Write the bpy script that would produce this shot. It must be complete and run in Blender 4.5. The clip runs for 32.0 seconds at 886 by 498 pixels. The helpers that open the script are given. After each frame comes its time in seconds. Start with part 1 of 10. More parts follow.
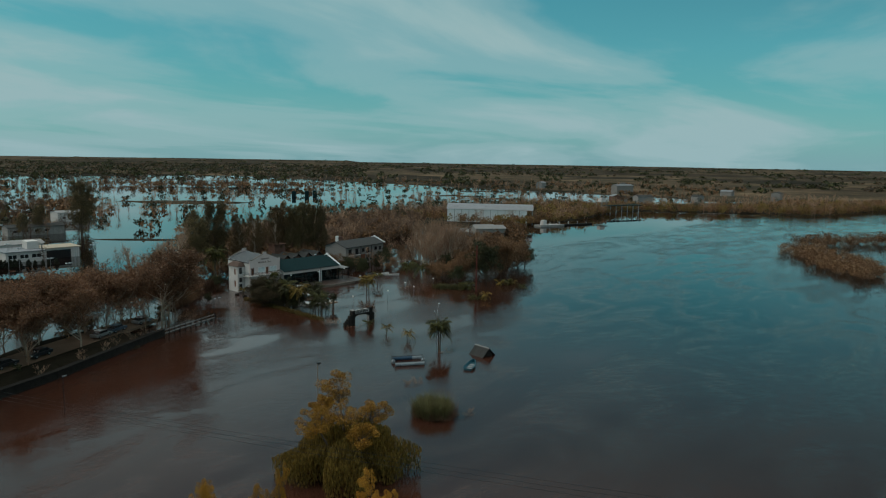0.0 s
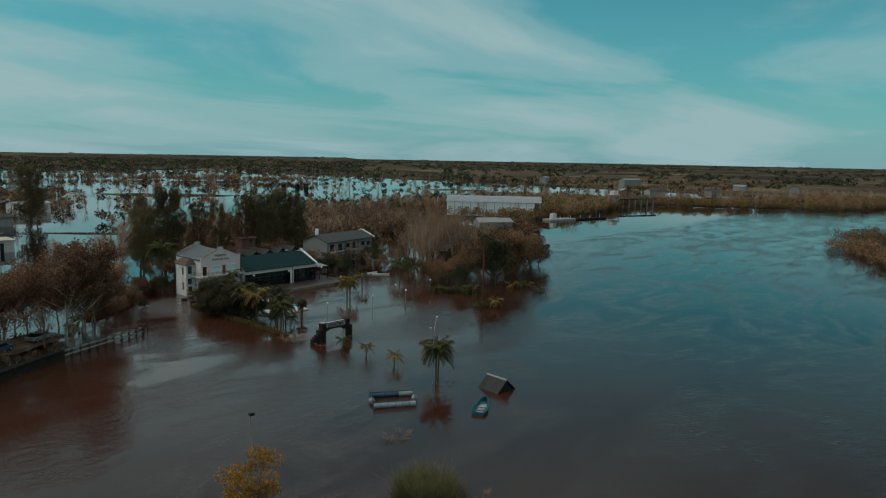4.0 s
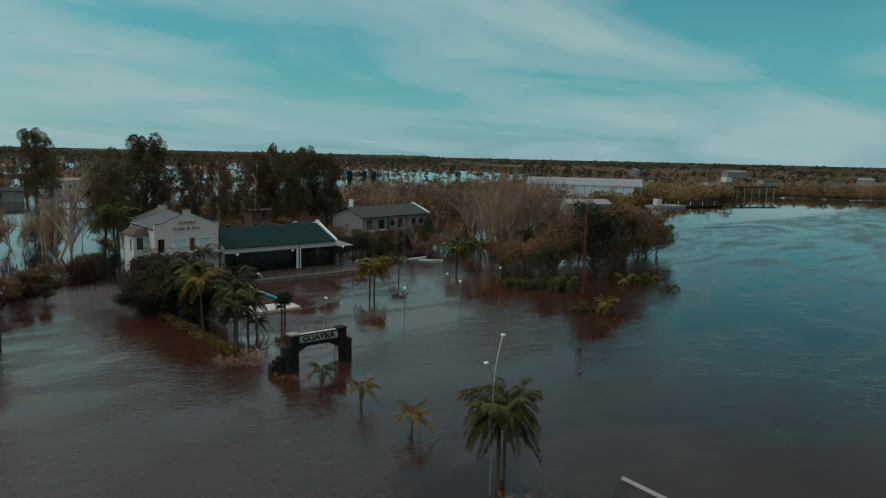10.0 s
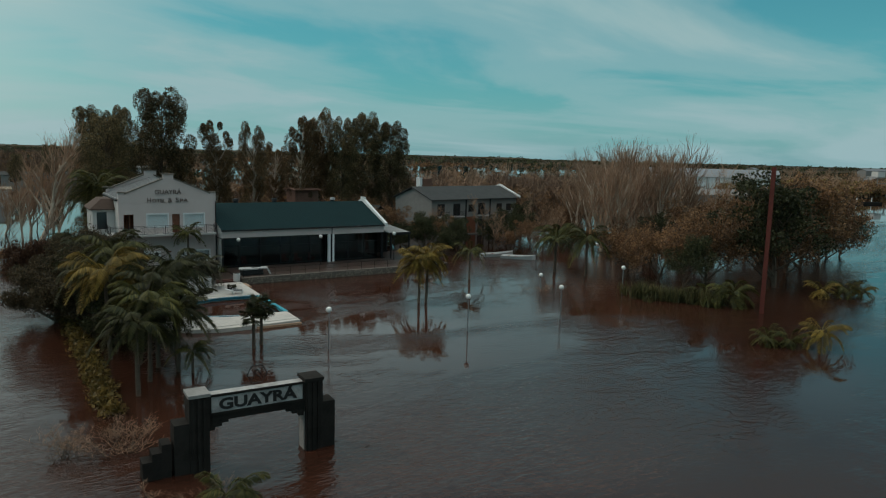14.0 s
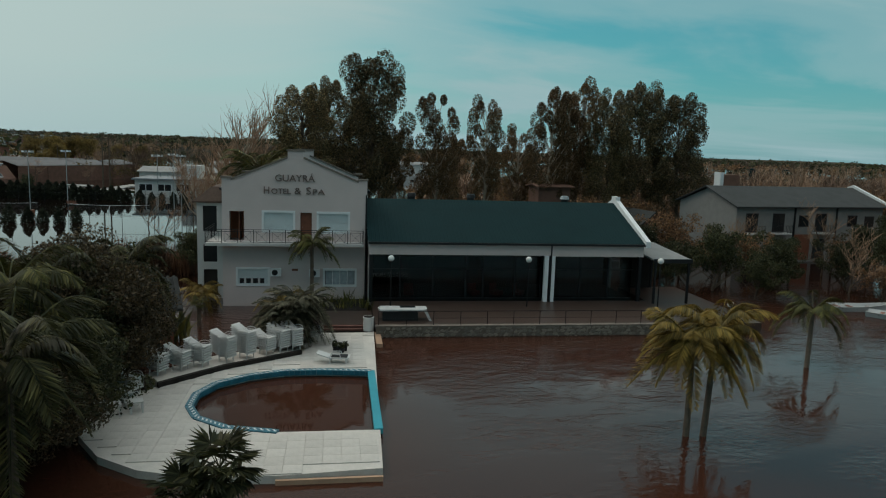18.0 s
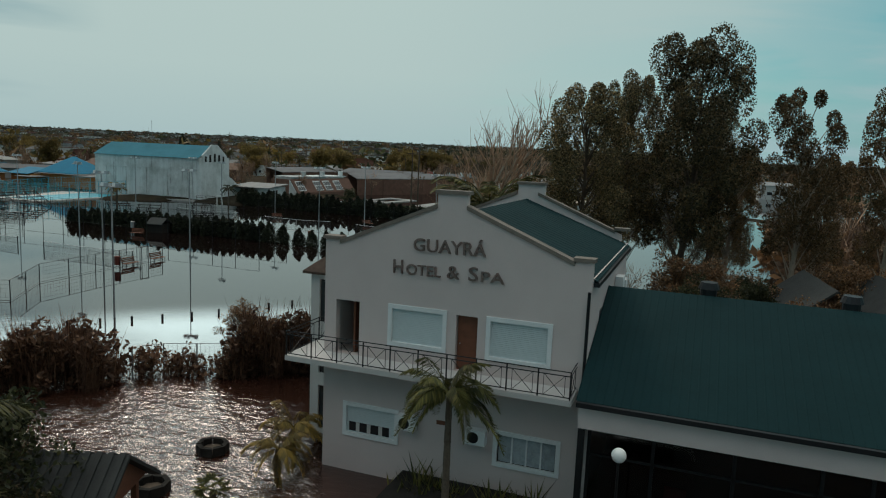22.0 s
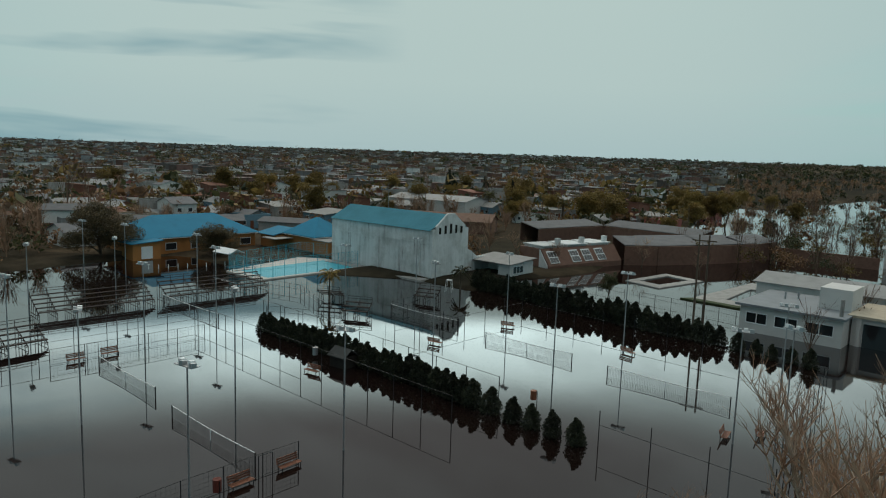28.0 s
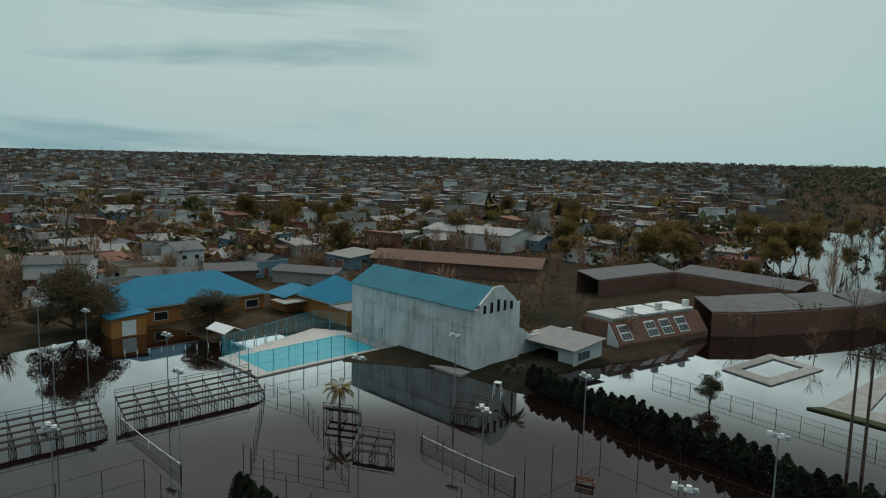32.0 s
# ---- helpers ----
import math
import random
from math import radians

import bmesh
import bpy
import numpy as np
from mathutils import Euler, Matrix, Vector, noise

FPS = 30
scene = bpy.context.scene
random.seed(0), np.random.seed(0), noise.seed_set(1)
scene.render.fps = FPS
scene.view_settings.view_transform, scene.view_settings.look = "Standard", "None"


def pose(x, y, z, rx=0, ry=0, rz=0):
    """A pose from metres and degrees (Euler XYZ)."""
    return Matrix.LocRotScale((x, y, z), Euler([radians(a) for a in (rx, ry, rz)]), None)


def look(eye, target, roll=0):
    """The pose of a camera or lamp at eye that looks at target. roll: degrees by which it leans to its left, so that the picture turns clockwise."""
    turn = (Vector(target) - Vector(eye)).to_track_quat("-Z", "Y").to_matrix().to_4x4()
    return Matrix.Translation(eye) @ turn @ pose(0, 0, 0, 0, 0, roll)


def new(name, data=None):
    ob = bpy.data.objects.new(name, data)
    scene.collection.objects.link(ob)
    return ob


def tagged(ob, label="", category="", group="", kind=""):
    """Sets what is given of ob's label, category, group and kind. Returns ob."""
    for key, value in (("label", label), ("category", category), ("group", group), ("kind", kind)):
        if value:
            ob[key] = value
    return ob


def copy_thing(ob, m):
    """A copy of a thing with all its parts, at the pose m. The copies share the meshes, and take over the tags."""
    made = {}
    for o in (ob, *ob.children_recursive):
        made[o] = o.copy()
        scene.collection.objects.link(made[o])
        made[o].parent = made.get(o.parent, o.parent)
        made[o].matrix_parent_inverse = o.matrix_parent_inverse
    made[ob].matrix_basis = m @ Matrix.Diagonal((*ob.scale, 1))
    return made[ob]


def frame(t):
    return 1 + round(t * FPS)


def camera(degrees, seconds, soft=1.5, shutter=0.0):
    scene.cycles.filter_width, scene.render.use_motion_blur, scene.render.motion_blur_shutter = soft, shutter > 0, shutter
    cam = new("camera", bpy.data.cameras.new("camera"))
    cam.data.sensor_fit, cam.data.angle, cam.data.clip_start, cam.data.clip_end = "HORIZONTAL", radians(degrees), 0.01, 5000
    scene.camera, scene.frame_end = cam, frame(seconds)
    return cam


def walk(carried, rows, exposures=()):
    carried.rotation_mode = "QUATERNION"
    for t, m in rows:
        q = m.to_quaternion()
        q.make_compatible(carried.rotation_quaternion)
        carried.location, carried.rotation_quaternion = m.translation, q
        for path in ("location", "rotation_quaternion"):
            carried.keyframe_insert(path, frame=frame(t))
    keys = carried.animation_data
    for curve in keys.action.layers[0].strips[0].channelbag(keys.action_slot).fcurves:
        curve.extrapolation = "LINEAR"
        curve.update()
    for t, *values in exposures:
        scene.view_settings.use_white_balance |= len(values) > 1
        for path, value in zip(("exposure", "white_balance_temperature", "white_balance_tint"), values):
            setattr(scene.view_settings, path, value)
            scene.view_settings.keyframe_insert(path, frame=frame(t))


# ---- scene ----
cam = camera(65.1, 32.0, soft=1.15)
PATH = [
    (0, (-95.952, -156.372, 34.987), (-94.495, -155.026, 34.73), 0.9),
    (1.5, (-86.115, -147.054, 33.398), (-84.656, -145.711, 33.141), 1.0),
    (3, (-76.701, -138.656, 31.484), (-75.244, -137.31, 31.224), 1.1),
    (3.5, (-73.516, -135.641, 30.636), (-72.058, -134.298, 30.374), 1.0),
    (5.5, (-60.76, -124.078, 26.775), (-59.3, -122.737, 26.511), 1.1),
    (6, (-57.975, -121.951, 26.007), (-56.526, -120.598, 25.742), 1.0),
    (7.5, (-47.717, -112.62, 23.172), (-46.32, -111.213, 22.906), 1.1),
    (9, (-38.693, -104.079, 20.465), (-37.353, -102.618, 20.201), 1.2),
    (10, (-31.864, -97.476, 18.581), (-30.567, -95.977, 18.314), 1.3),
    (11, (-26.063, -91.534, 16.911), (-24.807, -90.001, 16.645), 1.4),
    (12, (-20.589, -85.517, 15.567), (-19.367, -83.957, 15.297), 1.5),
    (13, (-15.076, -79.226, 13.856), (-13.906, -77.626, 13.59), 1.4),
    (14.5, (-7.435, -69.314, 12.172), (-6.413, -67.615, 11.905), 1.6),
    (16.5, (1.712, -55.915, 10.792), (2.423, -54.066, 10.521), 1.9),
    (17, (3.689, -52.588, 10.624), (4.281, -50.697, 10.348), 1.8),
    (18, (7.177, -45.731, 10.443), (7.483, -43.775, 10.162), 1.8),
    (19, (10.051, -38.861, 10.468), (10.094, -36.882, 10.183), 2.0),
    (20, (11.464, -32.489, 10.599), (11.28, -30.518, 10.312), 2.1),
    (21, (12.071, -26.603, 10.769), (11.617, -24.677, 10.482), 2.0),
    (22, (12.049, -21.028, 11.481), (11.367, -19.169, 11.2), 2.4),
    (23, (11.298, -16.003, 12.525), (10.455, -14.211, 12.245), 2.2),
    (24.5, (9.069, -8.974, 14.676), (8.042, -7.281, 14.396), 2.3),
    (25.2, (7.806, -6.159, 15.733), (6.685, -4.526, 15.455), 2.3),
    (26, (5.85, -2.786, 17.037), (4.633, -1.224, 16.76), 2.1),
    (26.5, (4.393, -0.57, 17.723), (3.132, 0.958, 17.448), 2.1),
    (28.5, (-2.485, 8.645, 20.815), (-3.847, 10.085, 20.551), 1.8),
    (29, (-4.686, 10.962, 21.585), (-6.061, 12.39, 21.322), 1.7),
    (30.5, (-11.301, 17.416, 24.218), (-12.711, 18.811, 23.958), 1.5),
    (32, (-18.412, 23.691, 26.82), (-19.835, 25.072, 26.564), 1.3),
]
walk(cam, [(t, look(eye, target, roll)) for t, eye, target, roll in PATH])

# ---- light ----
SUN_YAW, SUN_EL = 46.5, 40.0
SUN_DIR = Vector((-math.sin(radians(SUN_YAW)) * math.cos(radians(SUN_EL)), math.cos(radians(SUN_YAW)) * math.cos(radians(SUN_EL)), math.sin(radians(SUN_EL))))
sun = new("sun", bpy.data.lights.new("sun", "SUN"))
sun.data.energy, sun.data.angle, sun.data.color = 0.55, radians(12.0), (1.0, 0.82, 0.66)
sun.matrix_world = look(SUN_DIR * 100, (0, 0, 0))
# glow where the low veiled sun stands; the sun lamp is raised above it
GLOW_DIR = Vector((-0.682, 0.680, 0.268))


def node(tree, kind, **sets):
    n = tree.nodes.new(kind)
    for key, value in sets.items():
        if key in n.inputs:
            n.inputs[key].default_value = value
    return n


def ramp(tree, stops):
    n = tree.nodes.new("ShaderNodeValToRGB")
    els = n.color_ramp.elements
    while len(els) < len(stops):
        els.new(0.5)
    for e, (at, c) in zip(els, stops):
        e.position, e.color = at, (*c, 1) if len(c) == 3 else c
    return n


def build_world():
    world = bpy.data.worlds.new("world")
    scene.world = world
    world.use_nodes = True
    t = world.node_tree
    t.nodes.clear()
    link = t.links.new
    out, bg = t.nodes.new("ShaderNodeOutputWorld"), t.nodes.new("ShaderNodeBackground")
    link(bg.outputs[0], out.inputs[0])
    sky = t.nodes.new("ShaderNodeTexSky")
    sky.sky_type, sky.sun_disc = "NISHITA", False
    sky.sun_elevation, sky.sun_rotation = radians(SUN_EL), radians(-SUN_YAW)
    co = t.nodes.new("ShaderNodeTexCoord")
    sep = t.nodes.new("ShaderNodeSeparateXYZ")
    link(co.outputs["Generated"], sep.inputs[0])
    # clouds lie on a high sheet, so they draw together towards the horizon
    lift = t.nodes.new("ShaderNodeMath")
    lift.operation, lift.inputs[1].default_value = "ADD", 0.13
    up = t.nodes.new("ShaderNodeMath")
    up.operation, up.inputs[1].default_value = "MAXIMUM", 0.0
    link(sep.outputs[2], up.inputs[0])
    link(up.outputs[0], lift.inputs[0])
    div = t.nodes.new("ShaderNodeVectorMath")
    div.operation = "DIVIDE"
    comb = t.nodes.new("ShaderNodeCombineXYZ")
    for k in range(3):
        link(lift.outputs[0], comb.inputs[k])
    link(co.outputs["Generated"], div.inputs[0])
    link(comb.outputs[0], div.inputs[1])
    turn = t.nodes.new("ShaderNodeMapping")
    turn.inputs["Rotation"].default_value = (0, 0, radians(100))
    turn.inputs["Scale"].default_value = (0.62, 1.0, 1.0)
    turn.inputs["Location"].default_value = (5.4, 1.2, 0.0)
    link(div.outputs[0], turn.inputs[0])
    big = node(t, "ShaderNodeTexNoise", Scale=0.70, Detail=6.0, Roughness=0.52, Distortion=0.5)
    link(turn.outputs[0], big.inputs["Vector"])
    mask = ramp(t, [(0.38, (0, 0, 0)), (0.50, (0.50, 0.50, 0.50)), (0.64, (1, 1, 1))])
    mask.color_ramp.interpolation = "EASE"
    link(big.outputs["Fac"], mask.inputs[0])
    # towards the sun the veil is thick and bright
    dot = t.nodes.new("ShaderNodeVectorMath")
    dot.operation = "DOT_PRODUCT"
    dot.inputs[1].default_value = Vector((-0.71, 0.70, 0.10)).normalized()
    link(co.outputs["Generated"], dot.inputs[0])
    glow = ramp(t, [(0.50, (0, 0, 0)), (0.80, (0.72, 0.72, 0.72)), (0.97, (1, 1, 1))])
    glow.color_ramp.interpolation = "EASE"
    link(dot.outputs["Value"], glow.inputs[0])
    gain = t.nodes.new("ShaderNodeMixRGB")
    gain.blend_type = "MULTIPLY"
    gain.inputs[0].default_value = 1.0
    gain.inputs[2].default_value = (0.055, 0.148, 0.118, 1)
    link(sky.outputs[0], gain.inputs[1])
    base = t.nodes.new("ShaderNodeMixRGB")
    base.inputs[0].default_value = 0.72
    base.inputs[2].default_value = (0.042, 0.228, 0.300, 1)
    link(gain.outputs[0], base.inputs[1])
    cloud = t.nodes.new("ShaderNodeMixRGB")
    cloud.inputs[2].default_value = (0.300, 0.460, 0.474, 1)
    link(mask.outputs[0], cloud.inputs[0])
    link(base.outputs[0], cloud.inputs[1])
    veil = t.nodes.new("ShaderNodeMixRGB")
    veil.inputs[2].default_value = (0.455, 0.575, 0.552, 1)
    link(glow.outputs[0], veil.inputs[0])
    link(cloud.outputs[0], veil.inputs[1])
    # bank of darker cloud above the glow, deepened out of view to dim reflections
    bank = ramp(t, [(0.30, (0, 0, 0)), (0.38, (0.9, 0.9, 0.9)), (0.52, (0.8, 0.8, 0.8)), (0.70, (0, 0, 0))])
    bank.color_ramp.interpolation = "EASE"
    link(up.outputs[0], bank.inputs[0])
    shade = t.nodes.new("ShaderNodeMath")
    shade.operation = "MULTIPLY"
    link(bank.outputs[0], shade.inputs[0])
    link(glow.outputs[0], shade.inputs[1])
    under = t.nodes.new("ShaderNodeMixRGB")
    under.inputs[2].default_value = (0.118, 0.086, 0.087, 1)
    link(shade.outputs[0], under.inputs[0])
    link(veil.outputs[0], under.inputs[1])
    low = ramp(t, [(0.0, (0.50, 0.50, 0.50)), (0.10, (0.10, 0.10, 0.10)), (0.22, (0, 0, 0))])
    link(up.outputs[0], low.inputs[0])
    pale = t.nodes.new("ShaderNodeMixRGB")
    pale.inputs[2].default_value = (0.30, 0.44, 0.48, 1)
    link(low.outputs[0], pale.inputs[0])
    link(under.outputs[0], pale.inputs[1])
    # slate-blue streaks of thin cloud, drawn out along the horizon
    thin = t.nodes.new("ShaderNodeMapping")
    thin.inputs["Scale"].default_value = (1.1, 1.1, 11.0)
    thin.inputs["Location"].default_value = (0.7, 2.3, 0.4)
    link(co.outputs["Generated"], thin.inputs[0])
    bands = node(t, "ShaderNodeTexNoise", Scale=1.5, Detail=4.0, Roughness=0.5, Distortion=0.3)
    link(thin.outputs[0], bands.inputs["Vector"])
    band = ramp(t, [(0.55, (0, 0, 0)), (0.70, (0.75, 0.75, 0.75))])
    link(bands.outputs["Fac"], band.inputs[0])
    away = t.nodes.new("ShaderNodeMapRange")
    west = t.nodes.new("ShaderNodeVectorMath")
    west.operation = "DOT_PRODUCT"
    west.inputs[1].default_value = Vector((-0.95, 0.31, 0.12)).normalized()
    link(co.outputs["Generated"], west.inputs[0])
    away.inputs["From Min"].default_value, away.inputs["From Max"].default_value = 0.90, 0.97
    link(west.outputs["Value"], away.inputs["Value"])
    streak = t.nodes.new("ShaderNodeMath")
    streak.operation = "MULTIPLY"
    link(band.outputs[0], streak.inputs[0])
    link(away.outputs[0], streak.inputs[1])
    slate = t.nodes.new("ShaderNodeMixRGB")
    slate.inputs[2].default_value = (0.115, 0.27, 0.33, 1)
    link(streak.outputs[0], slate.inputs[0])
    link(pale.outputs[0], slate.inputs[1])
    # broken-cloud glow round the low veiled sun, kept above the view to brighten reflections
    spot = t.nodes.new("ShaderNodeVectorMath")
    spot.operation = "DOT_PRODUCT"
    spot.inputs[1].default_value = GLOW_DIR
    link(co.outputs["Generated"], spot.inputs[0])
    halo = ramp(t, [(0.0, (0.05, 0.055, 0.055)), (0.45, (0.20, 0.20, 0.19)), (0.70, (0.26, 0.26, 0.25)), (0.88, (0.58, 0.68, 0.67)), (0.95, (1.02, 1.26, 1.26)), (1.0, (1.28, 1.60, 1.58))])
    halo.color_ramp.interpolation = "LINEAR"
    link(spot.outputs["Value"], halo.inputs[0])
    high = ramp(t, [(0.219, (0, 0, 0)), (0.247, (1, 1, 1)), (0.27, (0.85, 0.85, 0.85)), (0.36, (0.12, 0.12, 0.12)), (0.50, (0.05, 0.05, 0.05)), (0.7, (0.9, 0.9, 0.9))])
    high.color_ramp.interpolation = "EASE"
    link(up.outputs[0], high.inputs[0])
    broken = t.nodes.new("ShaderNodeMapRange")
    broken.inputs["From Min"].default_value, broken.inputs["From Max"].default_value = 0.38, 0.60
    broken.inputs["To Min"].default_value, broken.inputs["To Max"].default_value = 0.6, 1.25
    puffs = node(t, "ShaderNodeTexNoise", Scale=2.3, Detail=4.0, Roughness=0.5, Distortion=0.4)
    link(turn.outputs[0], puffs.inputs["Vector"])
    link(puffs.outputs["Fac"], broken.inputs["Value"])
    lit = t.nodes.new("ShaderNodeMixRGB")
    lit.blend_type = "MULTIPLY"
    lit.inputs[0].default_value = 1.0
    link(halo.outputs[0], lit.inputs[1])
    link(high.outputs[0], lit.inputs[2])
    lit2 = t.nodes.new("ShaderNodeMixRGB")
    lit2.blend_type = "MULTIPLY"
    lit2.inputs[0].default_value = 1.0
    link(lit.outputs[0], lit2.inputs[1])
    link(broken.outputs[0], lit2.inputs[2])
    # overhead fill added out of view; an overcast sky is brightest there
    top = ramp(t, [(0.50, (0, 0, 0)), (0.60, (0.42, 0.36, 0.31)), (1.0, (0.66, 0.57, 0.49))])
    link(up.outputs[0], top.inputs[0])
    both = t.nodes.new("ShaderNodeMixRGB")
    both.blend_type = "ADD"
    both.inputs[0].default_value = 1.0
    link(lit2.outputs[0], both.inputs[1])
    link(top.outputs[0], both.inputs[2])
    add = t.nodes.new("ShaderNodeMixRGB")
    add.blend_type = "ADD"
    add.inputs[0].default_value = 1.0
    # darkens the unseen upper sky away from the glow, to tone the river's reflection
    height = ramp(t, [(0.15, (0, 0, 0)), (0.42, (1, 1, 1))])
    link(up.outputs[0], height.inputs[0])
    turned = t.nodes.new("ShaderNodeMapRange")
    turned.inputs["From Min"].default_value, turned.inputs["From Max"].default_value = 0.05, -0.55
    turned.inputs["To Min"].default_value, turned.inputs["To Max"].default_value = 0.0, 0.78
    link(spot.outputs["Value"], turned.inputs["Value"])
    clear = t.nodes.new("ShaderNodeMath")
    clear.operation = "MULTIPLY"
    link(height.outputs[0], clear.inputs[0])
    link(turned.outputs[0], clear.inputs[1])
    deep = t.nodes.new("ShaderNodeMixRGB")
    deep.inputs[2].default_value = (0.094, 0.088, 0.098, 1)
    link(clear.outputs[0], deep.inputs[0])
    link(slate.outputs[0], deep.inputs[1])
    link(deep.outputs[0], add.inputs[1])
    link(both.outputs[0], add.inputs[2])
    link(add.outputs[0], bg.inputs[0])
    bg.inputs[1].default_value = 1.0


build_world()

# ---- materials ----
MATS = {}


def mat(name, color, rough=0.7, metal=0.0, vary=0.25, scale=1.5, fine=14.0, bump=0.25, tint=None, obj_random=0.15, spec=0.35):
    """A worn surface: two scales of noise in its colour, fine relief, and some change from piece to piece."""
    if name in MATS:
        return MATS[name]
    m = bpy.data.materials.new(name)
    m.use_nodes = True
    t = m.node_tree
    link = t.links.new
    p = t.nodes["Principled BSDF"]
    co = t.nodes.new("ShaderNodeTexCoord")
    n1 = node(t, "ShaderNodeTexNoise", Scale=scale, Detail=4.0, Roughness=0.6)
    n2 = node(t, "ShaderNodeTexNoise", Scale=fine, Detail=3.0, Roughness=0.65)
    link(co.outputs["Object"], n1.inputs["Vector"])
    link(co.outputs["Object"], n2.inputs["Vector"])
    dark = tuple(c * (1 - vary) for c in color) if tint is None else tint
    light = tuple(min(1.0, c * (1 + vary * 0.6)) for c in color)
    r = ramp(t, [(0.3, dark), (0.55, color), (0.8, light)])
    mixn = t.nodes.new("ShaderNodeMath")
    mixn.operation, mixn.use_clamp = "MULTIPLY_ADD", True
    mixn.inputs[1].default_value = 0.35
    link(n2.outputs["Fac"], mixn.inputs[0])
    part1 = t.nodes.new("ShaderNodeMath")
    part1.operation, part1.inputs[1].default_value = "MULTIPLY", 0.65
    link(n1.outputs["Fac"], part1.inputs[0])
    link(part1.outputs[0], mixn.inputs[2])
    link(mixn.outputs[0], r.inputs[0])
    info = t.nodes.new("ShaderNodeObjectInfo")
    hsv = t.nodes.new("ShaderNodeHueSaturation")
    val = t.nodes.new("ShaderNodeMapRange")
    val.inputs["To Min"].default_value, val.inputs["To Max"].default_value = 1 - obj_random, 1 + obj_random
    link(info.outputs["Random"], val.inputs["Value"])
    link(val.outputs[0], hsv.inputs["Value"])
    link(r.outputs[0], hsv.inputs["Color"])
    link(hsv.outputs[0], p.inputs["Base Color"])
    p.inputs["Roughness"].default_value, p.inputs["Metallic"].default_value = rough, metal
    p.inputs["Specular IOR Level"].default_value = spec
    if bump:
        b = node(t, "ShaderNodeBump", Strength=bump, Distance=0.03)
        link(n2.outputs["Fac"], b.inputs["Height"])
        link(b.outputs[0], p.inputs["Normal"])
    MATS[name] = m
    return m


def leaf_mat(name, color, dark, light, random=0.35, rough=0.55):
    """Leaves: each leaf or clump has a shade of its own, and a little light comes through."""
    m = bpy.data.materials.new(name)
    m.use_nodes = True
    t = m.node_tree
    link = t.links.new
    p = t.nodes["Principled BSDF"]
    geo = t.nodes.new("ShaderNodeNewGeometry")
    r = ramp(t, [(0.0, dark), (0.5, color), (1.0, light)])
    link(geo.outputs["Random Per Island"], r.inputs[0])
    info = t.nodes.new("ShaderNodeObjectInfo")
    hsv = t.nodes.new("ShaderNodeHueSaturation")
    val = t.nodes.new("ShaderNodeMapRange")
    val.inputs["To Min"].default_value, val.inputs["To Max"].default_value = 1 - random, 1 + random
    link(info.outputs["Random"], val.inputs["Value"])
    link(val.outputs[0], hsv.inputs["Value"])
    link(r.outputs[0], hsv.inputs["Color"])
    link(hsv.outputs[0], p.inputs["Base Color"])
    p.inputs["Roughness"].default_value = rough
    p.inputs["Specular IOR Level"].default_value = 0.2
    tr = t.nodes.new("ShaderNodeBsdfTranslucent")
    link(hsv.outputs[0], tr.inputs[0])
    mx = t.nodes.new("ShaderNodeMixShader")
    mx.inputs[0].default_value = 0.3
    link(p.outputs[0], mx.inputs[1])
    link(tr.outputs[0], mx.inputs[2])
    link(mx.outputs[0], t.nodes["Material Output"].inputs[0])
    MATS[name] = m
    return m


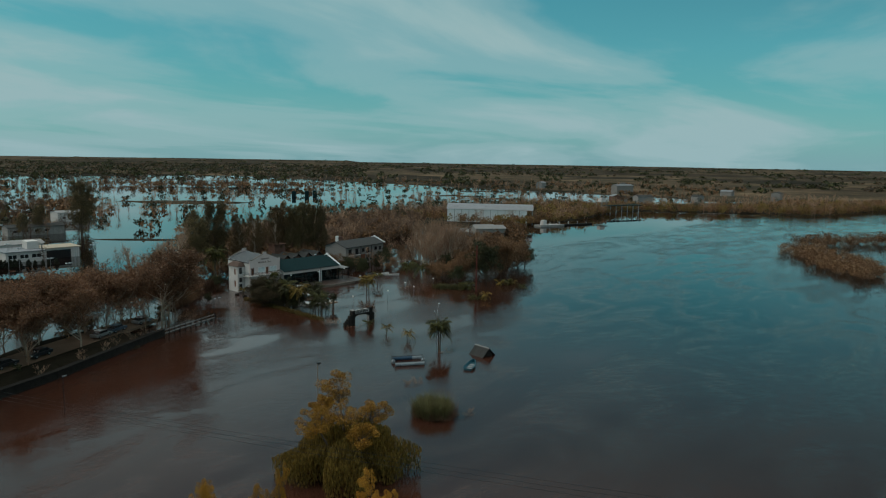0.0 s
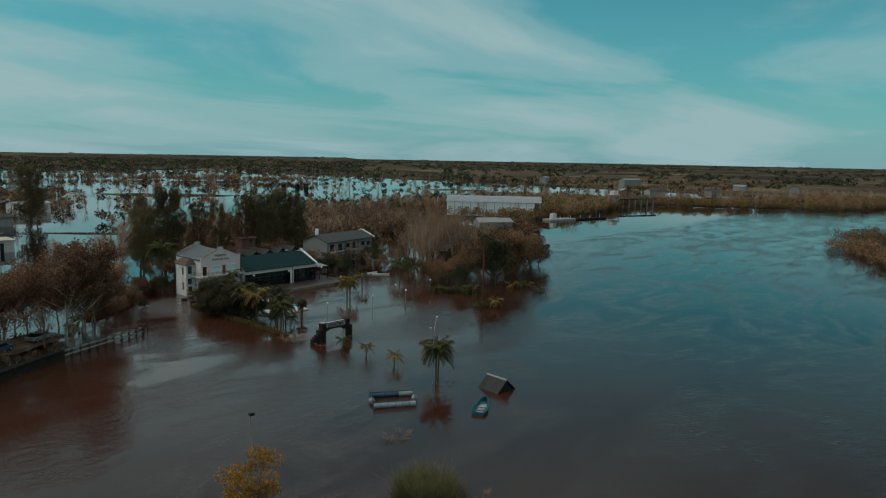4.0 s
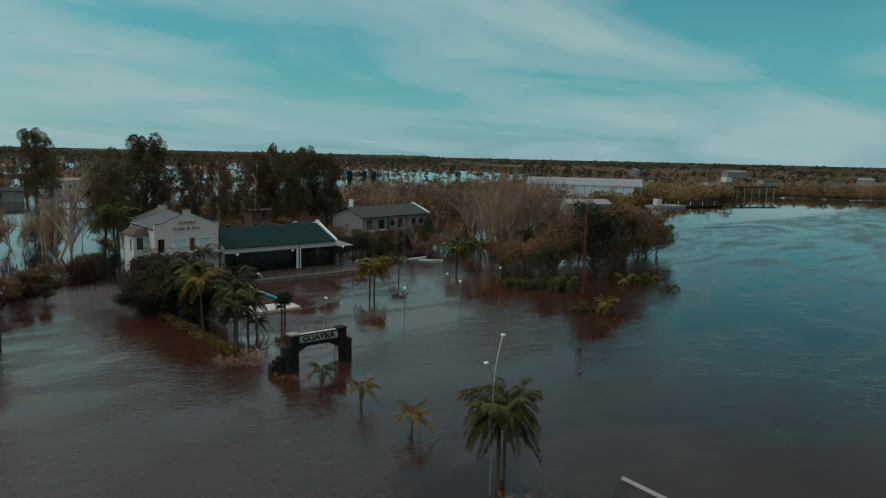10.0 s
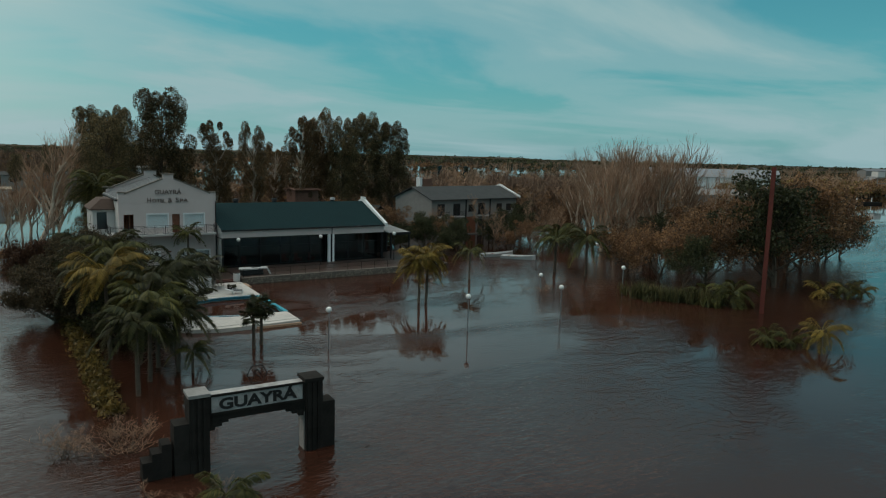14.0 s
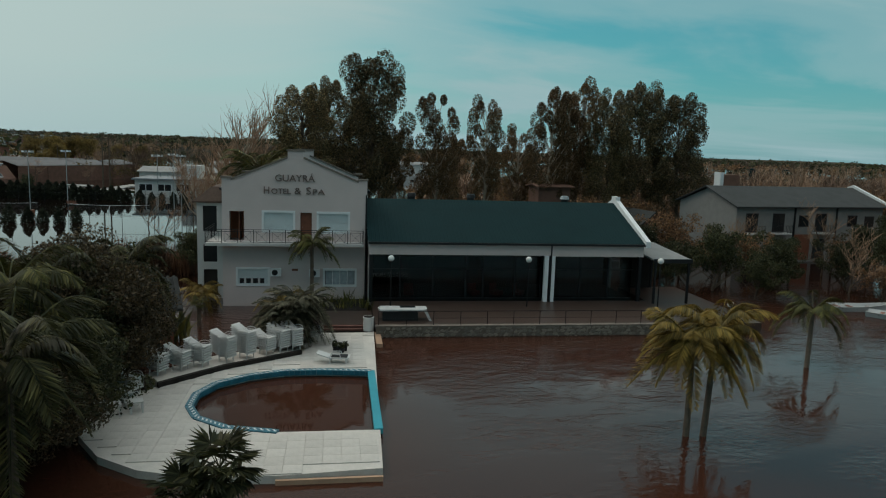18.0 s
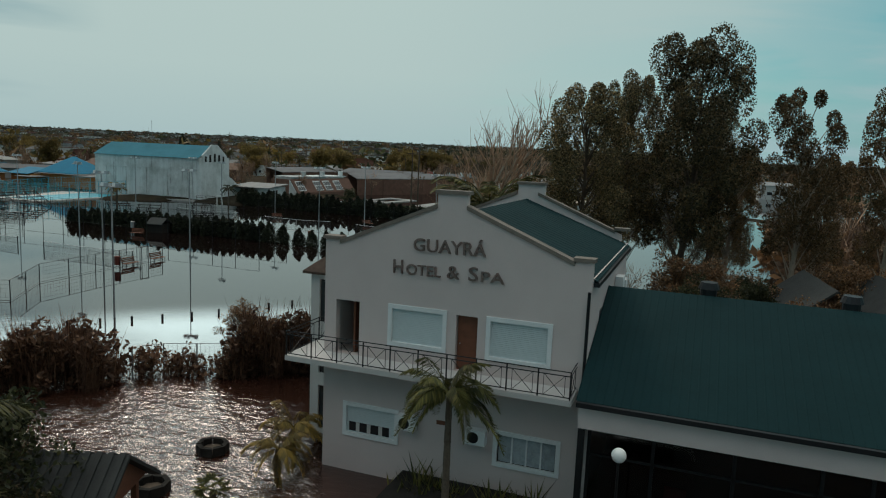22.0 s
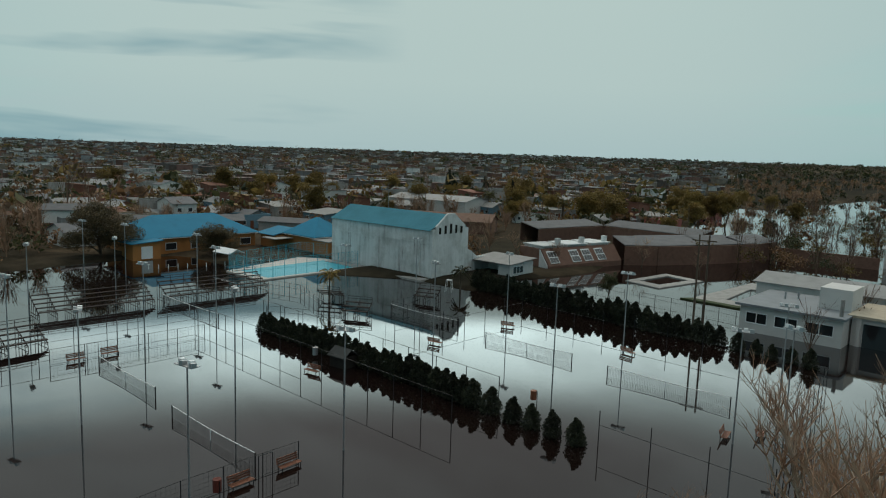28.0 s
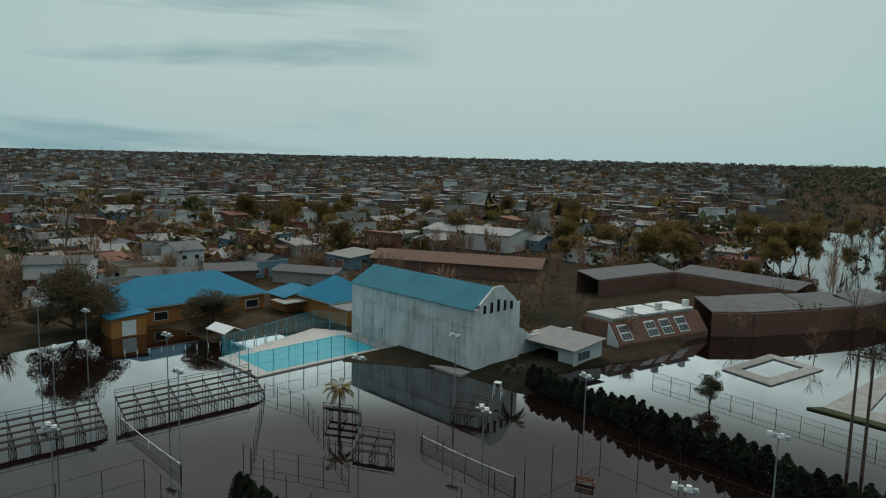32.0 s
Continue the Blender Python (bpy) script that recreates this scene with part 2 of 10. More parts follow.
def water_mat():
    m = bpy.data.materials.new("flood_water")
    m.use_nodes = True
    t = m.node_tree
    link = t.links.new
    p = t.nodes["Principled BSDF"]
    geo = t.nodes.new("ShaderNodeNewGeometry")
    silt = node(t, "ShaderNodeTexNoise", Scale=0.02, Detail=4.0, Roughness=0.6)
    link(geo.outputs["Position"], silt.inputs["Vector"])
    c = ramp(t, [(0.3, (0.033, 0.0130, 0.0082)), (0.7, (0.056, 0.0220, 0.0136))])
    link(silt.outputs["Fac"], c.inputs[0])
    # base darkens across the stream: its dark sky reflection is put into the colour
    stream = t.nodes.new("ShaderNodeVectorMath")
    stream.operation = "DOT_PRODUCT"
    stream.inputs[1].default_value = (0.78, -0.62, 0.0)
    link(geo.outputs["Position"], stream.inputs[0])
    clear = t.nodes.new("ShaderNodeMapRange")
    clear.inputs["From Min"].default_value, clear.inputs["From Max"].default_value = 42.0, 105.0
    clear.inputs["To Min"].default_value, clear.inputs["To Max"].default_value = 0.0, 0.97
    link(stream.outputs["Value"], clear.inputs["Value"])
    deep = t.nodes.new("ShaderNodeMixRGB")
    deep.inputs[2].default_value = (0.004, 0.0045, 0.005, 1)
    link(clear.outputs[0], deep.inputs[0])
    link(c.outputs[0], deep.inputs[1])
    # base colour falls to near black towards and behind the house
    dark_back = t.nodes.new("ShaderNodeMixRGB")
    dark_back.inputs[2].default_value = (0.0080, 0.0042, 0.0036, 1)
    link(deep.outputs[0], dark_back.inputs[1])
    link(dark_back.outputs[0], p.inputs["Base Color"])
    # IOR raised above water's own, behind the house and on the drive, brightens reflections
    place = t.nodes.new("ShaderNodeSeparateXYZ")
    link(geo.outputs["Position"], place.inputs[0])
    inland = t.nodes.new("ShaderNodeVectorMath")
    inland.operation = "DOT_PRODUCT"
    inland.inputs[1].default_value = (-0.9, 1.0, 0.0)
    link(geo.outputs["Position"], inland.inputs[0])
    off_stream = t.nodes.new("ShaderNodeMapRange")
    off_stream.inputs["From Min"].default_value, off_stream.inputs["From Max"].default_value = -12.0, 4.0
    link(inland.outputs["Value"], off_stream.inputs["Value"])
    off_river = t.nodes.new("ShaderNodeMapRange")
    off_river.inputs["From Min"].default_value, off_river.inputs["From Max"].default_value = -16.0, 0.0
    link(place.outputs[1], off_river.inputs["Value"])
    ior_mask = t.nodes.new("ShaderNodeMath")
    ior_mask.operation = "MINIMUM"
    link(off_stream.outputs[0], ior_mask.inputs[0])
    link(off_river.outputs[0], ior_mask.inputs[1])
    raised_ior = t.nodes.new("ShaderNodeMapRange")
    raised_ior.inputs["To Min"].default_value, raised_ior.inputs["To Max"].default_value = 1.37, 2.15
    link(ior_mask.outputs[0], raised_ior.inputs["Value"])
    link(raised_ior.outputs[0], p.inputs["IOR"])
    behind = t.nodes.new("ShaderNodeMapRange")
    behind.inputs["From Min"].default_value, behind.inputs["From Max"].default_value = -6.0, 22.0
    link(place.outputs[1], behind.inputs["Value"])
    link(behind.outputs[0], dark_back.inputs[0])
    p.inputs["Specular IOR Level"].default_value = 0.5
    # the current ruffles the river; the flooded sports ground behind the house lies calm
    sep = t.nodes.new("ShaderNodeSeparateXYZ")
    link(geo.outputs["Position"], sep.inputs[0])
    calm = t.nodes.new("ShaderNodeMapRange")
    calm.inputs["From Min"].default_value, calm.inputs["From Max"].default_value = 2.0, 10.0
    calm.inputs["To Min"].default_value, calm.inputs["To Max"].default_value = 1.0, 0.02
    link(sep.outputs[1], calm.inputs["Value"])
    film = t.nodes.new("ShaderNodeMapRange")
    film.inputs["From Min"].default_value, film.inputs["From Max"].default_value = -30.0, 15.0
    film.inputs["To Min"].default_value, film.inputs["To Max"].default_value = 0.03, 0.03
    link(sep.outputs[1], film.inputs["Value"])
    link(film.outputs[0], p.inputs["Roughness"])
    # smooth slicks and ruffled tongues drawn out along the stream
    flow = t.nodes.new("ShaderNodeMapping")
    flow.inputs["Rotation"].default_value = (0, 0, radians(-38))
    flow.inputs["Scale"].default_value = (0.45, 1.0, 1.0)
    link(geo.outputs["Position"], flow.inputs[0])
    patch = node(t, "ShaderNodeTexNoise", Scale=0.075, Detail=6.0, Roughness=0.66, Distortion=1.8)
    link(flow.outputs[0], patch.inputs["Vector"])
    pr = t.nodes.new("ShaderNodeMapRange")
    pr.inputs["From Min"].default_value, pr.inputs["From Max"].default_value = 0.40, 0.62
    pr.inputs["To Min"].default_value, pr.inputs["To Max"].default_value = 0.08, 1.9
    link(patch.outputs["Fac"], pr.inputs["Value"])
    amount = t.nodes.new("ShaderNodeMath")
    amount.operation = "MULTIPLY"
    link(calm.outputs[0], amount.inputs[0])
    link(pr.outputs[0], amount.inputs[1])
    stretch = t.nodes.new("ShaderNodeMapping")
    stretch.inputs["Rotation"].default_value = (0, 0, radians(-40))
    stretch.inputs["Scale"].default_value = (0.55, 1.0, 1.0)
    link(geo.outputs["Position"], stretch.inputs[0])
    w1 = node(t, "ShaderNodeTexNoise", Scale=0.8, Detail=4.0, Roughness=0.5, Distortion=0.6)
    w2 = node(t, "ShaderNodeTexNoise", Scale=3.6, Detail=3.0, Roughness=0.6, Distortion=0.3)
    link(stretch.outputs[0], w1.inputs["Vector"])
    link(stretch.outputs[0], w2.inputs["Vector"])
    half = t.nodes.new("ShaderNodeMath")
    half.operation, half.inputs[1].default_value = "MULTIPLY_ADD", 0.62
    link(w2.outputs["Fac"], half.inputs[0])
    link(w1.outputs["Fac"], half.inputs[2])
    b = node(t, "ShaderNodeBump", Distance=0.045)
    # the basin of the pool is sheltered
    reach = t.nodes.new("ShaderNodeVectorMath")
    reach.operation = "DISTANCE"
    reach.inputs[1].default_value = (5.6, -19.2, 0.0)
    link(geo.outputs["Position"], reach.inputs[0])
    lee = t.nodes.new("ShaderNodeMapRange")
    lee.inputs["From Min"].default_value, lee.inputs["From Max"].default_value = 5.5, 7.5
    lee.inputs["To Min"].default_value, lee.inputs["To Max"].default_value = 0.12, 1.0
    link(reach.outputs["Value"], lee.inputs["Value"])
    still = t.nodes.new("ShaderNodeMath")
    still.operation = "MULTIPLY"
    # wind and current ruffle the drive between the hotel and the reeds
    drive = t.nodes.new("ShaderNodeVectorMath")
    drive.operation = "DISTANCE"
    drive.inputs[1].default_value = (-9.0, -4.5, 0.0)
    link(geo.outputs["Position"], drive.inputs[0])
    gust = t.nodes.new("ShaderNodeMapRange")
    gust.inputs["From Min"].default_value, gust.inputs["From Max"].default_value = 5.0, 11.0
    gust.inputs["To Min"].default_value, gust.inputs["To Max"].default_value = 4.6, 0.0
    link(drive.outputs["Value"], gust.inputs["Value"])
    blown = t.nodes.new("ShaderNodeMath")
    blown.operation = "ADD"
    link(amount.outputs[0], blown.inputs[0])
    link(gust.outputs[0], blown.inputs[1])
    link(blown.outputs[0], still.inputs[0])
    link(lee.outputs[0], still.inputs[1])
    link(still.outputs[0], b.inputs["Strength"])
    link(half.outputs[0], b.inputs["Height"])
    link(b.outputs[0], p.inputs["Normal"])
    return m


def ground_mat():
    m = bpy.data.materials.new("earth_and_scrub")
    m.use_nodes = True
    t = m.node_tree
    link = t.links.new
    p = t.nodes["Principled BSDF"]
    geo = t.nodes.new("ShaderNodeNewGeometry")
    n1 = node(t, "ShaderNodeTexNoise", Scale=0.012, Detail=6.0, Roughness=0.65)
    n2 = node(t, "ShaderNodeTexNoise", Scale=0.35, Detail=5.0, Roughness=0.7)
    link(geo.outputs["Position"], n1.inputs["Vector"])
    link(geo.outputs["Position"], n2.inputs["Vector"])
    r1 = ramp(t, [(0.32, (0.026, 0.026, 0.018)), (0.50, (0.056, 0.044, 0.030)), (0.68, (0.125, 0.094, 0.062))])
    r2 = ramp(t, [(0.3, (0.55, 0.55, 0.55)), (0.7, (1.15, 1.15, 1.15))])
    link(n1.outputs["Fac"], r1.inputs[0])
    link(n2.outputs["Fac"], r2.inputs[0])
    mul = t.nodes.new("ShaderNodeMixRGB")
    mul.blend_type = "MULTIPLY"
    mul.inputs[0].default_value = 1.0
    link(r1.outputs[0], mul.inputs[1])
    link(r2.outputs[0], mul.inputs[2])
    # ploughed, fallow and grazed fields of the plain
    plots = node(t, "ShaderNodeTexVoronoi", Scale=0.0042)
    link(geo.outputs["Position"], plots.inputs["Vector"])
    tone = ramp(t, [(0.15, (0.45, 0.50, 0.52)), (0.5, (0.95, 0.92, 0.90)), (0.85, (1.75, 1.65, 1.55))])
    link(plots.outputs["Color"], tone.inputs[0])
    tilled = t.nodes.new("ShaderNodeMixRGB")
    tilled.blend_type = "MULTIPLY"
    tilled.inputs[0].default_value = 1.0
    link(mul.outputs[0], tilled.inputs[1])
    link(tone.outputs[0], tilled.inputs[2])
    link(tilled.outputs[0], p.inputs["Base Color"])
    p.inputs["Roughness"].default_value = 1.0
    p.inputs["Specular IOR Level"].default_value = 0.03
    b = node(t, "ShaderNodeBump", Strength=0.6, Distance=0.3)
    link(n2.outputs["Fac"], b.inputs["Height"])
    link(b.outputs[0], p.inputs["Normal"])
    return m


def clear_glass():
    """A clear pane: see-through, with the gloss that grows at a slant."""
    m = bpy.data.materials.new("clear_glass")
    m.use_nodes = True
    t = m.node_tree
    t.nodes.remove(t.nodes["Principled BSDF"])
    see, gloss, mx, fr = t.nodes.new("ShaderNodeBsdfTransparent"), t.nodes.new("ShaderNodeBsdfGlossy"), t.nodes.new("ShaderNodeMixShader"), t.nodes.new("ShaderNodeFresnel")
    see.inputs[0].default_value = (0.55, 0.58, 0.58, 1)
    gloss.inputs["Roughness"].default_value = 0.03
    fr.inputs[0].default_value = 1.45
    t.links.new(fr.outputs[0], mx.inputs[0])
    t.links.new(see.outputs[0], mx.inputs[1])
    t.links.new(gloss.outputs[0], mx.inputs[2])
    t.links.new(mx.outputs[0], t.nodes["Material Output"].inputs[0])
    return m


WATER, GROUND, CLEAR = water_mat(), ground_mat(), clear_glass()
WHITE = mat("white_render", (0.56, 0.54, 0.52), 0.85, vary=0.10, scale=0.6, fine=30, bump=0.12, obj_random=0.03)
FACADE = mat("warm_grey_render", (0.62, 0.525, 0.50), 0.88, vary=0.10, scale=0.5, fine=26, bump=0.15, obj_random=0.03)
TRIM = mat("white_trim_paint", (0.74, 0.75, 0.75), 0.6, vary=0.08, bump=0.06, obj_random=0.03)
SHUTTER = mat("pale_shutter", (0.60, 0.66, 0.67), 0.55, vary=0.06, scale=3, fine=40, bump=0.1, obj_random=0.03)
STONEC = mat("weathered_coping", (0.19, 0.160, 0.135), 0.9, vary=0.35, scale=2.2, fine=18, bump=0.3)
GREENROOF = mat("dark_green_metal_roof", (0.007, 0.027, 0.030), 0.85, 0.0, vary=0.22, scale=0.5, fine=9, bump=0.08, obj_random=0.06, spec=0.1)
ZINC = mat("worn_zinc_sheet", (0.25, 0.25, 0.245), 0.75, 0.1, vary=0.25, scale=0.7, fine=8, bump=0.08)
BLUEROOF = mat("bright_blue_sheet", (0.008, 0.170, 0.285), 0.8, 0.0, vary=0.18, scale=0.5, fine=9, bump=0.06, obj_random=0.05)
BLUEGREY = mat("faded_blue_sheet", (0.062, 0.200, 0.255), 0.9, 0.0, vary=0.22, scale=0.3, fine=7, bump=0.06, spec=0.08)
DARKMET = mat("dark_painted_metal", (0.025, 0.025, 0.027), 0.45, 0.5, vary=0.3, bump=0.05)
STEEL = mat("galvanised_steel", (0.40, 0.41, 0.42), 0.42, 0.7, vary=0.2, bump=0.06)
RUST = mat("rust_red_paint", (0.15, 0.034, 0.024), 0.7, 0.1, vary=0.35, scale=2, bump=0.15)
GLASS = mat("dark_glass", (0.026, 0.027, 0.029), 0.06, 0.0, vary=0.1, bump=0.0, spec=0.6)
BROWNW = mat("red_brown_wood", (0.19, 0.070, 0.038), 0.6, vary=0.3, scale=4, fine=30, bump=0.15)
TERRA = mat("terracotta_render", (0.42, 0.15, 0.075), 0.85, vary=0.15)
BRICK = mat("brown_brick", (0.16, 0.085, 0.062), 0.9, vary=0.35, scale=1.2, fine=12, bump=0.35)
CONC = mat("weathered_concrete", (0.30, 0.29, 0.275), 0.92, vary=0.35, scale=0.9, fine=9, bump=0.3)
OLDWHITE = mat("stained_white_wall", (0.56, 0.575, 0.57), 0.9, vary=0.32, scale=0.28, fine=5, bump=0.15)
# also lines the restaurant, where its near-black stands in for indoor shade
DARKC = mat("mossy_concrete_and_shade", (0.027, 0.0245, 0.022), 0.95, vary=0.5, scale=1.6, fine=10, bump=0.4, spec=0.1)
DECK = mat("pale_deck_tile", (0.52, 0.495, 0.46), 0.75, vary=0.2, scale=1.5, fine=18, bump=0.1, obj_random=0.07)
STONE = mat("rubble_stone", (0.24, 0.20, 0.165), 0.92, vary=0.35, scale=5, fine=24, bump=0.5, obj_random=0.38)
PLASTIC = mat("white_plastic", (0.56, 0.56, 0.55), 0.4, vary=0.06, bump=0.0, obj_random=0.05)
BARREL_W = mat("pale_plastic_barrel", (0.19, 0.22, 0.24), 0.45, vary=0.15, scale=3, bump=0.05)
BARREL_B = mat("blue_plastic_barrel", (0.014, 0.05, 0.09), 0.45, vary=0.2, scale=3, bump=0.05)
TEAL = mat("teal_boat_paint", (0.012, 0.085, 0.115), 0.5, vary=0.25, scale=3, bump=0.1)
BLACKROOF = mat("dark_felt_roof", (0.035, 0.037, 0.036), 0.85, vary=0.4, scale=1.5, fine=20, bump=0.4)
OPAL = mat("opal_globe", (0.80, 0.79, 0.76), 0.3, vary=0.05, bump=0.0, obj_random=0.02)
POOLBLUE = mat("turquoise_paint", (0.03, 0.33, 0.42), 0.5, vary=0.2, scale=1.2, bump=0.05)
ORANGE = mat("ochre_render", (0.37, 0.155, 0.048), 0.88, vary=0.15, scale=0.6, bump=0.1)
BARK = mat("grey_brown_bark", (0.115, 0.085, 0.062), 0.95, vary=0.4, scale=3, fine=14, bump=0.6)
PALEBARK = mat("pale_bark", (0.43, 0.345, 0.27), 0.92, vary=0.35, scale=2, fine=10, bump=0.4)
# darker twin of TWIG: browner wood, with backlit shade put into the colour
TWIGD = mat("brown_backlit_twigs", (0.135, 0.085, 0.060), 0.95, vary=0.3, scale=1, bump=0.0, obj_random=0.25)
TWIG = mat("winter_twigs", (0.33, 0.205, 0.135), 0.95, vary=0.3, scale=1, bump=0.0, obj_random=0.25)
PALMTRUNK = mat("ringed_palm_trunk", (0.13, 0.10, 0.075), 0.95, vary=0.45, scale=5, fine=20, bump=0.6)
DIRT = mat("sandy_track", (0.15, 0.10, 0.066), 0.95, vary=0.3, scale=0.4, fine=8, bump=0.3)
GRASS = mat("rough_grass", (0.045, 0.062, 0.022), 0.95, vary=0.45, scale=0.5, fine=12, bump=0.5)
LETTER = mat("bronze_letters", (0.19, 0.135, 0.118), 0.55, 0.15, vary=0.2, bump=0.05)
SIGNBOARD = mat("weathered_signboard", (0.38, 0.37, 0.36), 0.85, vary=0.5, scale=2.4, fine=14, bump=0.2)
SLATEROOF = mat("dark_slate_sheet", (0.060, 0.066, 0.072), 0.42, 0.0, vary=0.22, scale=0.5, fine=8, bump=0.08)
SLATEZINC = mat("dulled_zinc_sheet", (0.20, 0.215, 0.23), 0.65, 0.15, vary=0.22, scale=0.5, fine=8, bump=0.08)
RED = mat("red_upholstery", (0.30, 0.012, 0.010), 0.7, vary=0.2)
NETMAT = mat("dark_net_band", (0.05, 0.05, 0.052), 0.8, vary=0.2, bump=0)
TYRE = mat("black_rubber", (0.02, 0.02, 0.02), 0.85, vary=0.3, bump=0.1)

EUC = leaf_mat("eucalypt_leaves", (0.108, 0.090, 0.046), (0.042, 0.038, 0.022), (0.31, 0.210, 0.098))
EUCB = leaf_mat("browner_eucalypt_leaves", (0.13, 0.085, 0.042), (0.05, 0.04, 0.022), (0.25, 0.15, 0.07))
DARKG = leaf_mat("dark_evergreen_leaves", (0.040, 0.045, 0.020), (0.016, 0.020, 0.011), (0.085, 0.082, 0.034))
PALMG = leaf_mat("palm_leaflets", (0.085, 0.088, 0.027), (0.034, 0.040, 0.015), (0.19, 0.165, 0.045))
DARKPALM = leaf_mat("dark_palm_leaflets", (0.046, 0.050, 0.020), (0.018, 0.022, 0.010), (0.115, 0.105, 0.036))
PALMY = leaf_mat("golden_palm_leaflets", (0.215, 0.150, 0.034), (0.095, 0.075, 0.020), (0.38, 0.245, 0.055))
WILLOW = leaf_mat("yellow_willow_leaves", (0.40, 0.20, 0.030), (0.19, 0.095, 0.018), (0.58, 0.31, 0.045))
WILLOWG = leaf_mat("olive_willow_strands", (0.26, 0.170, 0.040), (0.13, 0.090, 0.026), (0.42, 0.27, 0.065))
RUSTL = leaf_mat("russet_leaves", (0.175, 0.098, 0.052), (0.072, 0.045, 0.028), (0.32, 0.170, 0.080))
PLANEL = leaf_mat("withered_plane_leaves", (0.20, 0.105, 0.060), (0.10, 0.054, 0.034), (0.32, 0.165, 0.09))
OCHREL = leaf_mat("ochre_leaves", (0.17, 0.115, 0.035), (0.075, 0.055, 0.020), (0.29, 0.19, 0.055))
REEDG = leaf_mat("green_reeds", (0.105, 0.098, 0.042), (0.050, 0.048, 0.024), (0.20, 0.175, 0.075))
DUNL = leaf_mat("dun_leaves", (0.105, 0.075, 0.048), (0.045, 0.035, 0.025), (0.19, 0.13, 0.08))
REEDB = leaf_mat("brown_reeds", (0.105, 0.055, 0.035), (0.050, 0.028, 0.020), (0.20, 0.110, 0.065))
CYPRESS = leaf_mat("cypress_leaves", (0.024, 0.028, 0.018), (0.012, 0.015, 0.010), (0.045, 0.050, 0.027))


# ---- building blocks ----
class Shape:
    """Collects boxes, tubes and faces of one part in its thing's own axes."""

    def __init__(self):
        self.v, self.f = [], []

    def face(self, pts):
        n = len(self.v)
        self.v += [tuple(p) for p in pts]
        self.f.append(tuple(range(n, n + len(pts))))
        return self

    def box(self, x0, x1, y0, y1, z0, z1, m=None):
        n = len(self.v)
        pts = [(x0, y0, z0), (x1, y0, z0), (x1, y1, z0), (x0, y1, z0), (x0, y0, z1), (x1, y0, z1), (x1, y1, z1), (x0, y1, z1)]
        self.v += [tuple(m @ Vector(p)) for p in pts] if m else pts
        self.f += [tuple(n + k for k in q) for q in ((0, 3, 2, 1), (4, 5, 6, 7), (0, 1, 5, 4), (1, 2, 6, 5), (2, 3, 7, 6), (3, 0, 4, 7))]
        return self

    def tube(self, a, b, r0, r1=None, n=8, caps=True):
        a, b = Vector(a), Vector(b)
        r1 = r0 if r1 is None else r1
        d = (b - a)
        d = d.normalized() if d.length > 1e-9 else Vector((0, 0, 1))
        u = d.orthogonal().normalized()
        w = d.cross(u)
        k = len(self.v)
        for p, r in ((a, r0), (b, r1)):
            for i in range(n):
                q = 2 * math.pi * i / n
                self.v.append(tuple(p + r * (math.cos(q) * u + math.sin(q) * w)))
        for i in range(n):
            j = (i + 1) % n
            self.f.append((k + i, k + j, k + n + j, k + n + i))
        if caps:
            self.f.append(tuple(k + i for i in reversed(range(n))))
            self.f.append(tuple(k + n + i for i in range(n)))
        return self

    def path(self, pts, r, n=6):
        for a, b in zip(pts, pts[1:]):
            self.tube(a, b, r, r, n)
        return self

    def prism(self, outline, axis, lo, hi):
        """An outline in two axes, drawn out along the third one: axis 'x' takes (y, z), 'y' takes (x, z), 'z' takes (x, y)."""
        put = {"x": lambda p, s: (s, p[0], p[1]), "y": lambda p, s: (p[0], s, p[1]), "z": lambda p, s: (p[0], p[1], s)}[axis]
        n, k = len(outline), len(self.v)
        self.v += [put(p, lo) for p in outline] + [put(p, hi) for p in outline]
        self.f.append(tuple(k + i for i in reversed(range(n))))
        self.f.append(tuple(k + n + i for i in range(n)))
        self.f += [(k + i, k + (i + 1) % n, k + n + (i + 1) % n, k + n + i) for i in range(n)]
        return self

    def ball(self, c, r, n=12, rings=8, zs=1.0):
        k = len(self.v)
        for i in range(rings + 1):
            a = math.pi * i / rings
            for j in range(n):
                b = 2 * math.pi * j / n
                self.v.append((c[0] + r * math.sin(a) * math.cos(b), c[1] + r * math.sin(a) * math.sin(b), c[2] + zs * r * math.cos(a)))
        for i in range(rings):
            for j in range(n):
                self.f.append((k + i * n + j, k + (i + 1) * n + j, k + (i + 1) * n + (j + 1) % n, k + i * n + (j + 1) % n))
        return self

    def wall_x(self, x0, x1, y0, y1, z0, z1, holes=()):
        """A wall along x with openings (xa, xb, za, zb) that go through it."""
        xs = sorted({x0, x1, *(h[0] for h in holes), *(h[1] for h in holes)})
        for a, b in zip(xs, xs[1:]):
            cut = sorted((h[2], h[3]) for h in holes if h[0] <= a + 1e-6 and h[1] >= b - 1e-6)
            z = z0
            for za, zb in cut:
                if za > z + 1e-6:
                    self.box(a, b, y0, y1, z, za)
                z = zb
            if z1 > z + 1e-6:
                self.box(a, b, y0, y1, z, z1)
        return self

    def wall_y(self, y0, y1, x0, x1, z0, z1, holes=()):
        k = len(self.v)
        self.wall_x(y0, y1, x0, x1, z0, z1, holes)
        self.v[k:] = [(q[1], q[0], q[2]) for q in self.v[k:]]
        return self

    def mesh(self, name, smooth=False):
        me = bpy.data.meshes.new(name)
        me.from_pydata(self.v, [], self.f)
        if smooth:
            me.polygons.foreach_set("use_smooth", [True] * len(me.polygons))
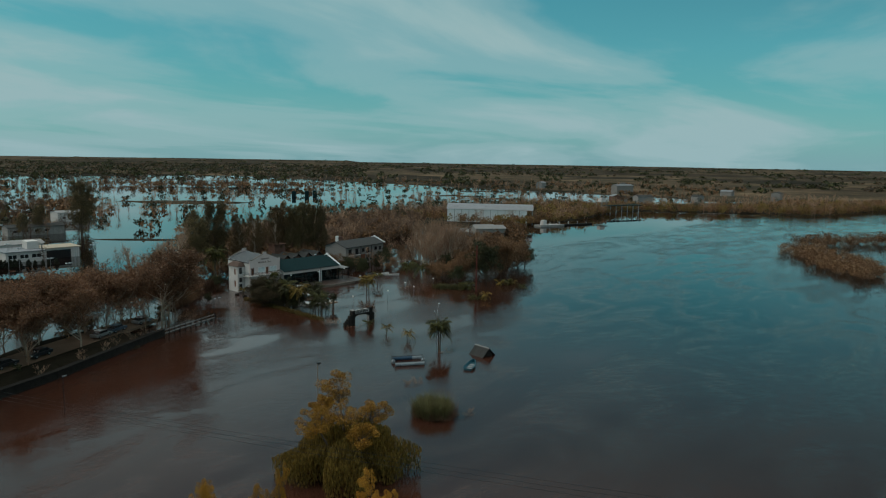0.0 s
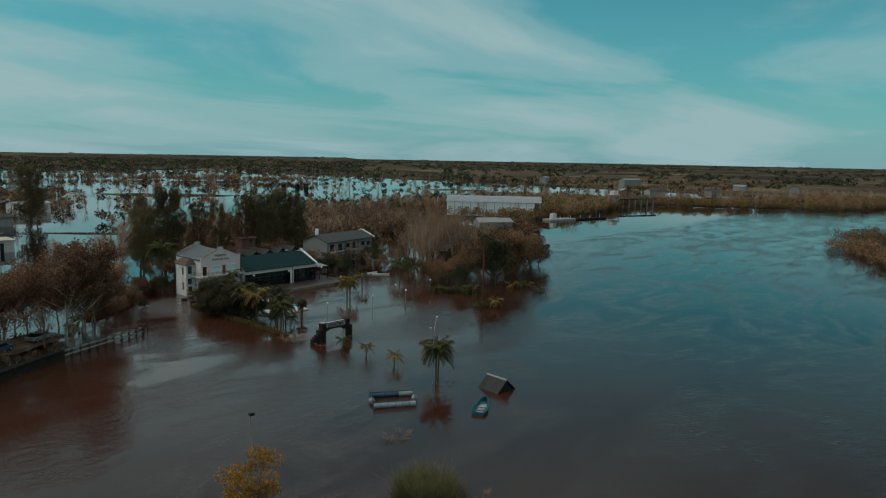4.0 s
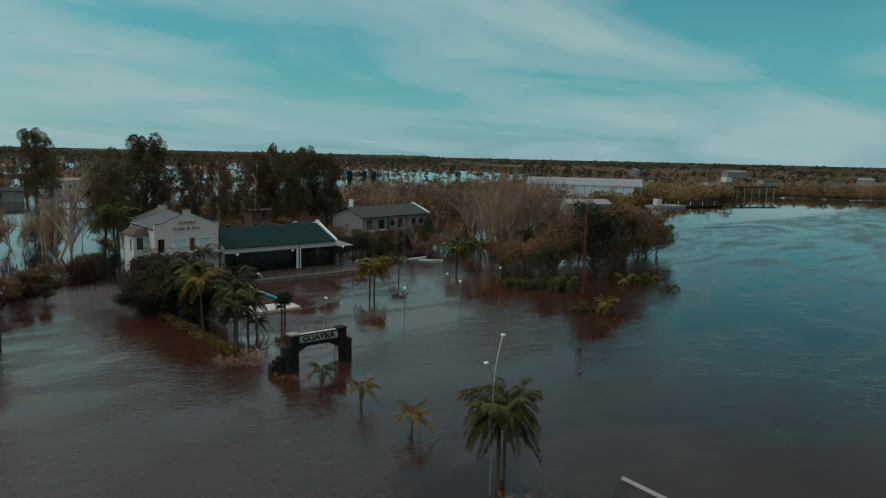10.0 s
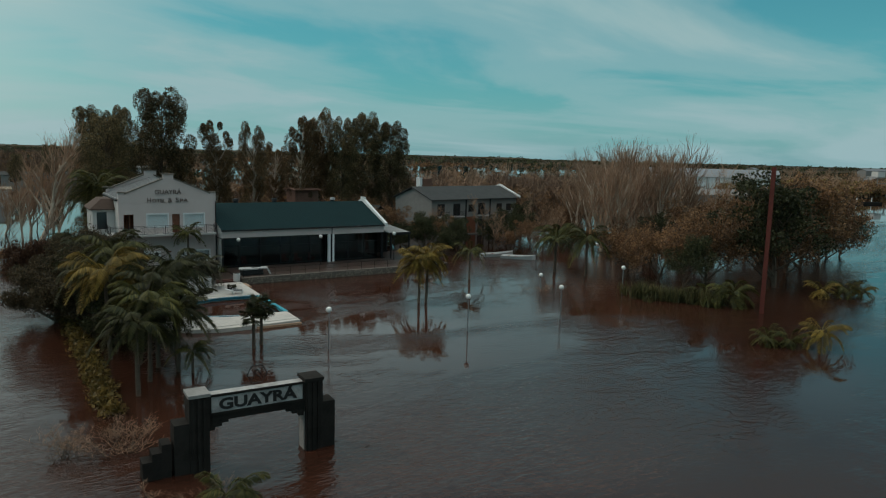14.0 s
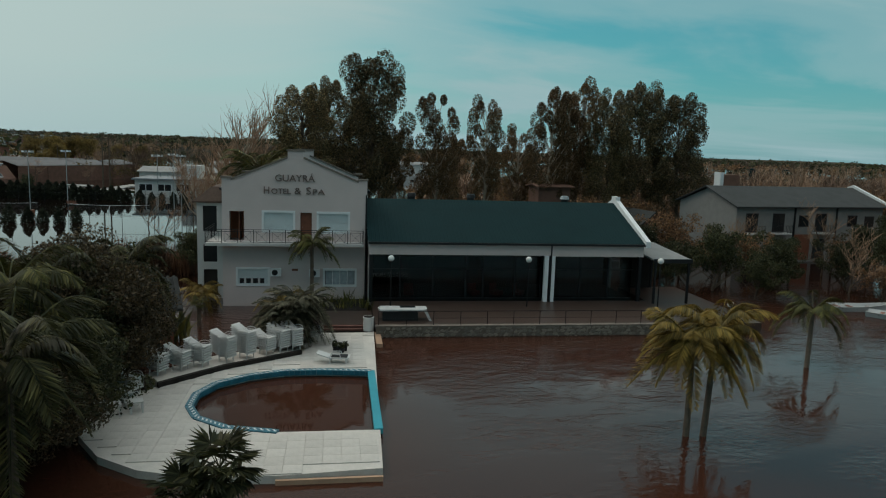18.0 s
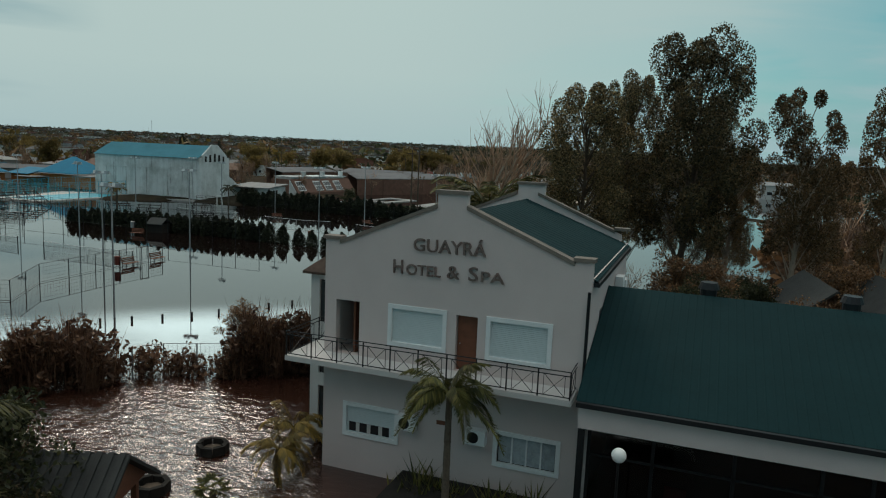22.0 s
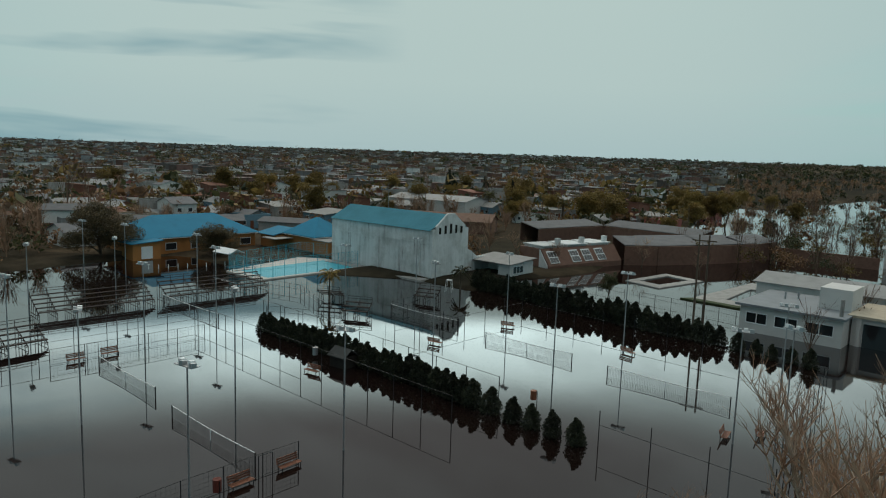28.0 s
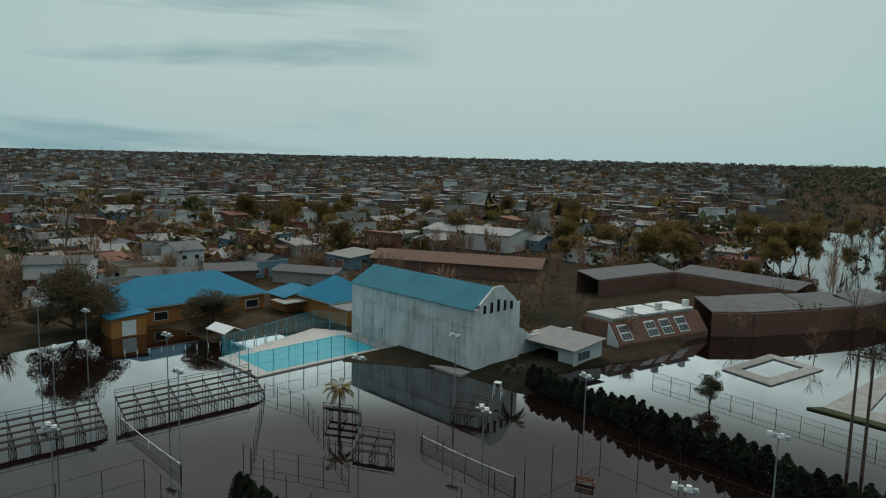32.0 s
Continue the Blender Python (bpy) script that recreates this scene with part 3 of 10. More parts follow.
        me.update()
        return me


def thing(name, label, category, at=(0, 0, 0), turn=0.0, group="", kind=""):
    ob = new(name)
    ob.matrix_basis = pose(*at, 0, 0, turn)
    ob.empty_display_size = 0.3
    return tagged(ob, label, category, group, kind)


def part(name, shape, material, parent=None, label="", smooth=False, at=None, turn=0.0):
    """Links a shape, or a mesh that others share, as one mesh object under a thing or a part."""
    me = shape.mesh(name, smooth) if isinstance(shape, Shape) else shape
    if not me.materials:
        me.materials.append(material)
    ob = new(name, me)
    ob.parent = parent
    if at is not None:
        ob.matrix_basis = pose(*at, 0, 0, turn)
    return tagged(ob, label)


def solo(name, shape, material, label, category, at=(0, 0, 0), turn=0.0, group="", kind="", smooth=False):
    ob = part(name, shape, material, None, "", smooth, at, turn)
    return tagged(ob, label, category, group, kind)


def quads(name, verts, material):
    """A mesh of loose four-cornered leaves, from an array of shape (n, 4, 3)."""
    n = len(verts)
    me = bpy.data.meshes.new(name)
    me.vertices.add(4 * n)
    me.vertices.foreach_set("co", np.ascontiguousarray(verts, dtype=np.float32).ravel())
    me.loops.add(4 * n)
    me.loops.foreach_set("vertex_index", np.arange(4 * n, dtype=np.int32))
    me.polygons.add(n)
    me.polygons.foreach_set("loop_start", np.arange(0, 4 * n, 4, dtype=np.int32))
    me.update(calc_edges=True)
    me.materials.append(material)
    return me


def leaves(rng, centres, radii, count, size, flat=0.0, droop=0.0, squash=0.8):
    """Leaf quads scattered round clump centres."""
    pick = rng.integers(0, len(centres), count)
    c, r = np.asarray(centres)[pick], np.asarray(radii)[pick]
    d = rng.normal(size=(count, 3))
    d /= np.linalg.norm(d, axis=1, keepdims=True) + 1e-9
    p = c + d * (r * rng.uniform(0.35, 1.0, count) ** 0.5)[:, None] * (1, 1, squash)
    a = rng.normal(size=(count, 3))
    a[:, 2] -= droop
    a /= np.linalg.norm(a, axis=1, keepdims=True)
    b = np.cross(a, rng.normal(size=(count, 3)))
    b /= np.linalg.norm(b, axis=1, keepdims=True) + 1e-9
    s = size * rng.uniform(0.6, 1.4, count)[:, None]
    w = s * (0.55 - 0.3 * flat)
    return np.stack([p - a * s, p + b * w, p + a * s, p - b * w], 1)

# ---- ground and water ----
def smooth(a, b, x):
    q = np.clip((x - a) / (b - a), 0, 1)
    return q * q * (3 - 2 * q)


def wavy(x, y, s, k=0.0):
    """Cheap smooth unevenness between about -1 and 1."""
    return (np.sin(x / s + 1.3 * np.sin(y / (1.7 * s) + k)) + np.sin(y / (0.83 * s) + 1.1 * np.sin(x / (1.3 * s) + 2 * k)) + np.sin((x + y) / (0.57 * s) + 3 * k)) / 3


def land_height(x, y):
    """Height of the ground over the flood: below nought it lies under water."""
    h = np.full_like(x, -1.2)
    # the bank road beside the river
    d = ((x + 68) * 0.456 - (y + 45) * 0.89) * -1
    along = (x + 68) * 0.89 + (y + 45) * 0.456
    bank = smooth(0.2, 1.0, d) * (1 - smooth(15, 22, d + 2 * wavy(x, y, 9))) * (1 - smooth(33, 40, along))
    h = np.maximum(h, -1.2 + 2.0 * bank)
    # the far bank of the river, beyond the barn and the tower
    edge = np.interp(x, [150, 200, 250, 350, 400, 430, 535, 900, 4500], [95, 62, 60, 82, 18, -28, -45, -260, -2400])
    far = smooth(-4, 8, y - edge + 5 * wavy(x, y, 14)) * smooth(120, 190, x) * (1 - smooth(110, 150, y - edge + 12 * wavy(x, y, 21)) * (x < 560))
    h = np.maximum(h, -1.2 + 1.8 * far)
    # flooded fields with drier patches, dry land further out
    r = np.hypot(x + 20, y - 30)
    field = wavy(x, y, 47, 0.7) + 0.6 * wavy(x, y, 19, 2.1) + 2.6 * smooth(950, 1250, r) - 0.68
    wide = smooth(150, 215, x - 0.2 * y)
    river = smooth(-30, 30, y - np.interp(x, [-4500, -100, 150, 250, 430, 900, 4500], [-3000, -400, 95, 60, -28, -260, -2400]))
    h = np.maximum(h, (-1.2 + 1.8 * smooth(-0.1, 0.35, field)) * np.where((y > 70) & (x > -40), 1, 0) * river + np.where((y > 70) & (x > -40), 0, -1.2))
    # the town stands a little higher and climbs away from the river
    south = y - np.interp(x, [-400, -128, -104, -76, -70, -58], [52, 54, 66, 84, 90, 140])
    town = smooth(-2, 5, south + 1.5 * wavy(x, y, 11)) * (1 - smooth(-62, -52, x + 0.28 * np.maximum(y - 100, 0) + 5 * wavy(x, y, 17)))
    town = np.maximum(town, smooth(-104, -112, x) * smooth(-60, -20, y))
    pond = smooth(26, 12, np.hypot((x + 122) * 0.4, y - 320))
    flood = smooth(6, -2, np.abs(x + 112 + 0.10 * (y - 60)) - 9) * smooth(72, 60, y)
    h = np.maximum(h, -1.2 + town * (1 - pond) * (1 - flood) * (1.75 + 10 * smooth(300, 1500, r) + 22 * smooth(1200, 3200, r)))
    # the sunk pool court beside the gymnasium
    h = np.where((x > -109.5) & (x < -91.5) & (y > 60) & (y < 86.2), np.minimum(h, -0.4), h)
    # the far plain to every side but the river
    plain = smooth(1000, 1300, r) * np.where(y > -0.45 * x - 60, 1, 0)
    h = np.maximum(h, -1.2 + plain * (2.2 + 3 * smooth(2000, 4000, r) + 9 * smooth(2500, 4400, r) * (y > 1.2 * x)) + 0.5 * wavy(x, y, 160) * plain)
    # lawns round the gymnasium
    lawn = smooth(7, 3, np.abs(x + 74) - 3 - 0 * x) * smooth(8, 3, np.abs(y - 89))
    h = np.maximum(h, -1.2 + 1.55 * lawn)
    return h


def build_ground():
    s = np.linspace(-1, 1, 330)
    k = 6.4
    g = np.sinh(k * s) / np.sinh(k)
    xs, ys = -40 + 4600 * g, 70 + 4600 * g
    X, Y = np.meshgrid(xs, ys)
    Z = land_height(X, Y)
    n = len(s)
    verts = np.stack([X, Y, Z], -1).reshape(-1, 3)
    i = np.arange(n * n).reshape(n, n)
    faces = np.stack([i[:-1, :-1], i[:-1, 1:], i[1:, 1:], i[1:, :-1]], -1).reshape(-1, 4)
    me = quads_shared("ground", verts, faces, GROUND)
    tagged(new("ground", me), "low brown scrubby flood plain with dark farmland behind", "ground", kind="structure")
    big = Shape().face([(-4900, -4900, 0), (4900, -4900, 0), (4900, 4900, 0), (-4900, 4900, 0)])
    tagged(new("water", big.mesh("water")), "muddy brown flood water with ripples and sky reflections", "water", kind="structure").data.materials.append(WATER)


def quads_shared(name, verts, faces, material):
    me = bpy.data.meshes.new(name)
    me.vertices.add(len(verts))
    me.vertices.foreach_set("co", np.ascontiguousarray(verts, dtype=np.float32).ravel())
    me.loops.add(4 * len(faces))
    me.loops.foreach_set("vertex_index", np.ascontiguousarray(faces, dtype=np.int32).ravel())
    me.polygons.add(len(faces))
    me.polygons.foreach_set("loop_start", np.arange(0, 4 * len(faces), 4, dtype=np.int32))
    me.polygons.foreach_set("use_smooth", np.ones(len(faces), dtype=bool))
    me.update(calc_edges=True)
    me.materials.append(material)
    return me


build_ground()

# ---- the hotel ----
def gable_outline(w, low, side, top, block):
    """Outline of a stepped gable parapet: corner caps, slopes, and a raised block in the middle."""
    c = w / 2
    return [(0, low), (w, low), (w, side), (w - 0.55, side), (w - 0.55, side - 0.12), (c + block, top - 0.45), (c + block, top), (c - block, top), (c - block, top - 0.45), (0.55, side - 0.12), (0.55, side), (0, side)]


def ribbed(shape, a, b, c, d, step, rise=0.012):
    """A sheet between the eave a-b and the ridge d-c, with standing ribs every step metres."""
    a, b, c, d = map(Vector, (a, b, c, d))
    n = max(2, round((b - a).length / step))
    up = (b - a).cross(d - a).normalized() * rise
    shape.face([a, b, c, d])
    shape.face([d - up * 2, c - up * 2, b - up * 2, a - up * 2])
    for k in range(n + 1):
        p, q = a.lerp(b, k / n), d.lerp(c, k / n)
        w = (b - a).normalized() * 0.035
        shape.face([p - w, p + up, q + up, q - w])
        shape.face([p + up, p + w, q + w, q + up])
    return shape


def window(parent, x0, x1, z0, z1, y, shut=True, lip=0.14):
    """A white-framed window with its shutter down, or curtained glass."""
    win = part("window", Shape().wall_x(x0, x1, y - 0.05, y + 0.06, z0, z1, [(x0 + lip, x1 - lip, z0 + lip, z1 - lip)]), TRIM, parent, "white window frame")
    if shut:
        s = Shape()
        k = int((z1 - z0 - 2 * lip) / 0.06)
        for i in range(k):
            z = z0 + lip + (z1 - z0 - 2 * lip) * i / k
            s.box(x0 + lip, x1 - lip, y + 0.05, y + 0.085, z, z + 0.052)
        part("shutter", s, SHUTTER, win, "closed pale roller shutter")
    else:
        part("pane", Shape().box(x0 + lip, x1 - lip, y + 0.12, y + 0.14, z0 + lip, z1 - lip), GLASS, win)
        s = Shape()
        n = 4
        for i in range(1, n):
            x = x0 + lip + (x1 - x0 - 2 * lip) * i / n
            s.box(x - 0.025, x + 0.025, y + 0.05, y + 0.11, z0 + lip, z1 - lip)
        part("glazing_bar", s, TRIM, win)
        for i in range(n):
            xa, xb = (x0 + lip + (x1 - x0 - 2 * lip) * (i + q) / n for q in (0.07, 0.93))
            folds = [(xa + (xb - xa) * k / 12, y + 0.088 + 0.008 * (k % 2)) for k in range(13)]
            part("curtain", Shape().prism(folds + [(x, yy + 0.006) for x, yy in reversed(folds)], "z", z0 + lip + 0.01, z1 - lip - 0.01), mat("net_curtain", (0.36, 0.40, 0.42), 0.9, vary=0.35, scale=6, fine=30), win, "pale net curtain")
    return win


def air_conditioner(parent, x, z, y):
    unit = part("air_conditioner", Shape().box(x, x + 0.68, y - 0.32, y - 0.02, z, z + 0.5), TRIM, parent, "white wall-mounted outdoor unit")
    part("fan_grille", Shape().tube((x + 0.28, y - 0.335, z + 0.25), (x + 0.28, y - 0.322, z + 0.25), 0.19, n=16), DARKMET, unit)
    for dx in (0.08, 0.55):
        part("bracket", Shape().box(x + dx, x + dx + 0.04, y - 0.3, y, z - 0.05, z - 0.002), STEEL, unit)


def railing_panel(s, a, b, z0, z1):
    """Posts, rails and a crossed bar between two points."""
    a, b = Vector(a), Vector(b)
    hi, lo = z1 - 0.13, z0 + 0.07
    for z in (z1, hi, lo):
        s.tube((a.x, a.y, z), (b.x, b.y, z), 0.018, n=5)
    s.tube((a.x, a.y, z0), (a.x, a.y, z1), 0.026, n=5)
    p, q = a.lerp(b, 0.17), a.lerp(b, 0.83)
    for m in (p, q):
        s.tube((m.x, m.y, lo), (m.x, m.y, hi), 0.012, n=4)
    s.tube((p.x, p.y, lo), (q.x, q.y, hi), 0.011, n=4)
    s.tube((p.x, p.y, hi), (q.x, q.y, lo), 0.011, n=4)


def lettering(body, size, x, y, z, material, parent, name="letters", width=None, turn=0.0, depth=0.035, bold=0.002):
    """Words in the built-in font as a raised mesh, standing upright and facing -y."""
    cu = bpy.data.curves.new(name, "FONT")
    cu.body, cu.size, cu.extrude, cu.align_x = body, size, depth, "CENTER"
    cu.resolution_u, cu.offset = 3, bold
    tmp = bpy.data.objects.new(name, cu)
    scene.collection.objects.link(tmp)
    bpy.context.view_layer.update()
    me = bpy.data.meshes.new_from_object(tmp.evaluated_get(bpy.context.evaluated_depsgraph_get()))
    scene.collection.objects.unlink(tmp)
    bpy.data.objects.remove(tmp)
    xs = [v.co.x for v in me.vertices]
    fit = width / (max(xs) - min(xs)) if width else 1.0
    me.transform(Matrix.Diagonal((fit, 1, 1, 1)))
    me.materials.clear()
    me.materials.append(material)
    ob = new(name, me)
    ob.parent = parent
    ob.matrix_basis = pose(x, y, z, 90, 0, turn)
    return ob


def build_hotel():
    W, D, EAVE, RIDGE = 9.2, 10.5, 7.75, 9.45
    h = thing("hotel_building", "two-storey grey rendered hotel with stepped gable and balcony", "building")
    holes = [(0.45, 1.36, 4.3, 6.2), (2.46, 4.58, 4.84, 6.28), (4.9, 5.64, 4.3, 6.17), (5.94, 8.1, 4.8, 6.26), (0.82, 2.97, 1.32, 2.57), (6.37, 8.58, 1.28, 2.51)]
    part("wall", Shape().wall_x(0, W, 0, 0.28, -0.5, 7.0, holes).prism(gable_outline(W, 7.0, 8.3, 10.1, 0.5), "y", 0, 0.28), FACADE, h, "warm grey rendered front wall")
    part("wall", Shape().wall_y(0.28, D, W - 0.28, W, -0.5, EAVE, [(2.2, 2.8, 5.4, 6.4), (5.0, 5.9, 5.2, 6.4)]), FACADE, h)
    part("wall", Shape().wall_y(0.28, D, 0, 0.28, -0.5, EAVE, [(6.5, 7.5, 5.0, 6.3)]), WHITE, h)
    part("wall", Shape().box(0.28, W - 0.28, D - 0.28, D, -0.5, EAVE).prism([(0.28, EAVE), (W - 0.28, EAVE), (W - 0.28, 8.1), (W / 2, 9.8), (0.28, 8.1)], "y", D - 0.28, D), FACADE, h)
    part("floor", Shape().box(0.28, W - 0.28, 0.28, D - 0.28, 4.05, 4.25), CONC, h)
    # copings follow the gable
    for y0, y1, b0, b1 in ((-0.07, 0.36, W / 2 - 0.58, W / 2 + 0.58), (D - 0.36, D + 0.07, W / 2 - 0.50, W / 2 + 0.86)):
        s = Shape()
        for x0, x1, z0, z1 in ((-0.06, 0.6, 8.3, 8.3), (W - 0.6, W + 0.06, 8.3, 8.3), (b0, b1, 10.1, 10.1)):
            s.prism([(x0, z0), (x1, z1), (x1, z1 + 0.12), (x0, z0 + 0.12)], "y", y0, y1)
        for x0, x1 in ((0.56, W / 2 - 0.5), (W - 0.56, W / 2 + 0.5)):
            s.prism([(x0, 8.16), (x1, 9.63), (x1, 9.77), (x0, 8.30)], "y", y0 + 0.02, y1 - 0.02)
        part("coping", s, STONEC, h, "weathered stone coping")
    part("gable_block", Shape().box(W / 2 - 0.44, W / 2 + 0.80, D - 0.274, D - 0.006, 9.2, 10.098), FACADE, h)
    # the river side is painted green, the town side is bare zinc
    part("roof", ribbed(Shape(), (W + 0.12, 0.36, EAVE - 0.06), (W + 0.12, D - 0.36, EAVE - 0.06), (W / 2, D - 0.36, RIDGE), (W / 2, 0.36, RIDGE), 0.45), GREENROOF, h, "dark green metal roof slope")
    part("roof", ribbed(Shape(), (-0.12, D - 0.36, EAVE - 0.06), (-0.12, 0.36, EAVE - 0.06), (W / 2, 0.36, RIDGE), (W / 2, D - 0.36, RIDGE), 0.30), SLATEROOF, h, "dark grey sheet roof slope")
    part("gutter", Shape().box(W + 0.005, W + 0.19, 0.3, D - 0.3, EAVE - 0.24, EAVE - 0.1), DARKMET, h)
    part("gutter", Shape().box(-0.19, -0.005, 0.3, D - 0.3, EAVE - 0.24, EAVE - 0.1), DARKMET, h)
    part("downpipe", Shape().tube((W - 0.05, -0.08, 0.4), (W - 0.05, -0.08, 7.4), 0.05), DARKMET, h)
    part("roof_lamp", Shape().ball((4.15, 1.5, 9.62), 0.13, 8, 5), DARKMET, h)
    for x0, x1, z0, z1, shut in ((2.46, 4.58, 4.84, 6.28, True), (5.94, 8.1, 4.8, 6.26, True), (6.37, 8.58, 1.28, 2.51, False)):
        window(h, x0, x1, z0, z1, 0.0, shut)
    w = window(h, 0.82, 2.97, 1.32, 2.57, 0.0, True)
    part("pane", Shape().box(1.05, 2.6, 0.03, 0.045, 1.5, 1.83), GLASS, w)
    for x in (1.32, 1.75, 2.2):
        part("curtain", Shape().box(x, x + 0.14, 0.02, 0.028, 1.5, 1.83), WHITE, w)
    for x0, x1, z0, z1, at in ((2.2, 2.8, 5.4, 6.4, 0), (5.0, 5.9, 5.2, 6.4, 0)):
        part("pane", Shape().box(W - 0.2, W - 0.17, x0, x1, z0, z1), GLASS, h)
    part("pane", Shape().box(0.17, 0.2, 6.5, 7.5, 5.0, 6.3), GLASS, h)
    d = part("door", Shape().box(4.92, 5.62, 0.16, 0.21, 4.26, 6.16), BROWNW, h, "red-brown wooden balcony door")
    part("handle", Shape().tube((5.02, 0.15, 5.2), (5.02, 0.1, 5.2), 0.02), STEEL, d)
    # the open corner porch
    part("porch_wall", Shape().box(0.28, 2.2, 1.7, 1.8, 4.26, 6.6).box(2.1, 2.2, 0.28, 1.7, 4.26, 6.6), TERRA, h, "terracotta porch wall")
    part("porch_door", Shape().box(0.98, 1.05, 0.32, 1.1, 4.26, 6.1), BROWNW, h, "open brown wooden door")
    air_conditioner(h, 3.02, 2.02, 0)
    air_conditioner(h, 5.48, 1.98, 0)
    part("wall_vent", Shape().box(4.37, 4.76, -0.03, 0.02, 2.34, 2.48), BROWNW, h)
    part("air_conditioner", Shape().box(W + 0.02, W + 0.32, 0.9, 1.55, 5.1, 5.6), TRIM, h)
    part("air_conditioner", Shape().box(W + 0.02, W + 0.32, 6.3, 7.0, 6.4, 6.9), TRIM, h)
    part("air_conditioner", Shape().box(W + 0.02, W + 0.32, 7.5, 8.2, 6.1, 6.6), TRIM, h)
    # balcony
    bal = part("balcony", Shape().box(-0.9, 8.98, -1.12, 0, 4.1, 4.28).box(-0.9, 0, 0, 2.4, 4.1, 4.28), WHITE, h, "pale concrete balcony slab")
    s = Shape()
    xs = np.linspace(-0.86, 8.93, 11)
    for a, b in zip(xs, xs[1:]):
        railing_panel(s, (a, -1.08, 0), (b, -1.08, 0), 4.28, 5.14)
    railing_panel(s, (8.93, -1.08, 0), (8.93, -0.02, 0), 4.28, 5.14)
    railing_panel(s, (-0.86, 1.1, 0), (-0.86, -1.08, 0), 4.28, 5.14)
    railing_panel(s, (-0.86, 2.3, 0), (-0.86, 1.1, 0), 4.28, 5.14)
    part("balcony_railing", s, DARKMET, bal, "dark iron railing with crossed bars")
    # stair tower on the town side
    part("stair_tower", Shape().wall_x(-2.0, -0.02, 2.4, 2.65, -0.5, 6.7, [(-1.62, -0.72, 4.6, 6.3), (-1.62, -0.72, 2.5, 3.7), (-1.62, -0.72, 0.2, 2.0)]).wall_y(2.65, 7.0, -2.0, -1.75, -0.5, 6.7, [(3.4, 4.2, 4.4, 6.0), (3.4, 4.2, 1.2, 2.8)]).box(-2.0, -0.02, 6.75, 7.0, -0.5, 6.7), WHITE, h, "white stair tower")
    for x0, x1, y0, y1, z0, z1 in ((-1.62, -0.72, 2.5, 2.56, 4.6, 6.3), (-1.62, -0.72, 2.5, 2.56, 2.5, 3.7), (-1.62, -0.72, 2.5, 2.56, 0.2, 2.0), (-1.9, -1.85, 3.4, 4.2, 4.4, 6.0), (-1.9, -1.85, 3.4, 4.2, 1.2, 2.8)):
        part("stair_screen", Shape().box(x0, x1, y0, y1, z0, z1), GLASS if x1 > -1 else BROWNW, h, "dark stairwell opening")
    part("stair_roof", Shape().face([(-2.25, 2.15, 6.62), (-0.02, 2.15, 6.62), (-0.02, 3.1, 7.55), (-1.1, 3.1, 7.55)]).face([(-2.25, 2.15, 6.62), (-1.1, 3.1, 7.55), (-1.1, 6.6, 7.55), (-2.25, 7.2, 6.62)]).face([(-1.1, 3.1, 7.55), (-0.02, 3.1, 7.55), (-0.02, 6.6, 7.55), (-1.1, 6.6, 7.55)]).box(-2.25, -0.02, 2.15, 7.2, 6.52, 6.61), mat("old_roof_tiles", (0.085, 0.055, 0.042), 0.9, vary=0.35, scale=4), h, "brown tiled hipped roof")
    # sign
    lettering("GUAYR\u00c1", 0.62, 4.55, -0.045, 8.17, LETTER, h, "sign_letters", 2.5)
    lettering("H", 0.66, 2.78, -0.045, 7.36, LETTER, h, "sign_letters", 0.34)
    lettering("OTEL", 0.5, 3.68, -0.045, 7.36, LETTER, h, "sign_letters", 1.22)
    lettering("&", 0.62, 4.73, -0.045, 7.36, LETTER, h, "sign_letters", 0.42)
    lettering("S", 0.66, 5.42, -0.045, 7.36, LETTER, h, "sign_letters", 0.32)
    lettering("PA", 0.5, 6.05, -0.045, 7.36, LETTER, h, "sign_letters", 0.78)


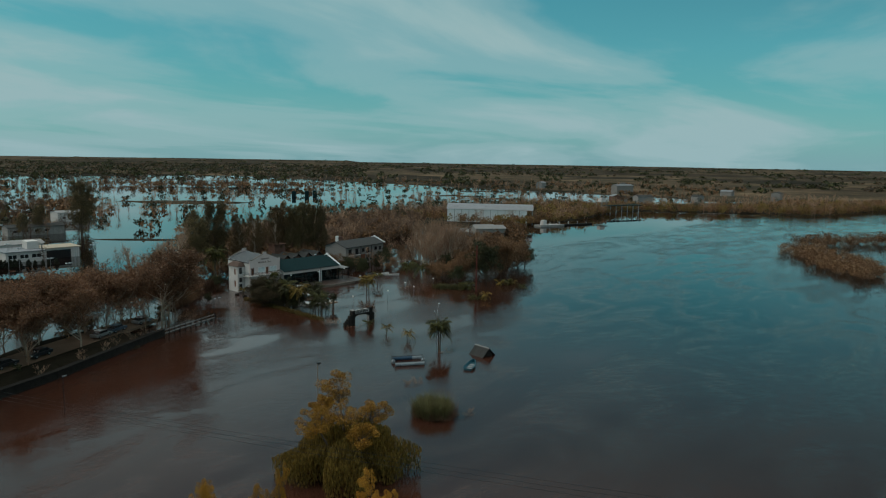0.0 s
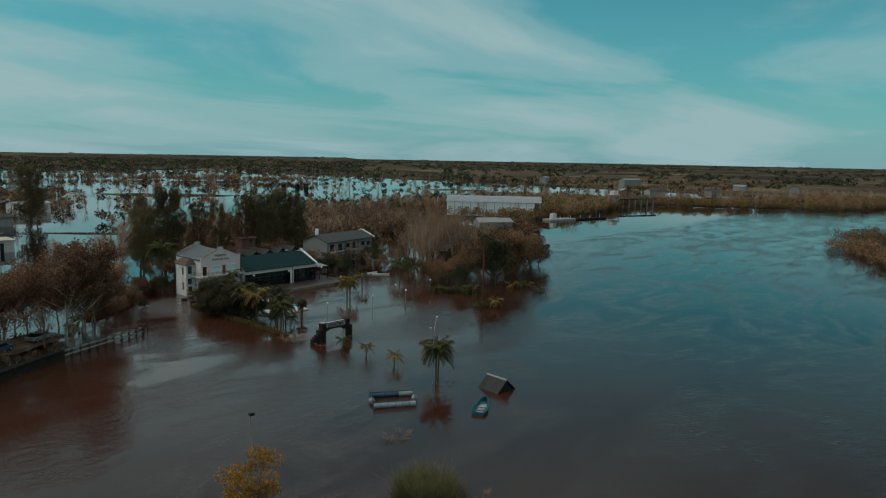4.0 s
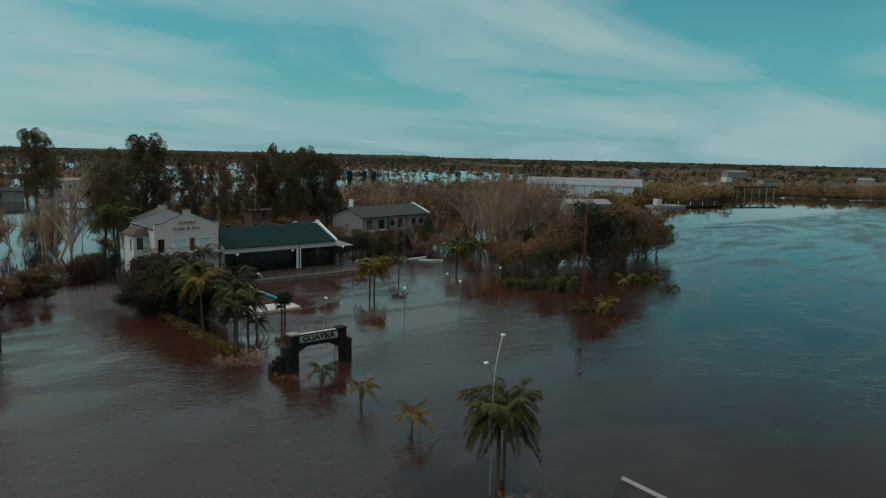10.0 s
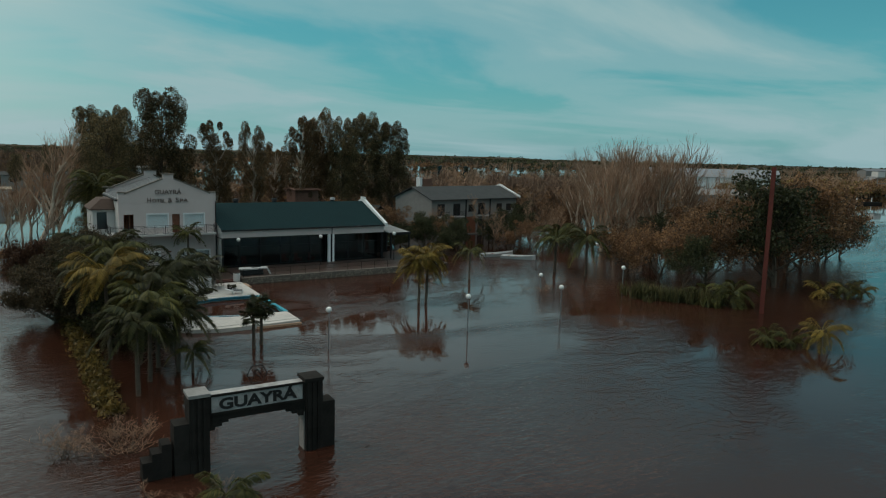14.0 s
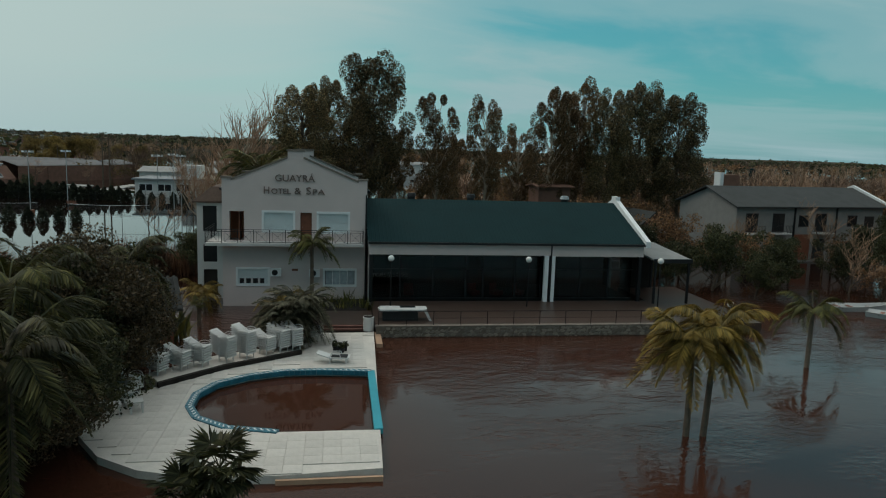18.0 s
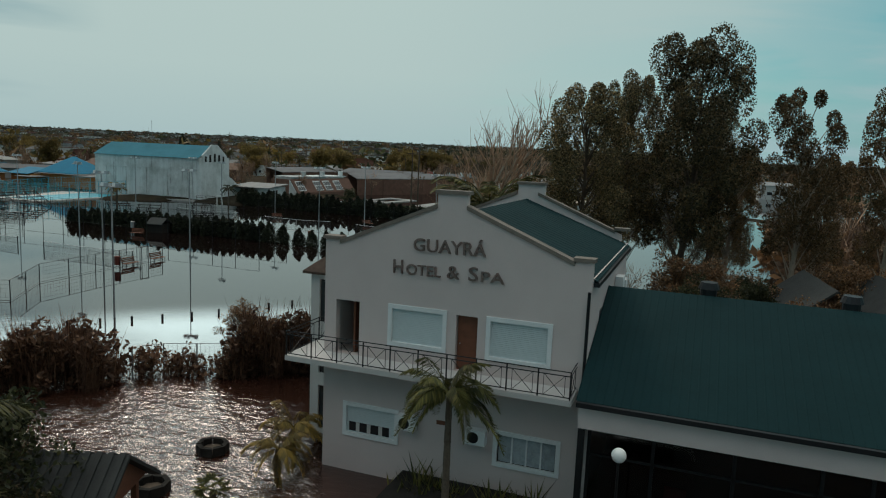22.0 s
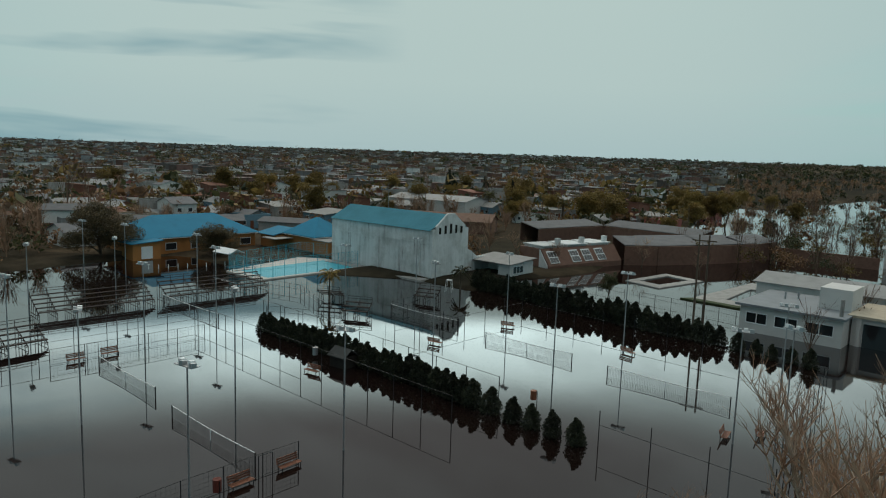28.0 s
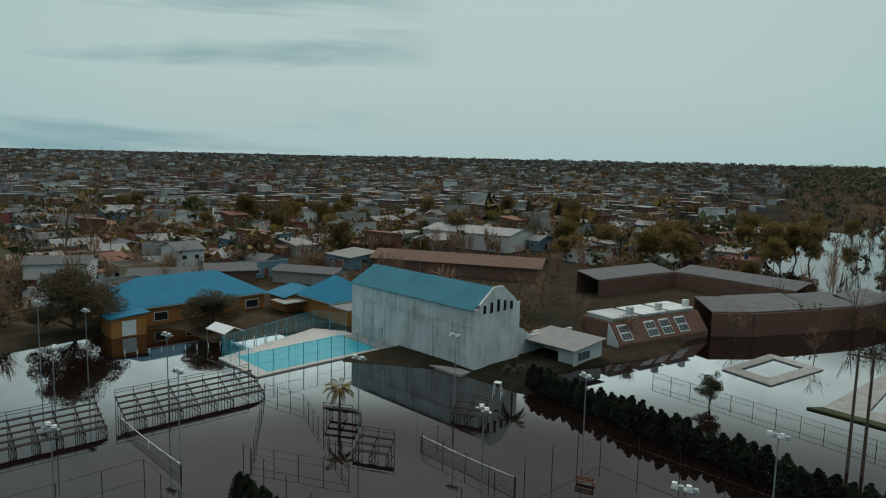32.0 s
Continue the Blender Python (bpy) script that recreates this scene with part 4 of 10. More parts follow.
def build_wing():
    X0, X1, YF, YR, YB, E, R = 9.3, 27.9, -1.65, 4.2, 10.6, 4.57, 6.9
    g = thing("restaurant_wing", "long low restaurant with dark green roof and glazed front", "building")
    part("roof", ribbed(Shape(), (X0 - 0.05, YF - 0.12, E), (X1, YF - 0.12, E), (X1, YR, R), (X0 - 0.05, YR, R), 0.25), GREENROOF, g, "dark green ribbed metal roof")
    part("roof", ribbed(Shape(), (X1, YB, E), (X0 - 0.05, YB, E), (X0 - 0.05, YR, R), (X1, YR, R), 0.32), GREENROOF, g)
    part("gutter", Shape().box(X0 - 0.05, X1, YF - 0.26, YF - 0.125, E - 0.15, E - 0.01), DARKMET, g, "dark gutter")
    part("fascia", Shape().box(X0, 21.35, YF, YF + 0.2, 3.72, E - 0.16).box(21.45, X1, YF, YF + 0.2, 3.68, E - 0.16), FACADE, g, "pale rendered beam over the glass")
    part("joint_cover", Shape().box(21.35, 21.45, YF - 0.03, YF + 0.2, 0.6, E - 0.16), DARKMET, g)
    part("wall", Shape().prism([(YF + 0.2, 0.3), (YB - 0.3, 0.3), (YB - 0.3, E - 0.1), (YR, R - 0.12), (YF + 0.2, E - 0.1)], "x", X0, X0 + 0.2), WHITE, g)
    part("wall", Shape().prism([(3.5, 0.3), (YB - 0.3, 0.3), (YB - 0.3, E - 0.1), (YR, R - 0.12), (3.5, R - 0.3)], "x", X1 - 0.3, X1 - 0.06), WHITE, g)
    part("wall", Shape().box(X0 + 0.2, X1 - 0.3, YB - 0.5, YB - 0.3, 0.3, E - 0.1), WHITE, g)
    part("end_parapet", Shape().prism([(YF - 0.3, E - 0.22), (YF - 0.3, E + 0.18), (YR - 0.5, R + 0.22), (YR - 0.5, R + 0.5), (YR + 0.35, R + 0.5), (YR + 0.35, R + 0.22), (YB, E + 0.2), (YB, E - 0.2), (YR, R - 0.1)], "x", X1 + 0.003, X1 + 0.33), TRIM, g, "white end parapet")
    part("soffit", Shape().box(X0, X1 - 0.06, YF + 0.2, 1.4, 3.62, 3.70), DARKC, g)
    for x in (21.1, 21.55):
        part("pillar", Shape().box(x - 0.14, x + 0.14, YF - 0.02, YF + 0.24, 0.6, 3.70), TRIM, g, "white square pillar")
    part("pillar", Shape().box(X0 + 0.02, X0 + 0.2, YF - 0.02, YF + 0.19, 0.6, 3.70), DARKMET, g)
    part("pillar", Shape().box(X1 - 0.3, X1 - 0.07, YF + 0.02, YF + 0.24, 0.6, 3.66), DARKMET, g)
    # glazing
    xs = [X0 + 0.25, 11.4, 13.6, 15.8, 17.0, 19.2, 21.0, 21.75, 23.8, 25.8, X1 - 0.35]
    YG = YF + 0.9
    for a, b in zip(xs, xs[1:]):
        part("pane", Shape().box(a + 0.05, b - 0.05, YG, YG + 0.02, 0.7, 3.55), CLEAR, g)
        part("mullion", Shape().box(a - 0.05, a + 0.05, YG - 0.05, YG + 0.07, 0.6, 3.62), DARKMET, g)
    part("sill", Shape().box(X0 + 0.2, X1 - 0.3, YG - 0.04, YG + 0.06, 0.6, 0.69), DARKMET, g)
    part("transom", Shape().box(X0 + 0.2, X1 - 0.3, YG - 0.05, YG + 0.05, 2.6, 2.66), DARKMET, g)
    for x in (12.6, 17.0, 24.2):
        v = part("roof_vent", Shape().tube((x, YR + 0.4, R - 0.3), (x, YR + 0.4, R + 0.18), 0.28, n=14), DARKMET, g, "dark round roof vent")
        part("cowl", Shape().tube((x, YR + 0.4, R + 0.19), (x, YR + 0.4, R + 0.42), 0.36, 0.28, n=14), STEEL if x > 20 else DARKMET, v)
    for k, x in enumerate((12.1, 16.6, 18.2, 19.8)):
        s = thing("lounge_chair", "red upholstered lounge chair behind the glass", "chair", (x, YG + 0.9, 0.6), 20 * k, "lounge chairs")
        part("seat", Shape().box(-0.32, 0.32, -0.3, 0.3, 0.12, 0.4), RED, s)
        part("backrest", Shape().box(-0.32, 0.32, 0.301, 0.42, 0.12, 0.85), RED, s)
        for lx, ly in ((-0.25, -0.23), (0.25, -0.23), (-0.25, 0.23), (0.25, 0.23)):
            part("leg", Shape().box(lx - 0.03, lx + 0.03, ly - 0.03, ly + 0.03, 0, 0.119), DARKMET, s)
    # room lined in near-black DARKC: indoor shade is put into the colour
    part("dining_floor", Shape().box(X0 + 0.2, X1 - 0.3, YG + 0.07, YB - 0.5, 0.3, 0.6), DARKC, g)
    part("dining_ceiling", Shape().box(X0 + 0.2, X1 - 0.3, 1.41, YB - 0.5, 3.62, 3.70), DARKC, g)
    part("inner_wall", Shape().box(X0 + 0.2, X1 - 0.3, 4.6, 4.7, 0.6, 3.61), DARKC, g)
    # lean-to canopy at the far end
    c = thing("side_canopy", "white sheet canopy on dark posts beside the restaurant", "canopy")
    part("canopy_roof", Shape().prism([(-2.4, 3.55), (3.4, 3.95), (3.4, 4.05), (-2.4, 3.65)], "x", 28.3, 31.0), ZINC, c, "pale sheet roof")
    part("canopy_fascia", Shape().box(28.3, 31.05, -2.52, -2.41, 3.4, 3.68), DARKMET, c)
    for x, y in ((28.5, -2.3), (30.9, -2.3), (30.9, 3.2)):
        part("post", Shape().box(x - 0.07, x + 0.07, y - 0.07, y + 0.07, 0.6, 3.54 + 0.07 * (y + 2.4)), DARKMET, c)
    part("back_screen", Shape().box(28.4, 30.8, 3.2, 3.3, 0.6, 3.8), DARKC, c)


build_hotel()
build_wing()

# ---- terrace, pool and garden by the hotel ----
TZ = 0.6


def build_terrace():
    t = thing("terrace", "flooded dark terrace with rubble retaining wall", "terrace", kind="structure")
    part("terrace_floor", Shape().box(9.45, 28.4, -7.75, -1.35, -1, TZ).box(28.401, 33, -7.75, 3.5, -1, TZ - 0.004), mat("wet_brown_paving", (0.060, 0.038, 0.030), 0.35, vary=0.3, scale=0.6, fine=10, bump=0.15), t, "wet brown paving")
    part("wall_core", Shape().box(9.45, 28.3, -8.0, -7.751, -1, TZ - 0.02), mat("earthy_mortar", (0.15, 0.12, 0.095), 0.95, vary=0.3, scale=6), t)
    part("wall_cap", Shape().box(9.4, 28.35, -8.06, -7.7, TZ - 0.02, TZ + 0.06), STONEC, t, "stone wall capping")
    r = thing("terrace_railing", "thin dark metal railing along the terrace", "railing")
    for x in np.arange(9.6, 28.3, 1.55):
        part("post", Shape().tube((x, -7.85, TZ + 0.06), (x, -7.85, TZ + 0.85), 0.022, n=5), DARKMET, r)
    part("rail", Shape().tube((9.6, -7.85, TZ + 0.85), (28.2, -7.85, TZ + 0.85), 0.02, n=5), DARKMET, r)
    part("rail", Shape().tube((9.6, -7.85, TZ + 0.45), (28.2, -7.85, TZ + 0.45), 0.012, n=4), DARKMET, r)
    b = thing("garden_bed", "raised dark planting bed before the facade", "garden bed", kind="structure")
    part("bed_soil", Shape().box(3.2, 9.15, -3.6, -0.02, -1, 0.45), DARKC, b)
    part("bed_path", Shape().box(5.6, 9.4, -7.0, -3.61, -1, 0.5), mat("wet_brown_paving", (0, 0, 0)), b)
    for k in range(4):
        part("step", Shape().box(6.3, 9.0, -8.2 + 0.3 * k, -7.9 + 0.3 * k - 0.003, -1, 0.16 + 0.11 * k), mat("brick_red_step", (0.12, 0.052, 0.040), 0.8, vary=0.25, scale=2), b)
    # bar counter
    c = thing("bar_counter", "white-topped black outdoor bar counter on the terrace", "counter", (9.75, -6.7, TZ))
    part("body", Shape().box(0.15, 2.2, 0.05, 0.95, 0, 0.56), DARKMET, c)
    part("top", Shape().prism([(0, 0.0), (2.6, -0.05), (2.75, 0.3), (2.75, 0.9), (0.1, 1.05), (-0.1, 0.6)], "z", 0.563, 0.68), PLASTIC, c, "white moulded top")
    part("hatch", Shape().box(1.2, 2.1, 0.5, 0.95, 0.683, 0.7), GLASS, c)
    part("strut", Shape().prism([(2.55, 0.56), (2.72, 0.56), (3.0, 0.0), (2.85, 0.0)], "y", 0.05, 0.3), PLASTIC, c, "slanting white leg")
    # planter by the steps
    p = thing("planter_drum", "white drum planter at the deck corner", "planter", (9.05, -7.55, 0.3))
    part("drum", Shape().tube((0, 0, 0), (0, 0, 0.78), 0.3, 0.32, 18), PLASTIC, p, "white drum", smooth=False)
    part("soil", Shape().tube((0, 0, 0.781), (0, 0, 0.785), 0.28, n=14), DARKC, p)


POOL_IN = [(8.85, -14.75), (6.6, -14.45), (4.9, -14.5), (3.4, -15.05), (2.2, -16.0), (1.6, -17.3), (1.6, -18.7), (2.1, -19.9), (3.3, -20.9), (5.2, -21.45), (8.8, -21.5)]
DECK_OUT = [(9.35, -7.45), (8.75, -24.6), (5.6, -24.85), (2.9, -24.75), (1.1, -24.1), (-0.4, -23.0), (-1.6, -21.2), (-1.9, -19.2), (-1.2, -17.4), (-0.1, -16.2), (0.3, -15.3), (2.2, -13.6), (5.4, -11.4), (5.6, -7.5)]
DZ = 0.3


def inside(p, poly):
    hit = False
    for (x0, y0), (x1, y1) in zip(poly, poly[1:] + poly[:1]):
        if (y0 > p[1]) != (y1 > p[1]) and p[0] < (x1 - x0) * (p[1] - y0) / (y1 - y0) + x0:
            hit = not hit
    return hit


def build_pool():
    d = thing("pool_deck", "pale tiled pool deck standing just clear of the flood", "pool deck", kind="structure")
    bm = bmesh.new()
    outer = [bm.verts.new((x, y, DZ - 0.03)) for x, y in DECK_OUT]
    inner = [bm.verts.new((x, y, DZ - 0.03)) for x, y in POOL_IN]
    edges = [bm.edges.new((a, b)) for ring in (outer, inner) for a, b in zip(ring, ring[1:] + ring[:1])]
    bmesh.ops.triangle_fill(bm, use_beauty=True, use_dissolve=False, edges=edges)
    geo = bmesh.ops.extrude_face_region(bm, geom=list(bm.faces))
    bmesh.ops.translate(bm, vec=(0, 0, -1.3), verts=[e for e in geo["geom"] if isinstance(e, bmesh.types.BMVert)])
    bmesh.ops.recalc_face_normals(bm, faces=list(bm.faces))
    me = bpy.data.meshes.new("deck_slab")
    bm.to_mesh(me)
    bm.free()
    part("deck_slab", me, mat("deck_grout", (0.50, 0.475, 0.44), 0.9, vary=0.2), d, "concrete deck slab")
    # blue and white mosaic round the rim, then the water line
    for k, ((x0, y0), (x1, y1)) in enumerate(zip(POOL_IN, POOL_IN[1:] + POOL_IN[:1])):
        a, b = Vector((x0, y0, 0)), Vector((x1, y1, 0))
        n = max(1, round((b - a).length / 0.24))
        if k == 9:
            continue
        side = Vector((-(b - a).y, (b - a).x, 0)).normalized() * 0.16
        last = k == len(POOL_IN) - 1
        for i in range(1 if last else n):
            p, q = (a, b) if last else (a.lerp(b, i / n), a.lerp(b, (i + 0.96) / n))
            part("rim_tile", Shape().prism([(p.x - side.x, p.y - side.y), (q.x - side.x, q.y - side.y), (q.x + side.x, q.y + side.y), (p.x + side.x, p.y + side.y)], "z", DZ - 0.2, DZ + 0.012), mat("blue_mosaic", (0.025, 0.15, 0.21), 0.35, vary=0.45, scale=9) if not last else POOLBLUE, d)
            if not last:
                m = p.lerp(q, 0.5)
                u, v = (q - p) * 0.5, side * 0.55
                curl = [m - u * 0.95 + v * 0.9, m - u * 0.3 + v * 0.2, m + u * 0.2 - v * 0.7, m + u * 0.9 - v * 0.5, m + u * 0.75 - v * 0.1, m + u * 0.25 + v * 0.1, m - u * 0.1 + v * 0.9]
                part("rim_mark", Shape().prism([(c.x, c.y) for c in curl], "z", DZ + 0.0125, DZ + 0.018), TRIM, d)
    part("deck_edge", Shape().box(5.4, 8.74, -24.98, -24.87, -0.2, 0.16), mat("sandy_edge", (0.42, 0.27, 0.18), 0.9, vary=0.2), d, "sandy stone edge")
    part("deck_edge", Shape().box(9.37, 9.7, -10.0, -7.6, -0.2, 0.2), mat("sandy_edge", (0, 0, 0)), d)
    s = Shape().prism([(-0.15, -16.35), (-0.05, -16.55), (2.3, -14.25), (5.6, -12.05), (5.5, -11.9), (2.2, -14.05)], "z", DZ - 0.01, DZ + 0.2)
    part("kerb", s, DARKC, d, "black plinth edge under the chairs")
    part("plinth", Shape().prism([(-0.1, -16.3), (2.2, -14.05), (5.5, -11.9), (5.3, -10.6), (1.6, -12.6), (-0.9, -15.2)], "z", -0.6, DZ + 0.17), DECK, d)
    return d


def plastic_chair_meshes():
    """Low white stacking deck chair: slatted seat running up into a reclined back, a deep rounded front edge, looped arms, short legs."""
    seat = Shape()
    for i in range(7):
        x = -0.225 + 0.075 * i
        seat.prism([(-0.27, 0.300), (0.20, 0.262), (0.20, 0.280), (-0.27, 0.318)], "x", x - 0.025, x + 0.025)
    seat.prism([(-0.345, 0.268), (-0.335, 0.316), (-0.255, 0.325), (-0.245, 0.30), (-0.30, 0.262)], "x", -0.29, 0.29)
    back = Shape()
    for i in range(7):
        x = -0.225 + 0.075 * i
        back.prism([(0.20, 0.264), (0.74, 0.50), (0.735, 0.518), (0.20, 0.282)], "x", x - 0.025, x + 0.025)
    back.prism([(0.72, 0.487), (0.80, 0.522), (0.79, 0.545), (0.71, 0.512)], "x", -0.27, 0.27)
    arm = Shape().path([(0, -0.28, 0.27), (0, -0.25, 0.40), (0, -0.16, 0.455), (0, 0.10, 0.445), (0, 0.26, 0.40), (0, 0.34, 0.33)], 0.015, 6)
    leg = Shape().prism([(-0.016, 0.0), (0.016, 0.0), (0.024, 0.262), (-0.018, 0.262)], "x", -0.016, 0.016)
    return [(n, s.mesh(n)) for n, s in (("seat", seat), ("backrest", back), ("armrest", arm), ("leg", leg))]


def build_chairs():
    me = dict(plastic_chair_meshes())
    spots = [(-0.35, -15.3, 7, 20), (0.45, -14.65, 6, 25), (1.25, -14.15, 7, 25), (2.25, -13.55, 9, 18), (3.1, -13.0, 10, 15), (3.95, -12.4, 6, 12), (4.6, -12.0, 8, 8), (5.2, -11.75, 8, 2)]
    first = None
    for x, y, n, turn in spots:
        for k in range(n):
            m = pose(x + 0.02 * math.sin(3 * k), y + 0.010 * k, DZ + 0.17 + 0.108 * k, 0, 0, turn + 38 + 1.5 * math.sin(7 * k + x))
            if first is None:
                first = thing("plastic_chair", "low white slatted deck chair in a stack", "chair", group="stacked white chairs")
                first.matrix_basis = m
                part("seat", me["seat"], PLASTIC, first)
                part("backrest", me["backrest"], PLASTIC, first)
                for sx in (-0.285, 0.285):
                    part("armrest", me["armrest"], PLASTIC, first, at=(sx, 0, 0))
                for sx, sy in ((-0.22, -0.19), (0.22, -0.19), (-0.22, 0.25), (0.22, 0.25)):
                    part("leg", me["leg"], PLASTIC, first, at=(sx, sy, 0))
            else:
                copy_thing(first, m)
    for x, y, z, n, turn in ((6.2, -9.6, DZ, 5, 160), (5.95, -9.0, DZ, 4, 200), (-0.9, -17.2, DZ, 5, 60), (-1.3, -18.2, DZ, 1, 100), (-0.6, -18.5, DZ, 1, 30), (-1.0, -17.9, DZ, 1, 220)):
        for k in range(n):
            c = copy_thing(first, pose(x, y + 0.02 * k, z + 0.105 * k, 0, 0, turn))
            if n == 1:
                tagged(c, "loose white plastic armchair on the pool deck")
    # low side tables among the loose chairs
    for x, y in ((-1.5, -19.2), (-0.9, -19.5), (-0.2, -19.2)):
        t = thing("plastic_table", "small white plastic side table on the deck", "table", (x, y, DZ), 20, "white side tables")
        part("tabletop", Shape().box(-0.24, 0.24, -0.24, 0.24, 0.42, 0.46), PLASTIC, t)
        for sx in (-0.2, 0.2):
            for sy in (-0.2, 0.2):
                part("leg", Shape().box(sx - 0.03, sx + 0.03, sy - 0.03, sy + 0.03, 0, 0.419), PLASTIC, t)
    l = thing("sun_lounger", "white plastic sun lounger on the pool deck", "sun lounger", (7.3, -13.4, DZ), 82)
    part("bed", Shape().prism([(-0.6, 0.26), (0.35, 0.26), (0.95, 0.46), (0.95, 0.5), (0.33, 0.31), (-0.6, 0.31)], "x", -0.3, 0.3), PLASTIC, l)
    for sx in (-0.27, 0.27):
        for sy in (-0.45, 0.3):
            part("leg", Shape().box(sx - 0.025, sx + 0.025, sy - 0.03, sy + 0.03, 0, 0.259), PLASTIC, l)
        part("armrest", Shape().path([(sx, -0.2, 0.3), (sx, -0.15, 0.47), (sx, 0.25, 0.47), (sx, 0.32, 0.3)], 0.022, 5), PLASTIC, l)
    part("cushion", Shape().box(-0.24, 0.24, -0.5, 0.25, 0.312, 0.34), DARKMET, l, "dark cushion")
    g = thing("potted_plants", "dark cluster of pots with small plants on the deck", "plant pot", (7.4, -11.6, DZ))
    for k, (x, y) in enumerate(((0, 0), (0.3, 0.1), (0.15, -0.22), (-0.2, 0.15))):
        q = part("pot", Shape().tube((x, y, 0), (x, y, 0.22), 0.1, 0.13, 10), DARKMET, g)
        part("plant", quads("plant", leaves(np.random.default_rng(k), [(x, y, 0.36)], [0.16], 60, 0.07), DARKG), DARKG, q)


# ---- things that stand in the river ----
def build_gateway():
    g = thing("gateway_arch", "dark weathered concrete gateway with painted name board", "gateway", (-1.25, -45.45, 0), -2.0)
    for sx, lab in ((-1, "ribbed dark pillar"), (1, "ribbed dark pillar")):
        x = sx * 2.35
        p = part("pillar", Shape().box(x - 0.38, x + 0.38, -0.45, 0.45, -1.5, 3.05), DARKC, g, lab)
        for k in range(3):
            part("rib", Shape().box(x - 0.3 + 0.22 * k, x - 0.18 + 0.22 * k, -0.5, -0.451, -1.5, 3.0), DARKC, p)
        part("cap", Shape().box(x - 0.42, x + 0.42, -0.5, 0.5, 3.051, 3.18), CONC if sx < 0 else DARKC, p)
        part("buttress", Shape().box(sx * 2.735 if sx > 0 else sx * 3.3, sx * 3.3 if sx > 0 else sx * 2.735, -0.4, 0.4, -1.5, 2.05), DARKC, g)
        part("inner_reveal", Shape().box(x - sx * 0.38 - (0.03 if sx > 0 else 0), x - sx * 0.38 + (0 if sx > 0 else 0.03), -0.3, 0.3, -1.0, 1.7), CONC if sx > 0 else DARKC, g)
    for k in range(3):
        part("wing_step", Shape().box(-3.75 - 0.35 * k, -3.401 - 0.35 * k, -0.35, 0.35, -1.5, 1.35 - 0.3 * k), DARKC, g)
    part("lintel", Shape().box(-1.969, 1.969, -0.32, 0.32, 1.95, 2.2), DARKC, g)
    for k in range(3):
        for sx in (-1, 1):
            part("corbel", Shape().box(*sorted((sx * 1.969, sx * (1.2 + 0.26 * k))), -0.28, 0.28, 1.949 - 0.13 * (k + 1), 1.948 - 0.13 * k), DARKC, g)
    b = part("name_board", Shape().box(-1.965, 1.965, -0.33, 0.3, 2.25, 3.0), SIGNBOARD, g, "peeling white name board")
    part("board_frame", Shape().wall_x(-1.968, 1.968, -0.39, -0.331, 2.22, 3.06, [(-1.88, 1.88, 2.31, 2.97)]), DARKC, b)
    lettering("GUAYR\u00c1", 0.62, 0, -0.345, 2.42, mat("faded_black_letters", (0.02, 0.02, 0.02), 0.8), b, "letters", 3.2, depth=0.02, bold=0.022)
    e = part("emblem", Shape().path([(0.42 * math.cos(a) + 0.05, 0, 3.55 + 0.42 * math.sin(a)) for a in np.linspace(0, 2 * math.pi, 7)], 0.02, 5), DARKMET, g, "hexagonal metal emblem")
    part("emblem_bar", Shape().path([(-0.2, 0, 3.3), (0.05, 0, 3.75), (0.3, 0, 3.4)], 0.02, 5).path([(-0.15, 0, 3.7), (0.2, 0, 3.35)], 0.02, 5), DARKMET, e)


def globe_lamp(x, y, z0, h, label="white globe lamp on a slim post in the flood"):
    g = thing("globe_lamp", label, "lamp", (x, y, z0), 0, "globe lamps")
    part("post", Shape().tube((0, 0, -1.0 if z0 < 0.3 else 0), (0, 0, h - 0.2), 0.045, 0.035, 8), DARKMET if z0 > 0.3 else STEEL, g)
    part("collar", Shape().tube((0, 0, h - 0.2), (0, 0, h - 0.16), 0.09, n=10), DARKMET, g)
    part("globe", Shape().ball((0, 0, h), 0.2, 14, 9), OPAL, g, "opal glass globe", smooth=True)


